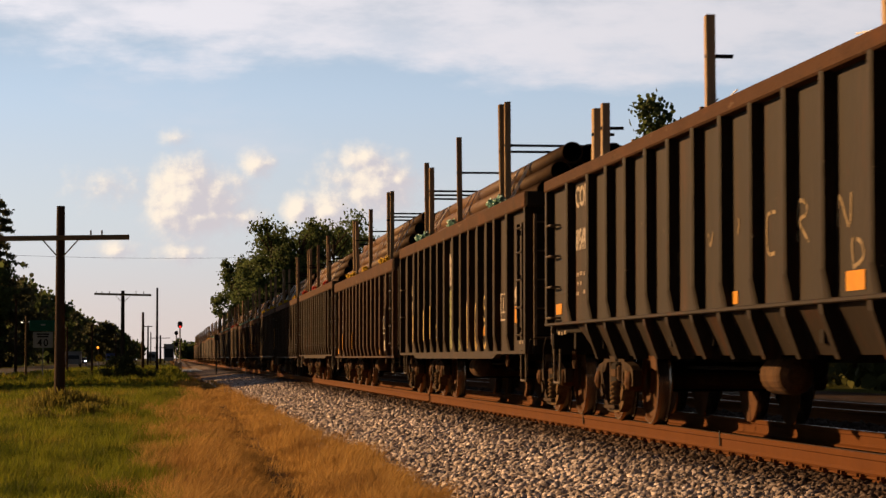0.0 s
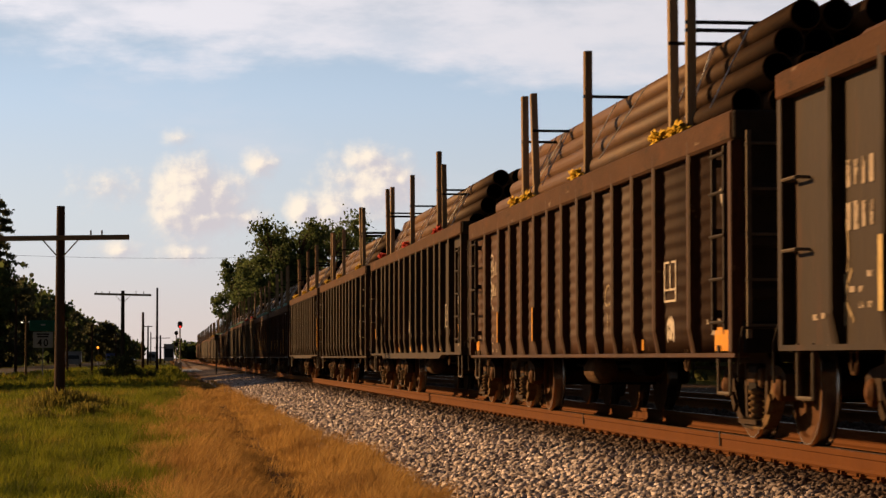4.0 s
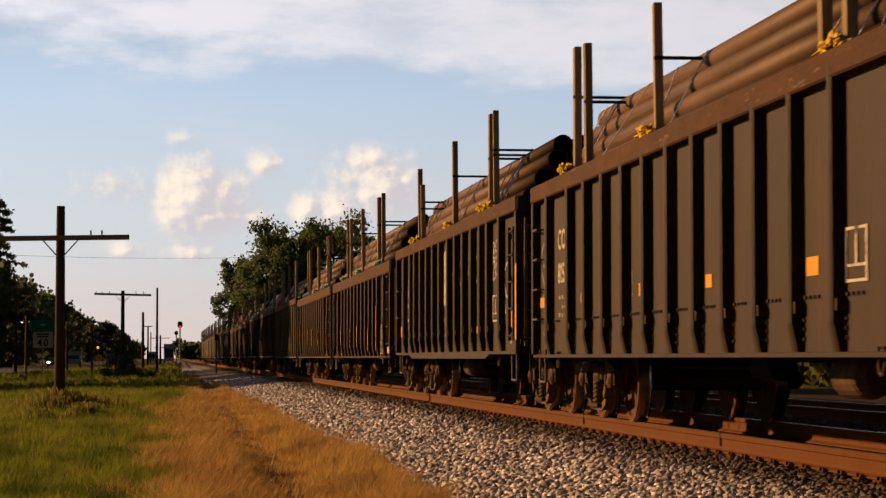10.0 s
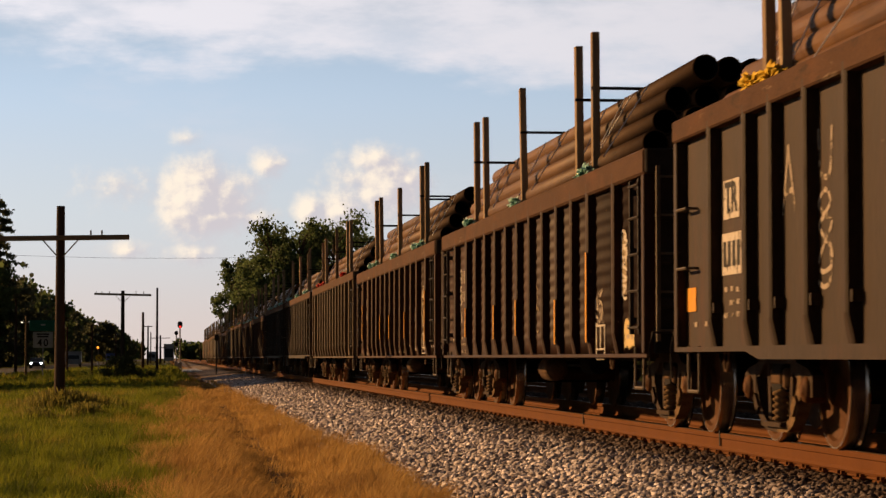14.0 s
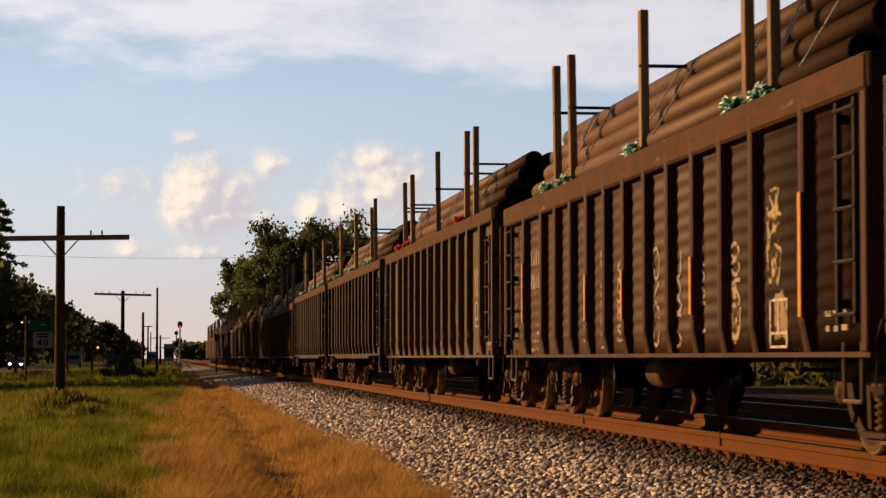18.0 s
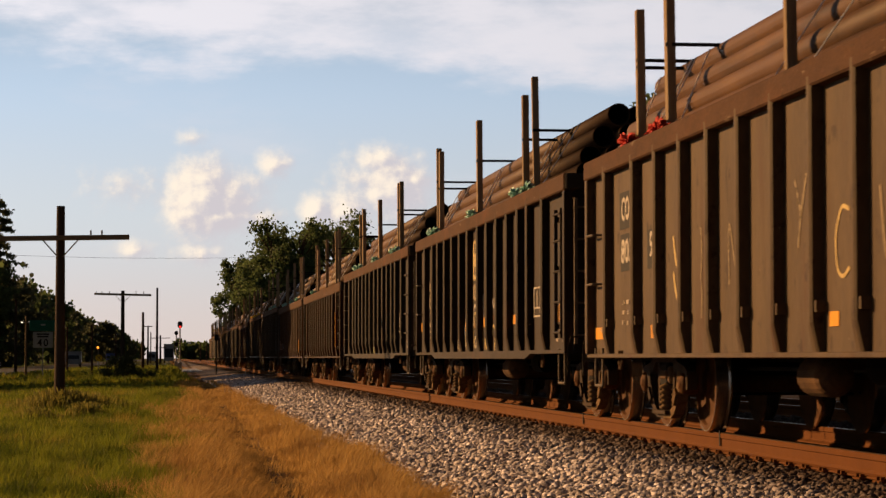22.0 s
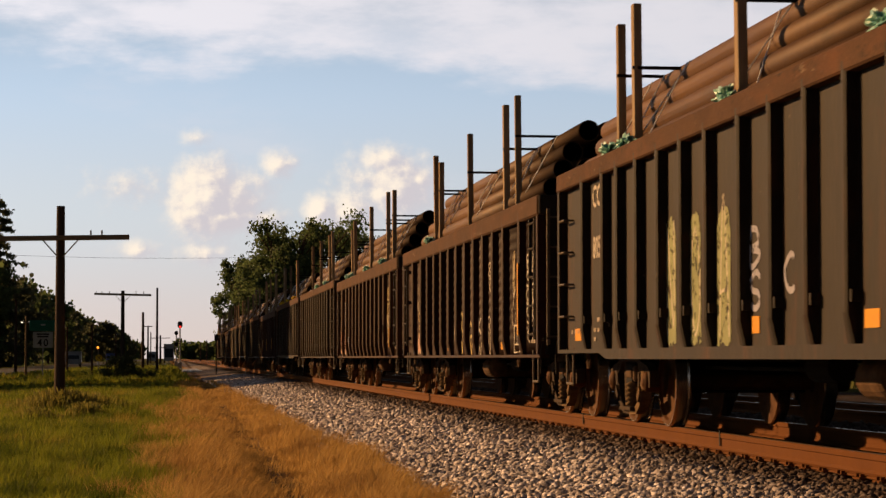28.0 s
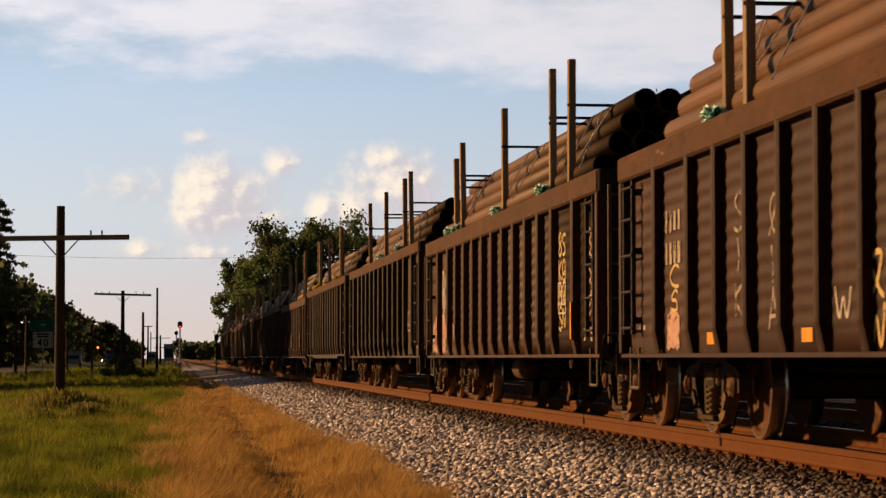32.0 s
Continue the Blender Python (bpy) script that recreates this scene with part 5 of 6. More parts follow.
# small differences in where each wagon rides, in metres along the line
SLACK = (0.15, 0.25, 0.38, 0.12, 0.08, -0.08, -0.05, -0.1, -0.2, -0.34, -0.45, -0.28, -0.2)
TRAIN = []
for k, (kind, paint, web, rows, mark, number) in enumerate(PLAN):
    rng = random.Random(40 + k)
    car = gondola(kind, paint, grabs=k in (0, 4, 10), tank={0: -0.6, 4: -3.7, 9: 0.0, 10: -2.4, 11: 0.1}.get(k, 0.9), offset=-0.2 if k == 10 else 0.0)
    tagged(car, MORE.get(k) or LABEL[kind].format(paint.name), "freight wagon", "wagons of the train")
    slack = SLACK[k] if k < len(SLACK) else -0.25
    y0 = 11.05 + CAR_LEN / 2 + PITCH_LEN * k + slack
    L = CAR_LEN / 2
    ys = STAKES.get(k) or tuple((y + rng.uniform(-0.3, 0.3), 1.38 + rng.uniform(-0.1, 0.1)) for y in (3.2, 4.0, 8.2, 12.3, 13.1))
    stake_set(car, [(y - L - slack, r) for y, r in ys], rng, web, 1.44 if k else -1.2, 2.62 if kind == "corrugated" else TOP, {4: 2, 2: 3, 9: 0}.get(k, -1), M_WOOD if k else M_PALEWOOD)
    # reporting marks on the second bay from the trailing end
    x, ym = side_x(kind), {"corrugated": 13.85, "plain": 14.15, "drop": 13.85}.get(kind, 14.02)
    if mark == "TR":
        patch(car, "stencil_panel", x, ym, 1.95, 0.52, 0.31, M_WHITE)
        letters(car, "TR", x - 0.004, ym, 1.95, 0.34, M_DARK)
        patch(car, "stencil_panel", x, ym, 1.52, 0.62, 0.33, M_WHITE)
        for c in range(4):
            patch(car, "stencil_bar", x - 0.004, ym + 0.22 - 0.15 * c, 1.52, 0.09, 0.2, M_DARK)
    elif mark:
        ya, za, yb, zb = {0: (13.81, 2.42, 13.86, 1.96), 4: (13.98, 2.02, 14.03, 1.64), 8: (13.87, 2.13, 13.90, 1.72)}.get(k, (13.67, 2.36, 13.71, 1.83))
        if k == 8:
            for y, z, w in ((ya, za, 0.82), (yb, zb, 0.66), (12.69, 1.70, 0.5)):
                patch(car, "stencil_panel", x, y, z, w, 0.36, M_DARK, "dark painted backing of the numbers")
            letters(car, "50", x - 0.004, 12.69, 1.73, 0.32, M_WHITE, 0.8)
        out = x - 0.004 if k == 8 else x
        letters(car, mark, out, ya, za, 0.32, M_WHITE, 0.70 / (len(mark) * 0.21))
        letters(car, number, out, yb, zb, 0.32, M_WHITE, 0.66 / (len(number) * 0.18))
        ym = yb
    else:
        for z in (1.90, 1.62):
            for c in range(4):
                patch(car, "stencil_bar", x, ym + 0.26 - 0.17 * c, z, rng.uniform(0.06, 0.11), rng.uniform(0.16, 0.2), M_STENCIL)
    small_print(car, kind, ym, {0: 1.6, 4: 1.38, 10: 1.09}.get(k, 1.24 if kind != "corrugated" else 1.0), rng, 3)
    small_print(car, kind, 15.1, 0.98, rng, 1)
    small_print(car, kind, 0.95, 1.0, rng, 2)
    frame_stencil(car, kind, {7: 2.43, 8: 2.27, 11: 2.16, 6: 2.6, 0: 2.7}.get(k, 2.6), {7: 0.95, 8: 1.32, 11: 0.94, 6: 0.86}.get(k, 1.37), dark=k == 8)
    # reflective strips
    if kind == "corrugated":
        ribs = rib_places(kind)
        for y, z0, z1 in STRIPS.get(k, ((3.0, 1.05, 1.5), (7.5, 1.05, 1.5), (12.0, 1.05, 1.5))):
            y = min(ribs, key=lambda r: abs(r - y))
            patch(car, "reflector", -(FACE + 0.002), y, (z0 + z1) / 2, 0.07, z1 - z0, M_ORANGE)
        for y in {11: (3.48, 9.48, 12.4), 12: (6.0, 11.0)}.get(k, ()):
            patch(car, "reflector", x, y, 0.86, 0.28, 0.1, M_ORANGE)
    if k in SHEETS:
        for y, z, w, h, rib in SHEETS[k]:
            patch(car, "reflector", -(FACE + 0.002) if rib else x, y, z, w, h, M_ORANGE)
    elif kind != "corrugated":
        for y, z, w, h in ((1.0, 1.28, 0.5, 0.17), (4.6, 0.92, 0.15, 0.11), (7.6, 0.9, 0.15, 0.11), (9.6, 0.9, 0.15, 0.11), (12.7, 0.92, 0.15, 0.11), (15.2, 1.13, 0.45, 0.24)):
            if rng.random() < 0.85:
                patch(car, "reflector", x, y, z, w, h, M_ORANGE)
    if k == 3:
        letters(car, "TRES", x, 1.25, 1.6, 0.34, M_WHITE, 0.75)
        for y, z, w, h in ((3.0, 1.17, 0.06, 0.08), (5.8, 1.41, 0.16, 0.16), (6.8, 2.25, 0.1, 0.09), (7.75, 1.2, 0.2, 0.24)):
            patch(car, "paint_tag", x, y, z, w, h, M_WHITE)
    if k == 4:
        patch(car, "paint_tag", x - 0.003, 0.86, 1.215, 0.2, 0.1, M_REDW)
        for z in (2.44, 2.35):
            for c in range(4):
                patch(car, "stencil_bar", x, 1.25 - 0.15 * c, z, 0.1, 0.06, M_WHITE)
        for r, nxt in zip(rib_places(kind), rib_places(kind)[1:]):
            bm = B()
            for c in range(4):
                y = nxt - 0.14 - 0.11 * c - L
                box(bm, x - 0.012, x + 0.002, y - 0.018, y + 0.018, 1.105, 1.13)
            for c in range(4):
                box(bm, x - 0.012, x + 0.002, nxt - 0.12 - L, nxt - 0.084 - L, 0.82 + 0.065 * c, 0.845 + 0.065 * c)
            part("rivet_row", bm, M_LADDER, car)["kind"] = "stuff"
    if k == 8:
        patch(car, "paint_tag", x, 4.61, 0.95, 0.16, 0.1, M_WHITE)
    for a in FILLS.get(k, ()):
        fill(car, kind, a[0], a[1], a[2], a[3], a[4], rng, a[5])
    for a in TAGS.get(k, ()):
        tag(car, kind, *a, rng)
    load = pipe_bundle(rng, rows, -L + 7.75 - slack + rng.uniform(-0.25, 0.25))
    for y, _ in ys[::1]:
        for d in (-0.55, 0.35):
            strap_wire(load, y - L - slack + d + rng.uniform(-0.2, 0.2), rows, rng)
    tagged(load, "stack of long rusty steel pipes tied into bundles on the wagon", "pipe bundle", "pipe loads")
    for o in (car, load):
        o.location = (TRACK_X, y0, RAIL_Z)
        TRAIN.append((o, y0))


# ---- pole line beside the track ----
def telegraph_pole(u, depth, top, arm, arm_z, skew=0.0, pins=()):
    x, y = spot(u, depth)
    g = ground_z(x)
    pole = hold("telegraph_pole", (x, y, g))
    tagged(pole, "short weathered timber pole with one bleached crossarm", "utility pole", "pole line")
    bm = B()
    rod(bm, (0, 0, -0.3), (0, 0, top - g), 0.125, 0.09, 14)
    part("post", bm, M_POLE, pole)
    az_ = arm_z - g
    bm = B()
    box(bm, -arm / 2, arm / 2, -0.17, -0.06, az_ - 0.055, az_ + 0.055, 0.01, 0, Matrix.Rotation(radians(skew), 4, "Y"))
    part("crossarm", bm, M_ARM, pole)
    for s in (-1, 1):
        part("brace", rod(B(), (s * 0.38, -0.14, az_ - 0.05), (s * 0.05, -0.16, az_ - 0.42), 0.016, None, 6), M_ARM, pole)
    for px in pins:
        part("pin", rod(B(), (px, -0.12, az_ + 0.04), (px, -0.12, az_ + 0.17), 0.016, 0.02, 6), M_BAR, pole)
    return pole


telegraph_pole(106, 52, 1.2 + 269 / 4200 * 52, 3.0, 1.2 + 212 / 4200 * 52, -1.0, (0.66, 0.90))
telegraph_pole(217, 126, 1.2 + 119 / 4200 * 126, 3.0, 1.2 + 112 / 4200 * 126, 1.2, (-1.4, -1.1, -0.7, 0.7, 1.1))


def bare_pole(u, depth, top, r, name="utility_pole", arms=()):
    x, y = spot(u, depth)
    g = ground_z(x)
    h = 1.2 + (634 - top) / 4200 * depth - g
    pole = hold(name, (x, y, g))
    tagged(pole, "slender weathered timber pole beside the road", "utility pole", "roadside poles")
    part("post", rod(B(), (0, 0, -0.3), (0, 0, h), r, r * 0.7, 10), M_POLE, pole)
    for z, w in arms:
        part("crossarm", box(B(), -w / 2, w / 2, -0.2, -0.08, h - z - 0.06, h - z + 0.06), M_POLE, pole)
    return pole


bare_pole(278, 190, 510, 0.11)
bare_pole(253, 230, 553, 0.16)
bare_pole(262, 330, 577, 0.14, arms=((0.1, 1.2),))
bare_pole(284, 420, 594, 0.2, arms=((0.5, 3.4), (2.2, 2.2)))
bare_pole(267, 520, 588, 0.16)
bare_pole(28, 215, 530, 0.15)
bare_pole(119, 240, 580, 0.13)
bare_pole(163, 150, 575, 0.08)
bare_pole(205, 420, 590, 0.18)
bare_pole(355, 640, 607, 0.2)
bare_pole(366, 650, 603, 0.2)

# wire slung over road and track
bm = B()
pts = []
for i in range(25):
    q = i / 24
    x, y = spot(-300 + 1200 * q, 260)
    pts.append((x, y, 1.2 + (634 - 456) / 4200 * 260 - 1.6 * 4 * q * (1 - q) + 1.5))
for a, b in zip(pts, pts[1:]):
    rod(bm, a, b, 0.015, None, 5)
wire = part("overhead_wire", bm, M_BAR)
tagged(wire, "thin dark overhead wire slung across the road", "cable")
for u in (-300, 900):
    bare_pole(u, 260.3, 634 - (178 + 1.5 / 260 * 4200) - 3, 0.16)


# ---- street lamp, signs, signals ----
M_SIGNWHITE = mat("white sign sheet", (0.42, 0.40, 0.37), (0.34, 0.32, 0.3), 0.5, 0, 6, 0.02)
M_SIGNGREEN = mat("green sign sheet", (0.02, 0.14, 0.09), (0.015, 0.10, 0.065), 0.5, 0, 6, 0.02)
M_SIGNYEL = mat("yellow sign sheet", (0.62, 0.42, 0.02), (0.5, 0.33, 0.02), 0.5, 0, 6, 0.02)
M_GALV = mat("grey galvanised steel", (0.32, 0.31, 0.30), (0.22, 0.21, 0.2), 0.5, 0.5, 6, 0.05)
M_REDLAMP = glow("red signal lens", (1.0, 0.03, 0.02), 0.9)
M_AMBER = glow("amber flashing lens", (1.0, 0.30, 0.03), 1.4)
M_HEAD = glow("white headlamp lens", (1.0, 0.97, 0.95), 14.0)
M_LAMPGLOW = glow("street lamp lens", (1.0, 0.85, 0.6), 0.9)

x, y = spot(46, 170)
lamp = hold("street_lamp", (x, y, ground_z(x)))
tagged(lamp, "tan timber pole with two small lit lamps", "street lamp")
h = 1.4 + (634 - 560) / 4200 * 170
part("post", rod(B(), (0, 0, -0.2), (0, 0, h), 0.09, 0.07, 10), M_ARM, lamp)
for s in (-1, 1):
    arm = part("arm", rod(B(), (0, 0, h - 0.5), (s * 0.28, -0.05, h - 0.42), 0.03, None, 6), M_GALV, lamp)
    part("lamp_head", box(B(), s * 0.28 - 0.09, s * 0.28 + 0.09, -0.15, 0.05, h - 0.52, h - 0.36, 0.02), M_GALV, lamp)
    part("lens", box(B(), s * 0.28 - 0.06, s * 0.28 + 0.06, -0.17, -0.151, h - 0.49, h - 0.40), M_LAMPGLOW, lamp)


def sign_post(u, depth, name, label, h):
    x, y = spot(u, depth)
    s = hold(name, (x, y, ground_z(x)))
    tagged(s, label, "road sign")
    part("post", box(B(), -0.04, 0.04, -0.03, 0.03, -0.2, h), M_GALV, s)
    return s


s = sign_post(76, 150, "speed_limit_sign", "white speed limit sign under a green direction board", 3.7)
board = part("sign_board", box(B(), -0.62, 0.62, -0.07, -0.035, 2.0, 3.0, 0.008), M_SIGNWHITE, s)
for digit, dx_ in (("4", -0.19), ("0", 0.19)):
    cu = bpy.data.curves.new("numeral", "FONT")
    cu.body, cu.size, cu.align_x, cu.align_y, cu.extrude, cu.offset = digit, 0.62, "CENTER", "CENTER", 0.002, 0.012
    tmp = new("numeral", cu)
    me = bpy.data.meshes.new_from_object(tmp)
    bpy.data.objects.remove(tmp)
    bm = B()
    bm.from_mesh(me)
    bmesh.ops.remove_doubles(bm, verts=bm.verts, dist=0.0005)
    bmesh.ops.transform(bm, matrix=Matrix.Translation((dx_, -0.075, 2.3)) @ Matrix.Rotation(radians(90), 4, "X"), verts=bm.verts)
    part("numeral", bm, M_DARK, s, "black numeral " + digit)
for z, w in ((2.86, 0.8), (2.70, 0.7)):
    part("text_bar", box(B(), -w / 2, w / 2, -0.076, -0.071, z - 0.045, z + 0.045), M_DARK, s)
board = part("direction_board", box(B(), -0.85, 0.85, -0.07, -0.035, 3.06, 3.74, 0.008), M_SIGNGREEN, s, "green direction board")
part("text_bar", box(B(), -0.15, 0.15, -0.076, -0.071, 3.40, 3.50), M_SIGNWHITE, s)

s = sign_post(174, 262, "warning_beacon", "amber flashing beacon over a round yellow sign", 2.6)
bm = B()
lathe(bm, [(-0.02, 0.0), (-0.02, 0.38), (0.02, 0.38), (0.02, 0.0)], 24)
bmesh.ops.transform(bm, matrix=Matrix.Translation((0.08, -0.06, 1.35)) @ Matrix.Rotation(radians(90), 4, "Z"), verts=bm.verts)
part("sign_disc", bm, M_SIGNYEL, s)
for a in (45, -45):
    part("cross_bar", box(B(), 0.08 - 0.32, 0.08 + 0.32, -0.09, -0.082, 1.33, 1.38, 0, 0, Matrix.Rotation(radians(a), 4, "Y")), M_DARK, s)
part("beacon_housing", box(B(), -0.25, 0.2, -0.1, 0.1, 2.25, 2.75, 0.04), M_DARK, s)
bm = B()
lathe(bm, [(0.0, 0.0), (0.0, 0.13), (0.06, 0.12), (0.06, 0.0)], 16)
bmesh.ops.transform(bm, matrix=Matrix.Translation((-0.03, -0.10, 2.5)) @ Matrix.Rotation(radians(-90), 4, "Z"), verts=bm.verts)
part("lens", bm, M_AMBER, s)


def rail_signal(u, depth, heads, top, lit=None):
    x, y = spot(u, depth)
    g = ground_z(x)
    s = hold("railway_signal", (x, y, g))
    tagged(s, "railway signal mast with dark target heads" + (", red lamp lit" if lit is not None else ""), "railway signal", "signals")
    h = 1.2 + (634 - top) / 4200 * depth - g
    part("mast", rod(B(), (0, 0, -0.2), (0, 0, h), 0.08, 0.07, 10), M_GALV, s)
    part("base_cabinet", box(B(), -0.2, 0.2, -0.15, 0.15, -0.1, 0.7, 0.02), M_GALV, s)
    for i, v in enumerate(heads):
        z = 1.2 + (634 - v) / 4200 * depth - g
        bm = B()
        lathe(bm, [(-0.05, 0.0), (-0.05, 0.25), (0.05, 0.25), (0.05, 0.0)], 20)
        bmesh.ops.transform(bm, matrix=Matrix.Translation((0, -0.14, z)) @ Matrix.Rotation(radians(90), 4, "Z"), verts=bm.verts)
        head = part("target", bm, M_DARK, s)
        part("hood", box(B(), -0.2, 0.2, -0.4, -0.19, z + 0.16, z + 0.22, 0.02), M_DARK, s)
        if lit == i:
            bm = B()
            lathe(bm, [(0.0, 0.0), (0.0, 0.12), (0.04, 0.11), (0.05, 0.0)], 16)
            bmesh.ops.transform(bm, matrix=Matrix.Translation((0, -0.20, z - 0.12)) @ Matrix.Rotation(radians(-90), 4, "Z"), verts=bm.verts)
            part("lens", bm, M_REDLAMP, s)
    return s


rail_signal(318.5, 235, (577, 574), 571, 0)
rail_signal(312, 300, (590, 610), 587)

x, y = spot(383, 149)
post = hold("trackside_post", (x, y, ground_z(x)))
tagged(post, "dark steel marker post with a small plate by the track", "marker post")
part("post", box(B(), -0.045, 0.045, -0.045, 0.045, -0.2, 2.5, 0.01), M_DARK, post)
part("plate", box(B(), -0.13, 0.13, -0.08, -0.046, 2.12, 2.5, 0.005), M_DARK, post)

# pale paving where the side road meets the line
bm = B()
x, y = spot(352, 205)
box(bm, 1.3, 4.1, 190, 232, -0.1, 0.15, 0.02)
tagged(part("crossing_pavement", bm, M_SIGNWHITE), "pale concrete crossing pavement beside the track", "pavement", kind="structure")


# ---- vehicles ----
M_CARDARK = mat("dark blue car paint", (0.02, 0.022, 0.05), (0.015, 0.016, 0.035), 0.3, 0.3, 3, 0.0)
M_TYRE = mat("black tyre rubber", (0.02, 0.02, 0.02), None, 0.9, 0, 8, 0.1)
M_GLASS = mat("dark window glass", (0.02, 0.022, 0.025), None, 0.08, 0.0, 3, 0.0)
M_BLUEVAN = mat("blue van paint", (0.08, 0.13, 0.34), (0.06, 0.09, 0.25), 0.4, 0, 3, 0.0)
M_WHITEVAN = mat("white van paint", (0.34, 0.35, 0.38), (0.27, 0.28, 0.3), 0.4, 0, 3, 0.0)


def wheel_at(car, x, y, r=0.33):
    bm = B()
    lathe(bm, [(-0.1, 0.0), (-0.11, r * 0.55), (-0.1, r * 0.9), (-0.07, r), (0.07, r), (0.1, r * 0.9), (0.1, 0.0)], 20)
    w = part("wheel", bm, M_TYRE, car)
    w.location = (x, y, r)
    part("rim", lathe(B(), [(-0.115, 0.0), (-0.125, r * 0.5), (0.125, r * 0.5), (0.115, 0.0)], 14), M_GALV, w)
    return w


def road_car(paint, lights):
    """A saloon whose front looks along -y."""
    c = hold("car")
    out = [(-2.2, 0.35), (-2.25, 0.62), (-2.0, 0.82), (-1.0, 0.95), (-0.45, 1.40), (0.9, 1.42), (1.6, 1.0), (2.2, 0.95), (2.25, 0.4)]
    body = prism(B(), out, -0.86, 0.86)
    part("body", body, paint, c)
    part("windscreen", prism(B(), [(-0.98, 0.98), (-0.50, 1.36), (-0.47, 1.34), (-0.95, 0.965)], -0.7, 0.7), M_GLASS, c)
    for s in (-1, 1):
        part("side_window", box(B(), s * 0.861, s * 0.868, -0.5, 1.0, 1.0, 1.32), M_GLASS, c)
        h = part("headlamp", box(B(), s * 0.66 - 0.13, s * 0.66 + 0.13, -2.30, -2.22, 0.60, 0.80, 0.06), M_HEAD if lights else M_GLASS, c)
        for y in (-1.4, 1.35):
            CARWHEELS.append((wheel_at(c, s * 0.80, y), s * 0.80, y, c.name))
    part("bumper", box(B(), -0.84, 0.84, -2.3, -2.2, 0.3, 0.5, 0.03), M_DARK, c)
    part("grille", box(B(), -0.4, 0.4, -2.275, -2.24, 0.58, 0.74), M_DARK, c)
    return c


CARWHEELS = []
CAR_A = road_car(M_CARDARK, True)
tagged(CAR_A, "dark saloon car with bright headlamps coming along the road", "car", "cars on the road")
CAR_B = road_car(M_BLUEVAN, True)
tagged(CAR_B, "blue car with lit headlamps far down the road", "car", "cars on the road")
ROAD_A = ((0.0, 486.0), (13.0, 328.0), (21.0, 243.0), (32.0, 127.0))
ROAD_B = ((0.0, 1290.0), (13.0, 1010.0), (20.0, 850.0), (25.0, 757.0), (32.0, 655.0))


def parked_van(u, depth, paint, label, long, tall):
    x, y = spot(u, depth)
    v = hold("van", (x, y, ground_z(x)))
    tagged(v, label, "van", "parked vans")
    part("box_body", box(B(), -1.1, 1.1, -long / 2 + 1.4, long / 2, 0.6, tall, 0.06), paint, v)
    part("cab", prism(B(), [(-long / 2, 0.5), (-long / 2, 1.2), (-long / 2 + 0.5, tall * 0.8), (-long / 2 + 1.38, tall * 0.8), (-long / 2 + 1.38, 0.5)], -1.0, 1.0), paint, v)
    part("windscreen", prism(B(), [(-long / 2 + 0.02, 1.25), (-long / 2 + 0.46, tall * 0.76), (-long / 2 + 0.40, tall * 0.76), (-long / 2 - 0.03, 1.25)], -0.9, 0.9), M_GLASS, v)
    for s in (-1, 1):
        for y in (-long / 2 + 0.9, long / 2 - 1.0):
            wheel_at(v, s * 0.95, y, 0.4)
    return v


parked_van(197, 520, M_BLUEVAN, "small blue van standing beside the road", 5.0, 2.4)
parked_van(268, 560, M_WHITEVAN, "pale box van standing beside the road", 6.5, 2.7)
parked_van(299, 520, M_WHITEVAN, "tall white box trailer standing beside the road", 8.0, 4.2)
parked_van(130, 330, M_GALV, "white van in shade beside the road", 5.0, 2.3)


# ---- trees and bushes ----
def leaf_mesh(rng, blobs, count, size, material, name="crown"):
    """Many small leaf clumps (bent pieces) scattered through uneven blobs."""
    vs, fs = [], []
    tot = sum(r ** 2 for _, r in blobs)
    for c, r in blobs:
        for _ in range(int(count * r * r / tot)):
            d = Vector((rng.gauss(0, 1), rng.gauss(0, 1), rng.gauss(0, 0.8))).normalized()
            p = Vector(c) + d * r * min(1.75, abs(rng.gauss(0.75, 0.4)))
            q = Euler((rng.uniform(0, 6.3), rng.uniform(0, 6.3), rng.uniform(0, 6.3))).to_matrix()
            s = size * rng.uniform(0.45, 1.3)
            i = len(vs)
            for a, b, h in ((-1, -0.6, 0), (0, -0.9, 0.25), (1, -0.5, 0), (0.9, 0.6, 0.1), (0, 1, -0.2), (-0.8, 0.5, 0.15)):
                vs.append(tuple(p + q @ Vector((a * s, b * s, h * s))))
            fs += [(i, i + 1, i + 4, i + 5), (i + 1, i + 2, i + 3, i + 4)]
    return mesh_np(name, vs, fs, material)


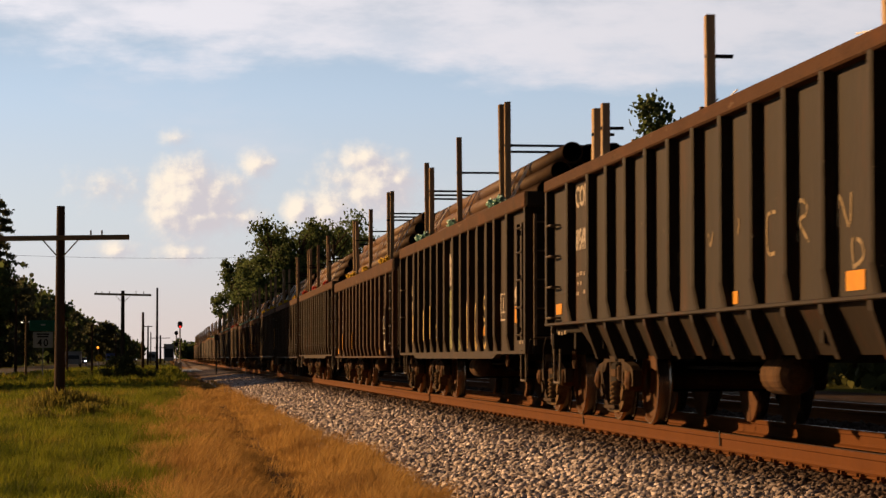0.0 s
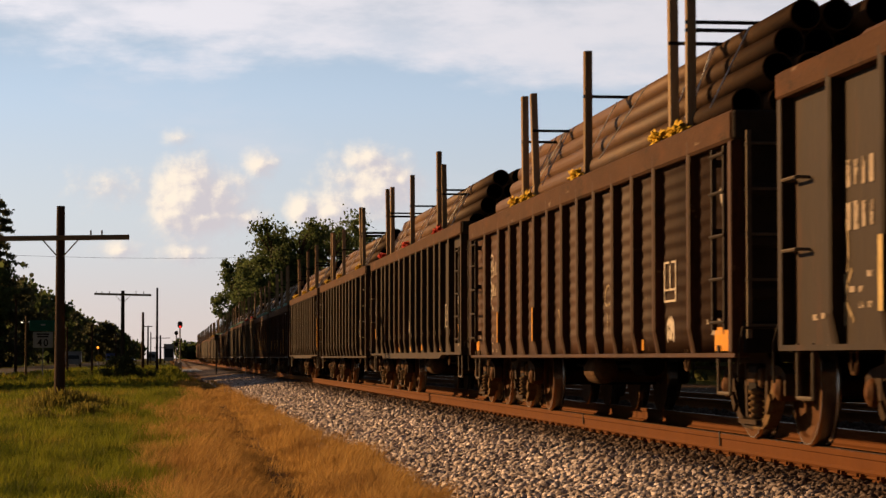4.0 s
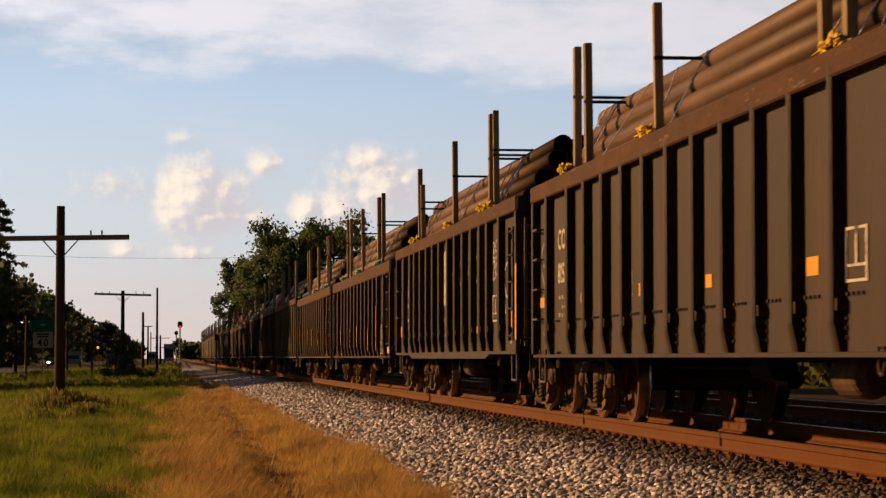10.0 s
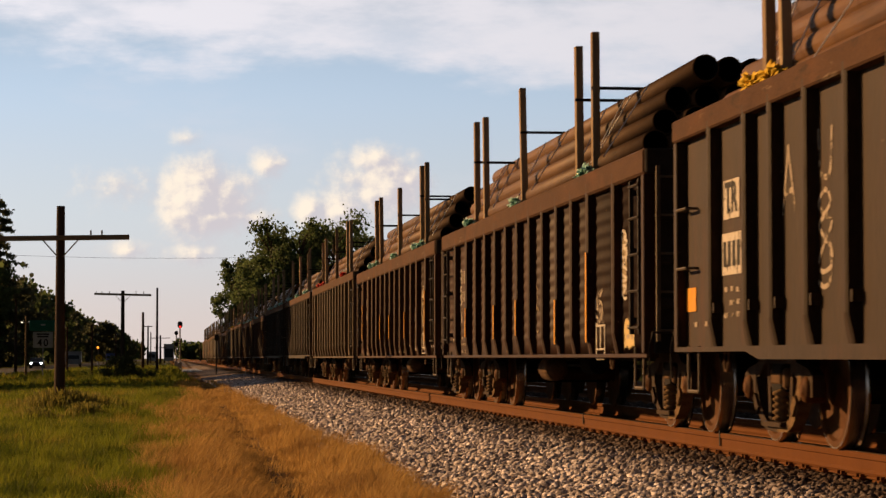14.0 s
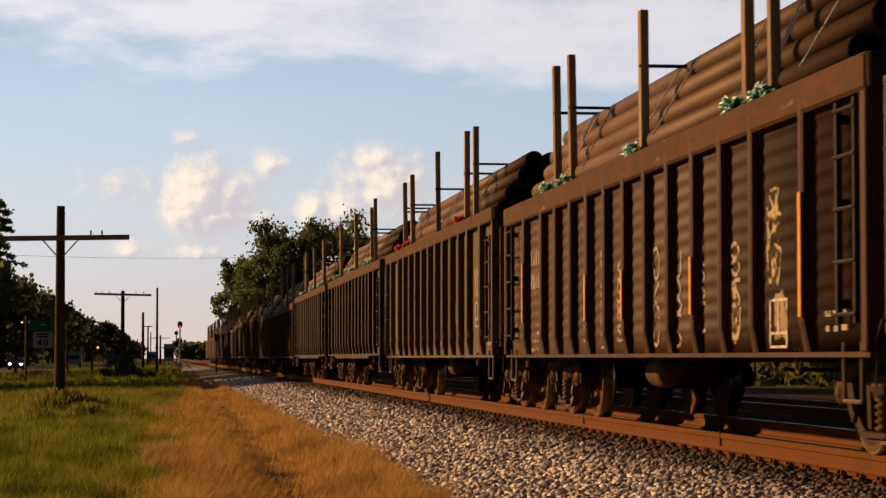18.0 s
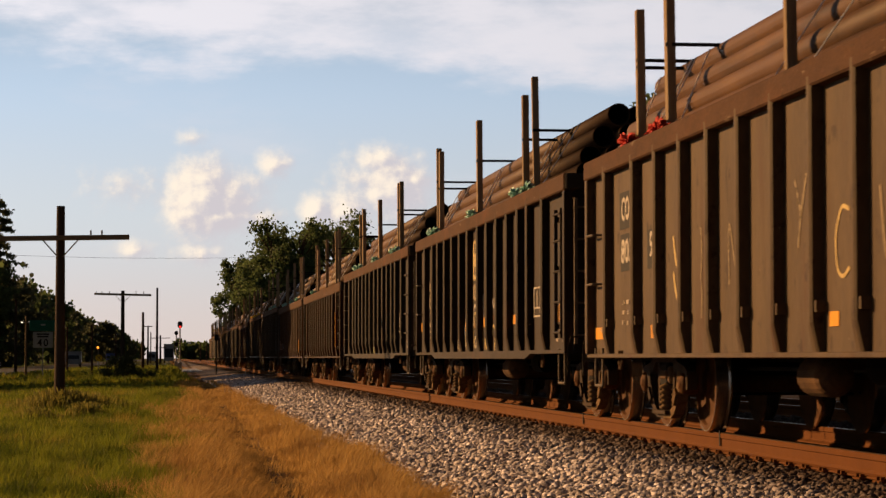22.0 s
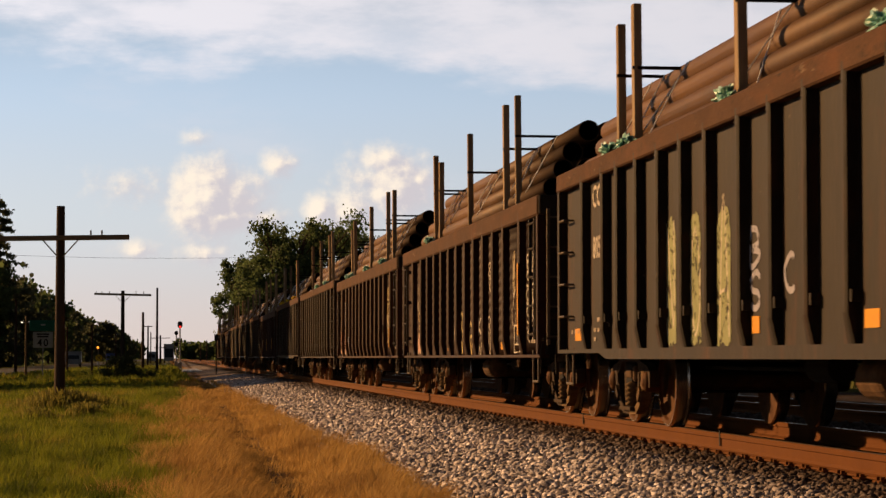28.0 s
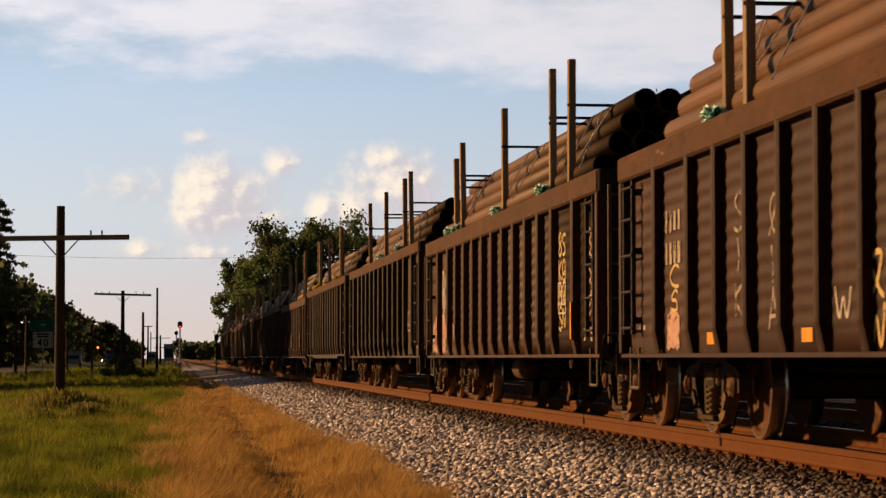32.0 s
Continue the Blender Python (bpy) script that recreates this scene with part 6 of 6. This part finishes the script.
def tree(x, y, height, spread, seed, material=None, count=1500, size=0.3, kind="round", bottom=0.32, nb=26):
    rng = random.Random(seed)
    t = hold("tree", (x, y, ground_z(x)))
    bm = B()
    rod(bm, (0, 0, -0.3), (0.1, 0, height * 0.45), height * 0.022, height * 0.014, 10)
    rod(bm, (0.1, 0, height * 0.45), (0, 0.1, height * 0.84), height * 0.014, height * 0.005, 8)
    blobs = []
    for i in range(nb):
        a, h = rng.uniform(0, 6.28), rng.uniform(bottom, 0.93)
        if kind == "round":
            w = spread * math.sqrt(max(0.05, 1 - ((h - 0.58) / 0.42) ** 2)) * rng.uniform(0.35, 0.9)
            r = spread * rng.uniform(0.14, 0.36) * (26 / nb) ** 0.35
        else:
            if kind == "wide":
                h = rng.uniform(bottom, 0.96)
            w = spread * (1.06 - h) * (1.2 if kind == "wide" else 1.0) * rng.uniform(0.6, 1.1)
            r = spread * (rng.uniform(0.12, 0.26) if kind == "cone" else rng.uniform(0.2, 0.34))
        p = (w * math.cos(a), w * math.sin(a), height * h)
        rod(bm, (0.05, 0.05, height * max(h - 0.16, 0.1)), p, height * 0.006, height * 0.002, 5)
        blobs.append((p, r))
    part("trunk", bm, M_BARK, t)
    part("crown", leaf_mesh(rng, blobs, count, size, material or M_LEAF), None, t)
    return t


for i, (u, depth, top, w) in enumerate(((418, 365, 458, 4.2), (445, 372, 452, 5.0), (480, 350, 388, 6.5), (530, 352, 378, 7.0), (590, 360, 374, 7.0), (640, 380, 412, 5.5), (515, 385, 410, 7.5), (570, 380, 405, 7.5))):
    x, y = spot(u, depth)
    tagged(tree(x, y, (634 - top) / 4200 * depth + 1.4, w, 70 + i, None, 9000, 0.18, "round", 0.2, 46), "tall leafy green tree with an uneven open crown", "tree", "trees behind the train")
x, y = spot(1160, 130)
tagged(tree(x, y, (634 - 146) / 4200 * 130 + 1.4, 3.4, 91, M_LEAF, 2600, 0.13, "cone", 0.1, 40), "tall narrow dark tree behind the train", "tree")


def conifer(x, y, height, spread, seed):
    """A spruce: a straight trunk with whorls of drooping limbs that carry hanging sprays of needles."""
    rng = random.Random(seed)
    t = hold("tree", (x, y, ground_z(x)))
    bm = rod(B(), (0, 0, -0.3), (0, 0, height), height * 0.016, 0.03, 10)
    blobs = []
    h = 0.12
    while h < 0.985:
        long = spread * (1 - h) ** 0.75 * 0.98 + 0.25
        for i in range(6):
            a = rng.uniform(0, 6.28)
            r = long * rng.uniform(0.55, 1.08)
            tip = Vector((r * math.cos(a), r * math.sin(a), height * h - r * rng.uniform(0.12, 0.34)))
            base = Vector((0, 0, height * h))
            rod(bm, base, tip, 0.06, 0.015, 5)
            steps = max(3, int(r / 0.55))
            for k in range(1, steps + 1):
                q = k / steps
                p = base.lerp(tip, q) + Vector((0, 0, -0.22 * q + rng.uniform(-0.12, 0.1)))
                blobs.append((tuple(p), rng.uniform(0.22, 0.46) * (0.7 + 0.4 * q)))
        h += rng.uniform(0.030, 0.055)
    part("trunk", bm, M_BARK, t)
    part("crown", leaf_mesh(rng, blobs, 16000, 0.15, M_CONIFER), None, t)
    return t


x, y = spot(-2, 330)
tagged(conifer(x, y, (634 - 343) / 4200 * 330 + 1.4, 6.6, 95), "tall dark ragged conifer beyond the road", "tree")

rt = random.Random(5)
for i in range(56):
    y = 330 * (1.036 ** i)
    x = -24 - rt.uniform(0, 4) - (6 if i % 2 else 0)
    tagged(tree(x, y, rt.uniform(12.0, 15.2), rt.uniform(5.0, 7.0), 200 + i, M_CONIFER if i % 3 else M_LEAF, 2600, 0.36 if i < 25 else 0.6, "round", 0.1), "dark leafy tree in shade along the road", "tree", "trees along the road")
for i in (0, 1, 3, 5, 7, 9, 11, 13):
    y = 118 + 8.5 * i + rt.uniform(-2, 2)
    tagged(tree(-25 - rt.uniform(0, 4), y, rt.uniform(18, 22), rt.uniform(6, 7.5), 300 + i, M_LEAF, 2200, 0.55, "round", 0.12), "leafy roadside tree that shades the far wagons", "tree", "trees along the road")
for i in range(16):
    x, y = spot(322 + 7 * i, 1500 + rt.uniform(-80, 80))
    tagged(tree(x, y, rt.uniform(8.5, 13), rt.uniform(5, 7), 400 + i, M_LEAF, 350, 1.1, "round", 0.05), "distant hazy green tree beside the line", "tree", "trees far down the line")


def bush(u, depth, w, h, seed, material, label, count=700, size=0.06):
    rng = random.Random(seed)
    x, y = spot(u, depth)
    blobs = []
    for _ in range(34):
        px, py = rng.gauss(0, w * 0.5), rng.gauss(0, w * 0.4)
        blobs.append(((px, py, h * rng.uniform(0.1, 0.85) * max(0.25, 1 - (px / w) ** 2 * 0.45)), h * rng.uniform(0.13, 0.27)))
    b = hold("bush", (x, y, ground_z(x)))
    bm = B()
    for c, r in blobs:
        rod(bm, (0, 0, -0.05), c, 0.02, 0.008, 5)
    part("stems", bm, M_BARK, b)
    part("foliage", leaf_mesh(rng, blobs, count, size, material), None, b)
    return tagged(b, label, "bush")


M_BUSH = mat("dull green bush leaves", (0.115, 0.12, 0.045), (0.06, 0.07, 0.025), 0.8, 0, 1, 0, 0.8, 3, island=0.4)
leafy(M_BUSH)
M_WEED = mat("brown seeded weeds", (0.21, 0.18, 0.045), (0.11, 0.115, 0.025), 0.85, 0, 1, 0, 0.8, 3, island=0.5)
leafy(M_WEED)
bush(214, 124, 0.95, 1.35, 11, M_BUSH, "low dull green bush on the verge", 5200, 0.04)


def weeds(u, depth, w, h, n, seed, label):
    """A loose stand of thin bent stalks with seed heads."""
    rng = random.Random(seed)
    x, y = spot(u, depth)
    vs, fs = [], []
    for _ in range(n):
        px, py = rng.gauss(0, w * 0.45), rng.gauss(0, w * 0.6)
        hh = h * rng.uniform(0.35, 1.0) * max(0.3, 1 - (px / w) ** 2 * 0.6)
        lx, ly = rng.gauss(0, 0.22) * hh, rng.gauss(0, 0.22) * hh
        a, ww = rng.uniform(0, 6.28), rng.uniform(0.004, 0.008)
        cx, cy = math.cos(a) * ww, math.sin(a) * ww
        i = len(vs)
        vs += [(px - cx, py - cy, -0.03), (px + cx, py + cy, -0.03), (px + lx * 0.4 + cx, py + ly * 0.4 + cy, hh * 0.6), (px + lx * 0.4 - cx, py + ly * 0.4 - cy, hh * 0.6),
               (px + lx + cx * 1.8, py + ly + cy * 1.8, hh * 0.88), (px + lx - cx * 1.8, py + ly - cy * 1.8, hh * 0.88), (px + lx * 1.2, py + ly * 1.2, hh)]
        fs += [(i, i + 1, i + 2, i + 3), (i + 3, i + 2, i + 4, i + 5), (i + 5, i + 4, i + 6)]
    me = mesh_np("weeds", vs, fs, M_WEED)
    ob = tagged(new("weeds", me), label, "weeds", kind="stuff")
    ob.location = (x, y, ground_z(x))
    return ob


weeds(124, 53, 1.5, 0.46, 1900, 12, "tall brown seeded weeds at the foot of the pole")
weeds(104, 52, 0.8, 0.58, 1100, 13, "tall brown seeded weeds at the foot of the pole")
weeds(152, 46, 0.45, 0.36, 500, 14, "tall brown seeded weeds at the foot of the pole")
weeds(60, 44, 0.6, 0.30, 500, 15, "tall brown seeded weeds on the verge")


# brush added on the far side of the line, dark in place of shade
rb = random.Random(77)
spots = [((rb.uniform(24, 29), 18 + 2.2 * i + rb.uniform(-1, 1), rb.uniform(0.5, 1.7)), rb.uniform(0.9, 1.6)) for i in range(190)]
tagged(new("brush", leaf_mesh(rb, spots, 15000, 0.28, M_BUSH, "brush")), "dark tangled brush along the far side of the line", "brush", kind="stuff")


# ---- moving clouds, far behind everything ----
def cloud_backdrop():
    depth = 4300
    k = depth / 4200
    m = bpy.data.materials.new("evening cumulus")
    m.use_nodes = True
    n, l = m.node_tree.nodes, m.node_tree.links
    n.clear()
    tc = n.new("ShaderNodeTexCoord")

    def math_(op, a, b=None, c=None):
        q = n.new("ShaderNodeMath")
        q.operation = op
        for i, v in enumerate((a, b, c)):
            if isinstance(v, (int, float)):
                q.inputs[i].default_value = v
            elif v is not None:
                l.new(v, q.inputs[i])
        return q.outputs[0]

    def smooth(v, lo, hi, a=0.0, b=1.0):
        q = n.new("ShaderNodeMapRange")
        q.interpolation_type = "SMOOTHSTEP"
        for key, val in (("From Min", lo), ("From Max", hi), ("To Min", a), ("To Max", b)):
            q.inputs[key].default_value = val
        l.new(v, q.inputs["Value"])
        return q.outputs[0]

    def density(shift):
        src = n.new("ShaderNodeVectorMath")
        src.operation = "ADD"
        l.new(tc.outputs["Object"], src.inputs[0])
        src.inputs[1].default_value = shift
        acc = None
        for u, v, rx, ry, w in ((325, 352, 52, 58, 1.15), (306, 378, 40, 28, 0.9), (368, 355, 50, 42, 0.8), (352, 384, 62, 26, 0.9), (452, 292, 24, 20, 0.62), (420, 325, 26, 18, 0.35), (430, 386, 30, 18, 0.6),
                                (528, 372, 24, 24, 0.8), (585, 375, 40, 34, 0.75), (640, 282, 34, 22, 0.7), (668, 330, 52, 46, 0.9), (610, 318, 40, 34, 0.4), (205, 443, 26, 13, 0.5), (322, 448, 34, 15, 0.5), (190, 330, 46, 20, 0.26), (308, 244, 18, 10, 0.3), (300, 345, 20, 18, 0.75), (320, 316, 20, 17, 0.8), (347, 328, 22, 19, 0.75), (296, 380, 20, 14, 0.5), (382, 343, 22, 18, 0.6), (398, 380, 28, 18, 0.55), (655, 300, 22, 18, 0.7), (700, 318, 24, 20, 0.8), (640, 345, 24, 20, 0.7), (470, 288, 16, 12, 0.5)):
            q = n.new("ShaderNodeVectorMath")
            q.operation = "SUBTRACT"
            l.new(src.outputs[0], q.inputs[0])
            q.inputs[1].default_value = ((u - 475) * k, (365 - v) * k, 0)
            r = n.new("ShaderNodeVectorMath")
            r.operation = "MULTIPLY"
            l.new(q.outputs[0], r.inputs[0])
            r.inputs[1].default_value = (1 / (rx * k * 1.55), 1 / (ry * k * 1.55), 0)
            ln = n.new("ShaderNodeVectorMath")
            ln.operation = "LENGTH"
            l.new(r.outputs[0], ln.inputs[0])
            d = math_("MULTIPLY", math_("SUBTRACT", 1.0, ln.outputs["Value"]), w)
            acc = d if acc is None else math_("SMOOTH_MAX", acc, d, 0.12)
        nz = n.new("ShaderNodeTexNoise")
        nz.inputs["Scale"].default_value, nz.inputs["Detail"].default_value, nz.inputs["Roughness"].default_value = 0.034, 8, 0.6
        l.new(src.outputs[0], nz.inputs["Vector"])
        return math_("ADD", acc, math_("MULTIPLY_ADD", nz.outputs["Fac"], 0.7, -0.37))

    d0 = density((0, 0, 0))
    d1 = density((-17, 10, 0))
    alpha = math_("MULTIPLY", smooth(d0, -0.20, 0.55), 0.92)
    lit = smooth(math_("SUBTRACT", d0, d1), -0.16, 0.34)
    mix = n.new("ShaderNodeMix")
    mix.data_type = "RGBA"
    mix.inputs["A"].default_value, mix.inputs["B"].default_value = (0.425, 0.39, 0.41, 1), (0.70, 0.60, 0.49, 1)
    l.new(lit, mix.inputs["Factor"])
    em, tr, ms, out = n.new("ShaderNodeEmission"), n.new("ShaderNodeBsdfTransparent"), n.new("ShaderNodeMixShader"), n.new("ShaderNodeOutputMaterial")
    l.new(mix.outputs["Result"], em.inputs["Color"])
    l.new(alpha, ms.inputs[0])
    l.new(tr.outputs[0], ms.inputs[1])
    l.new(em.outputs[0], ms.inputs[2])
    l.new(ms.outputs[0], out.inputs["Surface"])
    w, h = 420 * k, 170 * k
    me = mesh_np("backdrop", [(-w, -h, 0), (w, -h, 0), (w, h, 0), (-w, h, 0)], [(0, 1, 2, 3)], m)
    ob = tagged(new("backdrop", me), "sunlit evening cumulus clouds low in the pale sky", "sky", kind="structure")
    x, y = spot(475, depth)
    return ob, Vector((x, y, 1.2 + (634 - 365) * k))


CLOUDS, CLOUD_AT = cloud_backdrop()


# ---- sleepers and fastenings ----
for i in range(299):
    y = 8 + 0.5 * i
    o = part("sleeper", TIE_MESH, None, TRACK)
    o.location = (0, y, 0)
    if i < 200:
        for x in (-0.755,):
            p = part("tie_plate", PLATE_MESH, None, TRACK)
            p.location = (x, y, 0)
for depth in (29.0, 21.7):
    part("bond_clip", box(B(), -0.797, -0.787, depth - 0.02, depth + 0.02, 0.06, 0.20, 0.003), M_DARK, TRACK)


# ---- ballast stones ----
def stones(name, n, x0, x1, y0, y1, r0, r1, seed, power=1.6):
    rs = np.random.RandomState(seed)
    q = rs.rand(n)
    e = 1 - power
    ys = (y0 ** e + q * (y1 ** e - y0 ** e)) ** (1 / e)
    xs = x0 + (x1 - x0) * rs.rand(n)
    r = (r0 + (r1 - r0) * rs.rand(n) ** 2) * (np.maximum(ys, y0) / y0) ** 0.22
    zs = np.array([ground_z(x) for x in xs]) + r * 0.25 + 0.02 * rs.rand(n)
    base = np.array([(a, b, c) for a in (-1, 1) for b in (-1, 1) for c in (-1, 1)], float)
    v = base[None] * (np.array([1.0, 0.88, 0.72]) * (0.8 + 0.4 * rs.rand(n, 3)))[:, None, :] * 0.84 + rs.randn(n, 8, 3) * 0.15
    a = rs.randn(n, 4)
    a /= np.linalg.norm(a, axis=1)[:, None]
    w, x, y, z = a.T
    R = np.stack([np.stack([1 - 2 * (y * y + z * z), 2 * (x * y - z * w), 2 * (x * z + y * w)], -1), np.stack([2 * (x * y + z * w), 1 - 2 * (x * x + z * z), 2 * (y * z - x * w)], -1),
                  np.stack([2 * (x * z - y * w), 2 * (y * z + x * w), 1 - 2 * (x * x + y * y)], -1)], 1)
    v = np.einsum("nij,nkj->nki", R, v) * r[:, None, None] + np.stack([xs, ys, zs], -1)[:, None]
    f = np.array([(0, 1, 3, 2), (4, 6, 7, 5), (0, 4, 5, 1), (2, 3, 7, 6), (0, 2, 6, 4), (1, 5, 7, 3)])
    f = f[None] + 8 * np.arange(n)[:, None, None]
    me = mesh_np(name, v.reshape(-1, 3), f.reshape(-1, 4), M_STONE, True)
    return tagged(new(name, me), "loose pale grey crushed stone ballast along the track", "ballast", kind="stuff")


stones("ballast_stones", 92000, 1.85, 4.98, 13.0, 130.0, 0.014, 0.037, 3)
stones("ballast_stones", 5000, 5.35, 6.45, 13.0, 80.0, 0.018, 0.036, 4)
stones("ballast_stones", 4000, 6.8, 9.3, 13.0, 80.0, 0.025, 0.05, 5)


# ---- grass ----
def grass(name, n, dry, seed, material, label, y0=14.0, y1=110.0, tall=1.0):
    rs = np.random.RandomState(seed)
    e = -0.7
    ys = (y0 ** e + rs.rand(n) * (y1 ** e - y0 ** e)) ** (1 / e)
    if dry:
        xs = -0.9 + 3.35 * rs.rand(n)
    else:
        lo = np.maximum(-0.078 * ys - 0.4, -12.6)
        xs = lo + (1.45 - lo) * rs.rand(n)
    wob = np.array([noise.noise(Vector((x * 0.9, y * 0.35, 7))) + 0.5 * noise.noise(Vector((x * 2.5, y * 1.2, 2))) for x, y in zip(xs, ys)])
    if dry:
        xb = 0.95 * np.clip((ys - 17) / 78, 0, 1)
        keep = (xs + 0.75 * wob > -0.25 + xb) & (xs + 0.35 * wob < 2.10) & ~((abs(xs - 0.93 - 0.006 * ys + 0.2 * wob) + 0.3 * abs(wob) < 0.21) & (rs.rand(n) < 0.85))
    else:
        keep = xs + 0.75 * wob < 0.12 + 0.95 * np.clip((ys - 17) / 78, 0, 1)
    xs, ys, wob = xs[keep], ys[keep], wob[keep]
    thin = (np.array([noise.noise(Vector((x * 2.1, y * 0.9, 13))) for x, y in zip(xs, ys)]) > -0.22) | (rs.rand(len(xs)) < 0.35)
    xs, ys, wob = xs[thin], ys[thin], wob[thin]
    clump = np.array([0.6 * noise.noise(Vector((x * 3.4, y * 1.5, 21))) + 0.7 * noise.noise(Vector((x * 1.3, y * 0.5, 41))) for x, y in zip(xs, ys)])
    n = len(xs)
    blades = 5
    X = np.repeat(xs, blades) + rs.randn(n * blades) * 0.035
    Y = np.repeat(ys, blades) + rs.randn(n * blades) * 0.05
    Z = np.array([ground_z(x) for x in X]) - 0.02
    N = n * blades
    h = (0.07 + 0.13 * rs.rand(N) ** 1.5) * np.clip(1 + 0.4 * np.repeat(wob, blades) + 1.1 * np.repeat(clump, blades), 0.35, 2.2) * (1.15 * np.clip(np.abs(X - 0.93 - 0.006 * Y) / 0.45, 0.5, 1.0) if dry else 1.0) * tall
    far = (Y / 14.0) ** 0.4 * tall ** 1.5
    w = (0.0012 + 0.0018 * rs.rand(N) if dry else 0.0017 + 0.0023 * rs.rand(N)) * far
    a = rs.rand(N) * 6.283
    lean = h * (0.15 + (0.9 if dry else 0.45) * rs.rand(N))
    drift = np.array([noise.noise(Vector((x * 1.1, y * 0.45, 31))) for x, y in zip(xs, ys)])
    la = np.repeat(0.4 + 3.0 * drift, blades) + rs.randn(N) * (1.15 if dry else 1.7)
    cx, cy = np.cos(a) * w, np.sin(a) * w
    lx, ly = np.cos(la) * lean, np.sin(la) * lean
    P = np.stack([np.stack([X - cx, Y - cy, Z], -1), np.stack([X + cx, Y + cy, Z], -1), np.stack([X + cx * 0.8 + lx * 0.35, Y + cy * 0.8 + ly * 0.35, Z + h * 0.62], -1),
                  np.stack([X - cx * 0.8 + lx * 0.35, Y - cy * 0.8 + ly * 0.35, Z + h * 0.62], -1), np.stack([X + lx, Y + ly, Z + h], -1)], 1)
    i = 5 * np.arange(N)
    me = mesh_np(name, P.reshape(-1, 3), np.stack([i, i + 1, i + 2, i + 3], -1).tolist() + np.stack([i + 3, i + 2, i + 4], -1).tolist(), material)
    return tagged(new(name, me), label, "grass", kind="stuff")


grass("dry_grass", 74000, True, 8, M_DRY, "dry straw-coloured grass along the ballast")
grass("green_grass", 60000, False, 9, M_GRASS, "green summer grass on the verge")
grass("green_grass", 12000, False, 10, M_GRASS, "long green grass on the verge further off", 105.0, 330.0, 1.7)


# ---- motion ----
def motions():
    for o, y0 in TRAIN:
        walk(o, [(t, pose(TRACK_X, y0 - run(t), RAIL_Z)) for t in range(33)])
    turns = [(i / 15, math.degrees(run(i / 15) / 0.457)) for i in range(481)]
    for o, sy in WHEELS:
        walk(o, [(t, pose(0, sy, 0.457, a)) for t, a in turns])
    walk(CAR_A, [(t, pose(-17.0, y, -0.19)) for t, y in ROAD_A])
    spins = [(i / 30, math.degrees((486.0 - 12.0 * i / 30) / -0.33)) for i in range(961)]
    for w, sx, sy, owner in CARWHEELS:
        if owner == CAR_A.name:
            walk(w, [(t, pose(sx, sy, 0.33, a)) for t, a in spins])
    walk(CAR_B, [(t, pose(-17.0, y, -0.19)) for t, y in ROAD_B])
    right = Vector((math.cos(YAW), -math.sin(YAW), 0))
    turn = look((0, 0, 0), AIM * Vector((1, 1, 0))).to_3x3().to_4x4()
    walk(CLOUDS, [(t, Matrix.Translation(CLOUD_AT + right * (1.38 * t)) @ turn) for t in (0.0, 16.0, 32.0)])


motions()
